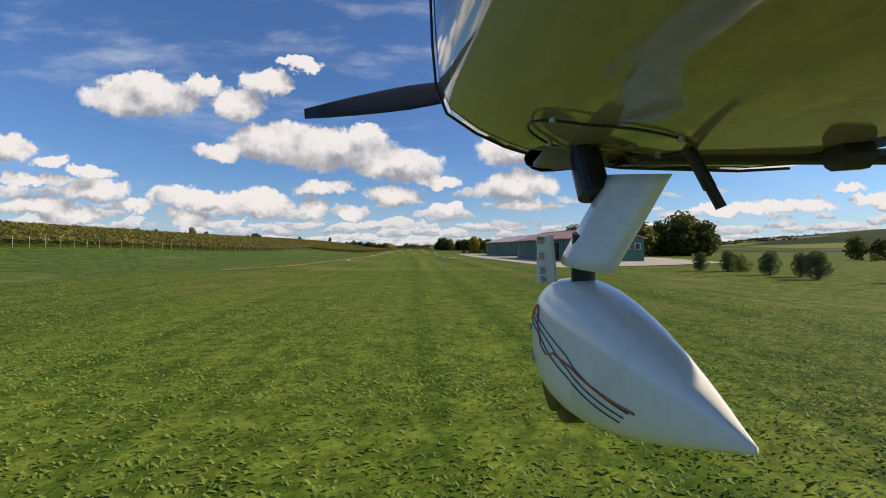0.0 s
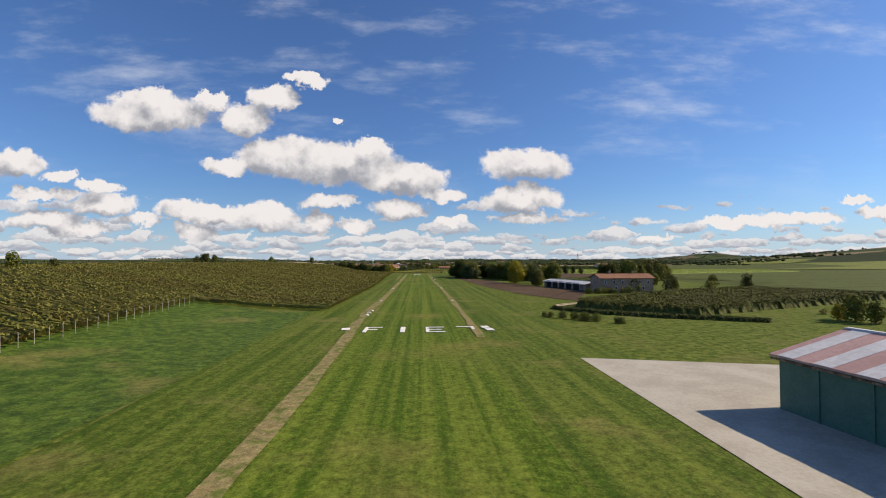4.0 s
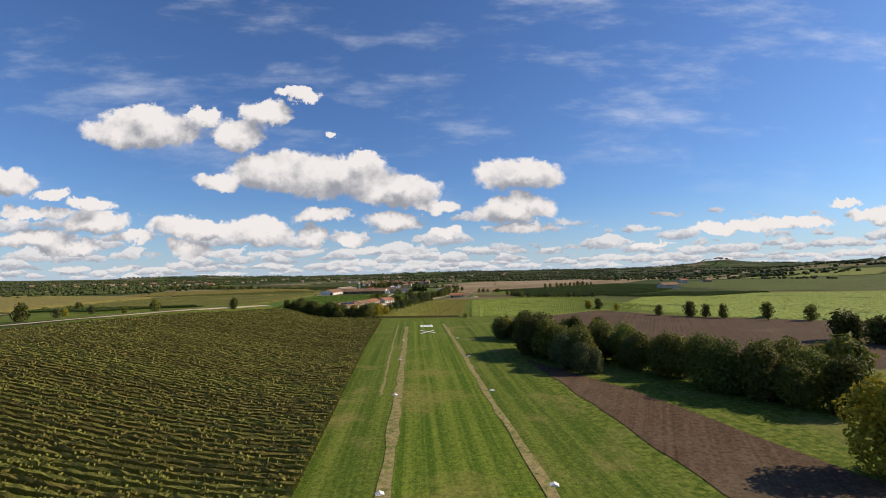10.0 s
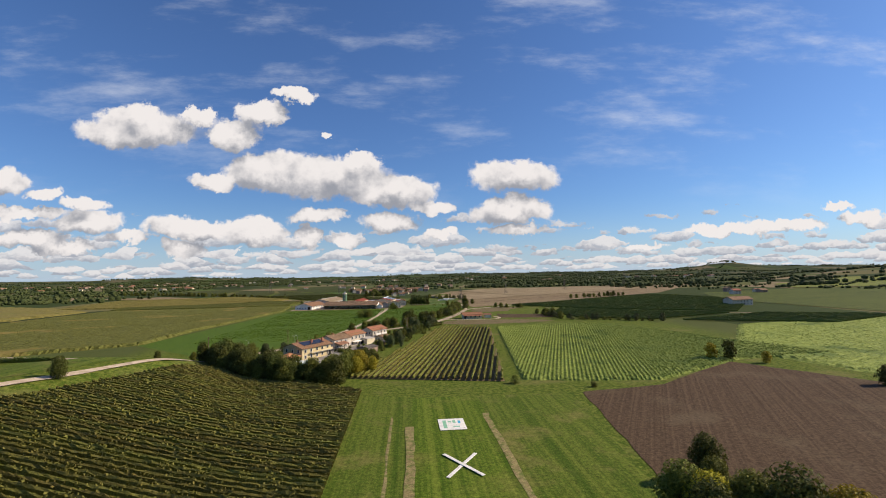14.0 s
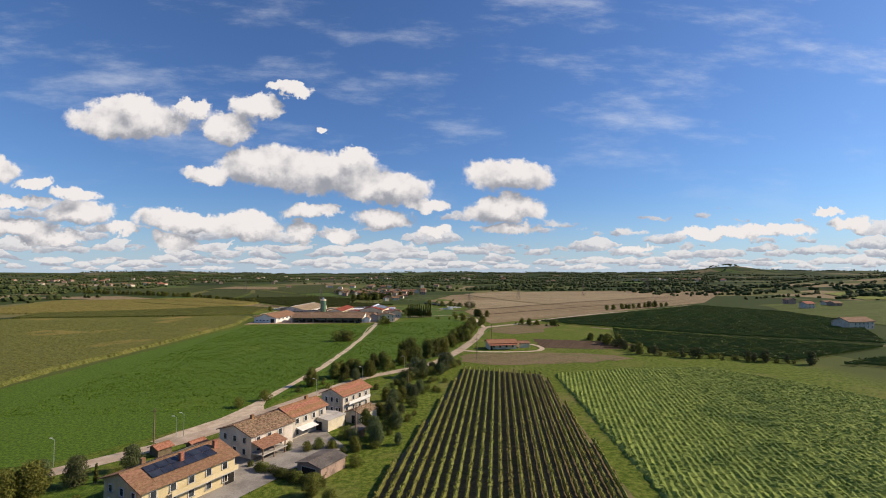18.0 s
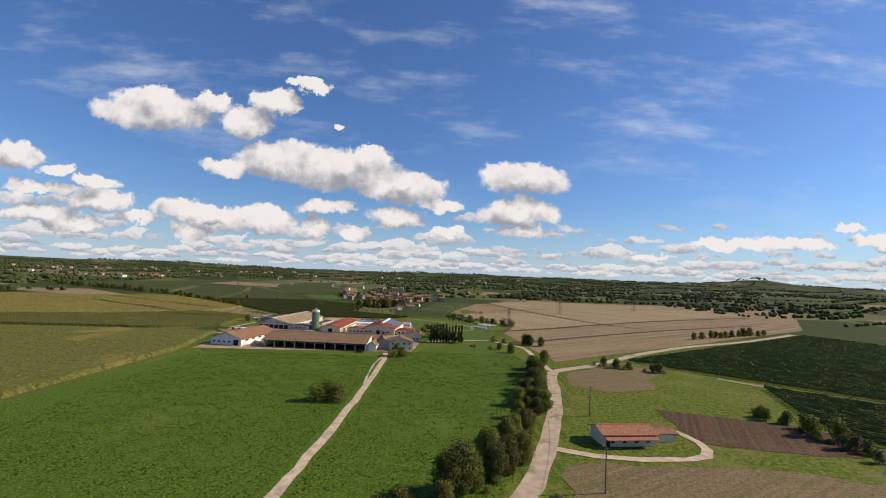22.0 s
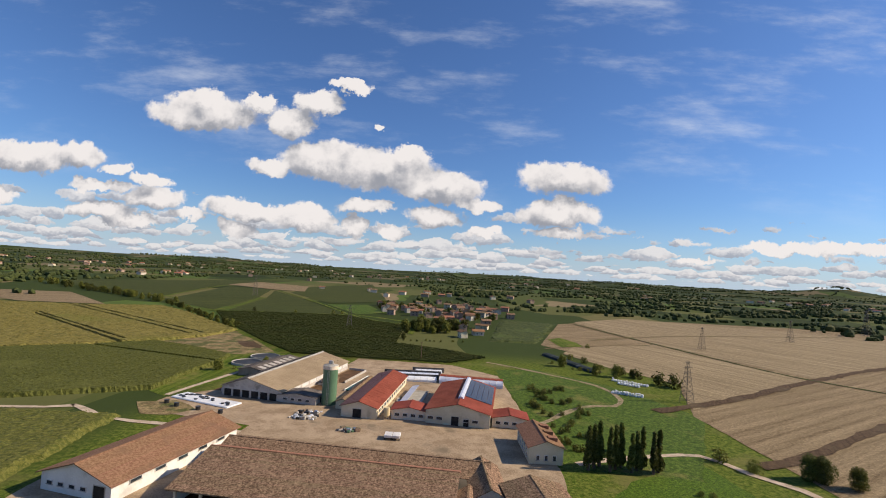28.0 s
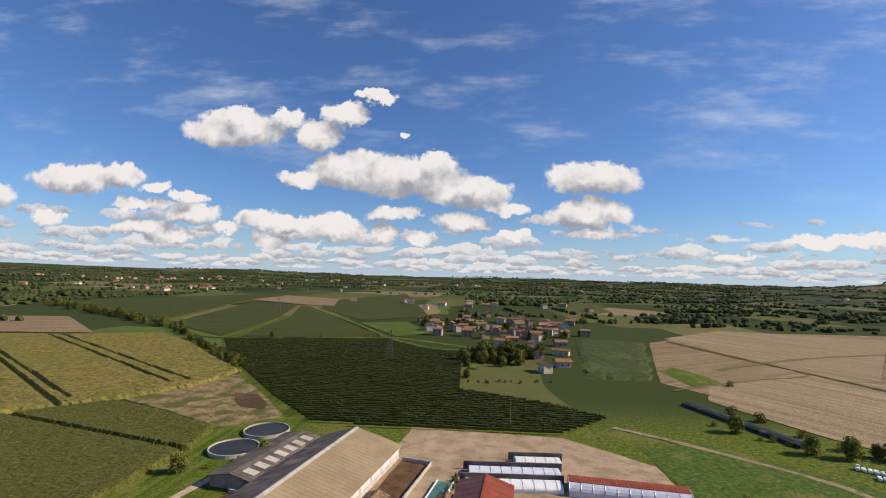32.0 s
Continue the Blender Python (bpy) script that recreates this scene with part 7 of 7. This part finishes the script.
for (xa, ya), (xb, yb) in (((-6, 478), (3, 512)), ((3, 512), (26, 552)), ((26, 552), (38, 590))):
    rings = []
    d = Vector((xb - xa, yb - ya, 0)).normalized()
    side = Vector((d.y, -d.x, 0))
    for i in range(17):
        t = i / 16
        p = Vector((xa + (xb - xa) * t, ya + (yb - ya) * t, 6.7 - 2.56 * t * (1 - t)))
        rings.append([p + (side * math.cos(a) + Vector((0, 0, 1)) * math.sin(a)) * 0.025 for a in (0, 2.09, 4.19)])
    bm = bmesh.new()
    vs = [[bm.verts.new(p) for p in ring] for ring in rings]
    for i in range(16):
        for k in range(3):
            bm.faces.new((vs[i][k], vs[i][(k + 1) % 3], vs[i + 1][(k + 1) % 3], vs[i + 1][k]))
    tagged(part("power_line", bm, M_BLACK), "thin sagging power line between the poles", "cable")
pole(-32, 789, 7.5)



def street_lamp(x, y):
    root = thing("street_lamp", Matrix.Translation((x, y, height(x, y))), "slim grey street lamp at the road edge", "street lamp", "road lamps")
    part("pole", cyl(bmesh.new(), 0, 0, -0.2, 4.0, 0.05, 0.035, 8), M_STEEL, root)
    part("arm", rod(bmesh.new(), (0, 0, 3.95), (-0.6, 0.28, 4.15), 0.025, 6), M_STEEL, root)
    part("head", boxm(-0.9, 0.18, 4.1, -0.5, 0.38, 4.2, bevel=0.03), M_SHEET, root)


for x, y in ((-18.1, 509.9), (-8.6, 523.1), (2.3, 537.2), (-36.5, 485.1), (-49.9, 473.5), (-56.3, 458.7), (-36.9, 483.2)):
    street_lamp(x, y)

# bale stacks and covered clamp by the stubble field
root = thing("covered_clamp", Matrix.Translation((23, 820, 0)) @ Matrix.Rotation(radians(-70), 4, "Z"), "long low clamp under a dark blue-grey cover", "silage clamp")
part("cover", prism(bmesh.new(), [(-2.4, -0.1), (2.4, -0.1), (2.0, 0.8), (0.8, 1.15), (-0.8, 1.15), (-2.0, 0.8)], 0, 36, "x"), M_COVER, root)
bale_rng = random.Random(2)
for x0, y0, x1, y1, n in ((37.3, 774.2, 46.9, 767.8, 13), (37.8, 769.4, 43.3, 766.0, 8), (31, 755.8, 38.9, 752.2, 11)):
    for i in range(n):
        for j in range(2):
            o = tagged(part("wrapped_bale", cyl(bmesh.new(), 0, 0, 0, 0.55 + 0.4 * (bale_rng.random() < 0.3), 0.36, n=14), M_SHEETING), "pale wrapped round bale in a long row", "bale", "rows of wrapped bales")
            o.location = (x0 + (x1 - x0) * i / (n - 1) + j * 0.45, y0 + (y1 - y0) * i / (n - 1) + j * 0.78 + bale_rng.uniform(-0.05, 0.05), 0.08)


# ---------------------------------------------------------------- airstrip markings
def boards(name, label, cells, x, y, group, turn=0, lift=0.1, mat=None):
    root = thing(name, Matrix.Translation((x, y, lift)) @ Matrix.Rotation(radians(turn), 4, "Z"), label, "ground marking", group)
    for x0, y0, x1, y1 in cells:
        part("board", boxm(x0, y0, 0, x1, y1, 0.06, bevel=0.015), mat or M_PAINTMARK, root)
    return root


W = 0.45
boards("ground_letter", "white board letter F laid in the grass", [(0, 0, W, 4.4), (W, 3.95, 2.2, 4.4), (W, 2.0, 1.7, 2.45)], 4.6, 134.2, "runway name boards")
boards("ground_letter", "white board letter I laid in the grass", [(0, 0, W + 0.15, 4.4)], 9.2, 134.0, "runway name boards")
boards("ground_letter", "white board letter E laid in the grass", [(0, 0, W, 4.4), (W, 3.95, 2.4, 4.4), (W, 2.0, 2.0, 2.45), (W, 0, 2.4, W)], 12.4, 133.9, "runway name boards")
boards("ground_letter", "angled white board mark laid in the grass", [(0, 3.95, 2.3, 4.4), (1.85, 1.9, 2.3, 3.95)], 16.4, 134.2, "runway name boards")
for x, y in ((2.2, 137.2), (20.2, 138.0), (20.5, 135.8)):
    boards("marker_slab", "weathered pale marker slab beside the letters", [(-0.5, -0.9, 0.5, 0.9)], x, y, "runway slabs", 4)
for s in (45, -45):
    r = boards("ground_cross_arm", "white arm of the runway cross", [(-0.26, -4.4, 0.26, 4.4)], 10.8, 373.4, "runway cross", 0, 0.1 if s > 0 else 0.17)
    r.matrix_world = Matrix.Translation((10.8, 373.4, 0.1 if s > 0 else 0.17)) @ Matrix.Rotation(radians(-31 if s > 0 else 31), 4, "Z")
M_PANELGREEN = material("pale_green_paint", (0.18, 0.42, 0.26), (0.28, 0.52, 0.36), scale=1.2, fine=7, spread=0, bump=0)
r = boards("runway_panel", "white painted panel with green and blue shapes", [(-2.2, -2.9, 2.2, 2.9)], 10.9, 390.3, "", 1)
for x0, y0, x1, y1, m in ((-1.5, -2.0, -0.9, 2.0, M_PANELGREEN), (0.1, -1.6, 1.2, -1.1, M_PANELGREEN), (0.2, 0.4, 0.7, 1.9, M_PANELGREEN), (-0.6, 0.9, 0.0, 1.5, M_PANELGREEN), (1.1, 0.2, 1.5, 1.7, M_POOL)):
    part("shape", boxm(x0, y0, 0.062, x1, y1, 0.08), m, r)


def cone_marker(x, y, group="runway edge markers"):
    """A low white roof-shaped edge marker."""
    root = thing("edge_marker", Matrix.Translation((x, y, 0.06)) @ Matrix.Rotation(0.2 * math.sin(x + y), 4, "Z"), "white roof-shaped runway edge marker", "marker", group)
    part("plate", prism(bmesh.new(), [(-0.4, 0), (0.4, 0), (0.4, 0.05), (0, 0.22), (-0.4, 0.05)], -0.3, 0.3), M_PAINTMARK, root)
    part("end_board", boxm(-0.36, -0.33, 0, 0.36, -0.3, 0.08), M_PAINTMARK, root)


for y in (47, 91, 180, 226, 262, 295.5, 326, 356):
    cone_marker(3.4, y)
for y in (68, 90, 179, 227.5, 262, 296, 327.5, 357):
    cone_marker(18.9, y)
for i in range(3):
    cone_marker(3.1 + i * 0.1, 153 + i * 3.2)
root = thing("threshold_boards", Matrix.Translation((20.8, 67.5, 0.06)) @ Matrix.Rotation(radians(20), 4, "Z"), "white board tee marker on the verge", "marker")
part("board", boxm(-0.8, -0.1, 0, 0.8, 0.1, 0.06), M_PAINTMARK, root)
part("board", boxm(-0.1, -1.1, 0, 0.1, -0.1, 0.06), M_PAINTMARK, root)


# vineyard end posts along the meadow edge
def vine_posts():
    marks = []
    for (xa, ya), (xb, yb) in zip(VINE_FOOT[3:], VINE_FOOT[4:]):
        n = max(1, int(math.hypot(xb - xa, yb - ya) / 2.0))
        marks += [Vector((xa + (xb - xa) * k / n + 0.5, ya + (yb - ya) * k / n, 0)) for k in range(n)]
    for p in marks:
        o = tagged(part("vine_post", rod(bmesh.new(), (0, 0, -0.2), (0.18, -0.25, 1.5), 0.03, 6), M_CONC), "leaning pale end post of a vine row", "post", "vine end posts")
        o.location = (p.x, p.y, height(p.x, p.y))


vine_posts()


# grass of the strip seen close
def turf():
    rng = np.random.RandomState(6)
    n = 300000
    y = -22 + 38 * rng.uniform(0, 1, n) ** 1.5
    x = rng.uniform(-14, 25, n)
    clump = np.array([noise.noise(Vector((a * 0.5, b * 0.5, 0))) for a, b in zip(x, y)])
    keep = rng.uniform(-0.6, 0.6, n) < clump + 0.25
    x, y = x[keep], y[keep]
    n = len(x)
    a, h, w = rng.uniform(0, 6.28, n), rng.uniform(0.008, 0.032, n), rng.uniform(0.006, 0.018, n)
    bx, by = np.cos(a) * h * 2.0, np.sin(a) * h * 2.0
    sx, sy = -np.sin(a) * w, np.cos(a) * w
    v = np.zeros((n, 4, 3))
    v[:, 0] = np.stack([x - sx, y - sy, np.full(n, 0.06)], 1)
    v[:, 1] = np.stack([x + sx, y + sy, np.full(n, 0.06)], 1)
    v[:, 2] = np.stack([x + sx * 0.9 + bx, y + sy * 0.9 + by, 0.06 + h], 1)
    v[:, 3] = np.stack([x - sx * 0.9 + bx, y - sy * 0.9 + by, 0.06 + h * 0.9], 1)
    me = bpy.data.meshes.new("turf")
    me.from_pydata(v.reshape(-1, 3).tolist(), [], np.arange(n * 4).reshape(-1, 4).tolist())
    me.materials.append(M_TURF)
    tagged(new("turf", me), "short clover and grass blades of the airstrip", "grass", kind="stuff")


def meadow_tufts():
    """Tufts standing in the meadow before the farm, thicker in patches."""
    rng = np.random.RandomState(16)
    x, y = rng.uniform(-80, 45, 130000), rng.uniform(500, 668, 130000)
    spots = [(a, b) for a, b in zip(x.tolist(), y.tolist()) if inside(a, b, LUSH) and noise.noise(Vector((a * 0.35, b * 0.35, 3))) + 0.6 * noise.noise(Vector((a * 0.07, b * 0.07, 9))) > rng.uniform(-0.55, 0.35)]
    spots = [(a, b) for a, b in spots if abs(a - np.interp(b, (492, 507, 528, 545, 581, 620, 645, 664), (-33, -29.5, -25.5, -22.3, -18, -14.6, -13, -12.6))) > 1.9]
    base = np.array([(a, b, height(a, b) + 0.04) for a, b in spots])
    n = len(base)
    a, h, w = rng.uniform(0, 6.28, n), rng.uniform(0.05, 0.19, n), rng.uniform(0.07, 0.17, n)
    side = np.stack([-np.sin(a) * w, np.cos(a) * w, np.zeros(n)], 1)
    up = np.stack([np.cos(a) * h * 0.8, np.sin(a) * h * 0.8, h], 1)
    v = np.stack([base - side, base + side, base + side * 0.8 + up, base - side * 0.8 + up], 1)
    me = bpy.data.meshes.new("meadow_tufts")
    me.from_pydata(v.reshape(-1, 3).tolist(), [], np.arange(n * 4).reshape(-1, 4).tolist())
    me.materials.append(M_TUFT)
    tagged(new("meadow_tufts", me), "thick green tufts of the meadow before the farm", "grass", kind="stuff")


M_TUFT = leafy("meadow_blades", (0.040, 0.085, 0.006), (0.160, 0.225, 0.024), 0.0)
meadow_tufts()
M_TURF = leafy("turf_blades", (0.10, 0.165, 0.02), (0.26, 0.33, 0.07), 0.0)
turf()


def far_trees():
    """Trees well away from the flight line, joined by the colour of their leaves."""
    heaps = {}
    for src, m in FAR_TREES:
        for o in src.children:
            me = o.data
            co = np.empty(len(me.vertices) * 3)
            me.vertices.foreach_get("co", co)
            co = co.reshape(-1, 3)
            if o.name.startswith("crown"):
                quads = co.reshape(-1, 4, 3)[::8]
                mid = quads.mean(axis=1, keepdims=True)
                co, faces = (mid + (quads - mid) * 2.5).reshape(-1, 3), np.arange(len(quads) * 4).reshape(-1, 4).tolist()
            else:
                faces = [tuple(p.vertices) for p in me.polygons]
            mat = np.array(m)
            heaps.setdefault(me.materials[0], []).append((co @ mat[:3, :3].T + mat[:3, 3], faces))
    for mat, items in heaps.items():
        verts, faces, n = [], [], 0
        for co, fs in items:
            verts.append(co)
            faces += [tuple(i + n for i in f) for f in fs]
            n += len(co)
        me = bpy.data.meshes.new("far_trees")
        me.from_pydata(np.concatenate(verts).tolist(), [], faces)
        me.materials.append(mat)
        tagged(new("far_trees", me), "trees, hedges and bushes across the farmland", "trees", kind="stuff")


far_trees()
for kind in TREES.values():
    for src in kind:
        for o in list(src.children) + [src]:
            bpy.data.objects.remove(o)


# the plan is drawn in units of K metres
for ob in list(scene.objects):
    if ob.parent is None and ob.type in ("MESH", "EMPTY"):
        ob.matrix_basis = Matrix.Scale(K, 4) @ ob.matrix_basis


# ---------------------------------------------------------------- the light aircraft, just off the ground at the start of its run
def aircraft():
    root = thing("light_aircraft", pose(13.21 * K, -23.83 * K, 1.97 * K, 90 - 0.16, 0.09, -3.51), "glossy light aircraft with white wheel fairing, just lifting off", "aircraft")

    def at(r, f, u):
        return Vector((r, u, -f))

    def loft(rings, close=True):
        bm = bmesh.new()
        vs = [[bm.verts.new(p) for p in ring] for ring in rings]
        n = len(rings[0])
        for i in range(len(vs) - 1):
            for j in range(n if close else n - 1):
                bm.faces.new((vs[i][j], vs[i][(j + 1) % n], vs[i + 1][(j + 1) % n], vs[i + 1][j]))
        for ring in (vs[0][::-1], vs[-1]):
            if close:
                bm.faces.new(ring)
        bmesh.ops.recalc_face_normals(bm, faces=bm.faces)
        return bm

    paint = material("glossy_pale_olive_paint", (0.29, 0.235, 0.16), (0.35, 0.29, 0.20), rough=0.10, metal=0.0, scale=1.5, fine=30, spread=0, bump=0.02, local=True, clear=1.0)
    white = material("white_gelcoat", (0.78, 0.77, 0.74), (0.84, 0.83, 0.80), rough=0.22, scale=2, fine=20, spread=0, bump=0.01, c=(0.70, 0.69, 0.66), c_scale=6, local=True, clear=0.4)
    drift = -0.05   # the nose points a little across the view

    # fuselage belly and cowling: one outline drawn out along the body, closing to the nose
    half = [(-0.021, 0.80), (-0.019, 0.66), (-0.013, 0.51), (-0.003, 0.40), (0.024, 0.335), (0.098, 0.285), (0.173, 0.25), (0.263, 0.222), (0.47, 0.196), (0.77, 0.188), (0.90, 0.195),
            (0.97, 0.24), (1.0, 0.34), (1.01, 0.51), (1.0, 0.85), (0.9, 1.1), (0.55, 1.22), (0.12, 1.08)]
    cx, cu = 0.65, 0.66
    rings = []
    for f, k, lift in ((-1.3, 1.04, 0.02), (-0.4, 1.03, 0.0), (0.4, 1.01, 0.0), (0.9, 1.0, 0.0), (1.2, 1.0, 0.0), (1.26, 0.992, 0.0), (1.36, 0.90, 0.01), (1.45, 0.70, 0.02), (1.50, 0.35, 0.02)):
        lean = lambda r, u: max(0.0, min(1.25, 1.25 - f)) * 0.12 * max(0.0, min(1.0, (0.8 - u) / 0.45)) * (1.0 if r < 0.2 else 0.0 if r > 0.6 else (0.6 - r) / 0.4)
        rings.append([at(cx + (r - cx) * k + drift * (f - 1.25) + lean(r, u), f, cu + (u - cu) * k + lift) for r, u in half])
    part("fuselage", loft(rings), paint, root, "pale olive glossy cowling and belly", smooth=True)
    seam = [at(cx + (r - cx) * 1.004 + drift * -0.01, 1.245, cu + (u - cu) * 1.004) for r, u in half[:11]]
    bm = bmesh.new()
    for a, b in zip(seam, seam[1:]):
        rod(bm, a, b, 0.004, 6)
    part("cowl_seam", bm, M_BLACK, root, "black rubber cowl seam")
    # oval hatch line under the cowling
    oval = []
    for i in range(29):
        a = i / 28 * 2 * math.pi
        r, f = 0.36 + 0.17 * math.cos(a), 1.02 + 0.11 * math.sin(a)
        rr = r - drift * (f - 1.25)
        u = np.interp(rr, [p[0] for p in half[4:11]], [p[1] for p in half[4:11]])
        oval.append(at(r, f, u - 0.002))
    bm = bmesh.new()
    for a, b in zip(oval, oval[1:]):
        rod(bm, a, b, 0.003, 5)
    hatch = part("hatch_line", bm, M_BLACK, root)
    for i in (3, 10, 17, 24):
        part("screw", cyl(bmesh.new(), 0, 0, -0.004, 0.004, 0.008, n=8), M_STEEL, hatch).matrix_local = Matrix.Translation(oval[i]) @ Matrix.Rotation(radians(90), 4, "X")
    part("belly_rail", rod(bmesh.new(), at(0.42, 1.12, 0.198), at(1.0, 1.03, 0.182), 0.018, 8), M_BLACK, root, "black pipe along the belly")
    part("belly_fitting", rod(bmesh.new(), at(0.78, 0.96, 0.168), at(0.84, 0.96, 0.172), 0.03, 10), M_BLACK, root)
    # exhaust pipe and drain
    part("exhaust_pipe", rod(bmesh.new(), at(0.332, 1.12, 0.23), at(0.345, 1.07, 0.103), 0.036, 18), M_BLACK, root, "sooty black exhaust pipe")
    bm = rod(bmesh.new(), at(0.525, 1.02, 0.20), at(0.56, 1.0, 0.11), 0.013, 10)
    rod(bm, at(0.556, 1.0, 0.12), at(0.577, 0.99, 0.07), 0.011, 10)
    part("drain_pipe", bm, M_BLACK, root)
    part("scoop", loft([[at(0.245 + 0.05 * math.cos(a) + 0.16 * k, 1.10, 0.190 + 0.03 * math.sin(a) * (1 - 0.5 * k)) for a in np.linspace(0, 6.28, 15)[:-1]] for k in (0.0, 0.4, 0.8, 1.0)]), paint, root, smooth=True)

    # nose leg fairing
    rings = []
    for k in np.linspace(0, 1, 9):
        r, f, u = 0.314 + 0.092 * k, 1.05 - 0.05 * k, -0.05 + 0.189 * k
        chord, thick = 0.085, 0.040
        ring = []
        for i in range(20):
            a = i / 20 * 2 * math.pi
            c = math.cos(a)
            ring.append(at(r + thick * math.sin(a) * (1 - 0.55 * max(0, -c)) + 0.30 * chord * c, f - chord * c, u - 0.012 * c))
        rings.append(ring)
    part("leg_fairing", loft(rings), white, root, "white streamlined leg fairing", smooth=True)
    part("leg_strut", rod(bmesh.new(), at(0.325, 1.09, -0.12), at(0.32, 1.06, 0.02), 0.026, 16), M_BLACK, root, "black damper strut")
    bm = bmesh.new()
    ga = [at(0.238, 1.14, 0.012), at(0.252, 1.06, 0.016), at(0.262, 1.06, -0.085), at(0.238, 1.14, -0.095)]
    gb = [p + at(-0.006, 0, 0) for p in ga]
    va, vb = [bm.verts.new(p) for p in ga], [bm.verts.new(p) for p in gb]
    bm.faces.new(va), bm.faces.new(vb[::-1])
    for i in range(4):
        bm.faces.new((va[i], vb[i], vb[(i + 1) % 4], va[(i + 1) % 4]))
    bmesh.ops.recalc_face_normals(bm, faces=bm.faces)
    plate = part("fork_plate", bm, M_SHEET, root, "pale metal fork plate with bolts")
    for r, f, u in ((0.238, 1.10, 0.006), (0.242, 1.10, -0.030), (0.244, 1.10, -0.062), (0.246, 1.10, -0.084)):
        part("bolt", rod(bmesh.new(), at(r - 0.014, f, u), at(r + 0.004, f, u), 0.008, 8), M_STEEL, plate)

    # wheel fairing
    tip, length = Vector((0.357, 0.55, -0.236)), 0.80
    prof = lambda xi: (0.2969 * math.sqrt(xi) - 0.1260 * xi - 0.3516 * xi ** 2 + 0.2843 * xi ** 3 - 0.1015 * xi ** 4) / 0.1

    def skin(xi, a, out=0.0):
        s = 1 - xi
        p = max(0.03, prof(xi))
        c, sn = math.cos(a), math.sin(a)
        ex = 0.82
        w, h = 0.096 * p + out, 0.150 * p + out
        rr = w * math.copysign(abs(c) ** ex, c)
        uu = h * math.copysign(abs(sn) ** ex, sn)
        return at(tip.x + drift * length * s + rr, tip.y + length * s, tip.z + 0.01 * s + uu)

    xs = [1.0, 0.97, 0.92, 0.85, 0.77, 0.68, 0.6, 0.52, 0.44, 0.36, 0.28, 0.21, 0.15, 0.1, 0.06, 0.03, 0.012, 0.003]
    spat = part("wheel_fairing", loft([[skin(x, i / 32 * 2 * math.pi) for i in range(32)] for x in xs]), white, root, "white teardrop wheel fairing", smooth=True)

    def stripe(name, pts, r, mat, label=""):
        bm = bmesh.new()
        line = []
        for (x0, a0), (x1, a1) in zip(pts, pts[1:]):
            for k in range(6):
                t = k / 6
                line.append(skin(x0 + (x1 - x0) * t, radians(a0 + (a1 - a0) * t), 0.0006))
        line.append(skin(pts[-1][0], radians(pts[-1][1]), 0.0006))
        for a, b in zip(line, line[1:]):
            rod(bm, a, b, r, 5)
        part(name, bm, mat, spat, label)

    green = material("dark_green_stripe", (0.02, 0.06, 0.045), (0.03, 0.075, 0.055), rough=0.3, spread=0, bump=0)
    for k in range(3):
        stripe("pin_stripe", [(0.16, 158 + k * 5), (0.3, 166 + k * 5), (0.5, 178 + k * 6), (0.74 - k * 0.02, 200 + k * 8)], 0.0016, green, "dark green pin stripe")
    stripe("ribbon", [(0.13, 168), (0.17, 160), (0.22, 152), (0.25, 156), (0.27, 168), (0.31, 180), (0.36, 183), (0.42, 180), (0.52, 182), (0.76, 198)], 0.0024, M_REDPAINT, "thin red ribbon stripe")
    for xi, a in ((0.12, 176), (0.2, 196)):
        p = skin(xi, radians(a))
        part("screw", rod(bmesh.new(), p, p + at(-0.005, 0, 0), 0.009, 10), M_STEEL, spat)
    # tyre
    bm = bmesh.new()
    bmesh.ops.create_cone(bm, cap_ends=True, segments=36, radius1=0.145, radius2=0.145, depth=0.09, matrix=Matrix.Translation(at(0.312, 1.16, -0.275)) @ Matrix.Rotation(radians(90), 4, "Y"))
    bmesh.ops.bevel(bm, geom=[e for e in bm.edges if len(e.link_faces) == 2 and any(len(fc.verts) > 8 for fc in e.link_faces)], offset=0.025, segments=3, affect="EDGES")
    wheel = part("tyre", bm, M_BLACK, root, "black rubber nose tyre", smooth=True)
    part("rim", rod(bmesh.new(), at(0.262, 1.16, -0.275), at(0.268, 1.16, -0.275), 0.06, 20), M_STEEL, wheel)

    # propeller at rest
    hub = at(0.60, 1.60, 0.60)
    part("spinner", loft([[hub + Vector((0.1 * k * math.cos(a), 0.1 * k * math.sin(a), z)) for a in np.linspace(0, 6.28, 21)[:-1]] for k, z in ((1.0, 0.12), (0.95, 0.02), (0.7, -0.1), (0.05, -0.17))]), white, root, smooth=True)
    for turn in (189, 9):
        rings = []
        for k in np.linspace(0, 1, 12):
            d = 0.1 + 0.96 * k
            w = 0.055 * (0.8 + 0.7 * k) * (1 - 0.75 * max(0, k - 0.6) / 0.4)
            tw = radians(58 - 36 * k)
            dirv = Vector((math.cos(radians(turn)), math.sin(radians(turn)), 0))
            side = Vector((-dirv.y, dirv.x, 0)) * math.cos(tw) + Vector((0, 0, 1)) * math.sin(tw)
            nrm = dirv.cross(side)
            rings.append([hub + dirv * d + side * w * math.cos(a) + nrm * 0.010 * (1.2 - k) * math.sin(a) for a in np.linspace(0, 6.28, 11)[:-1]])
        part("blade", loft(rings), M_BLACK, root, "dark carbon propeller blade", smooth=True)


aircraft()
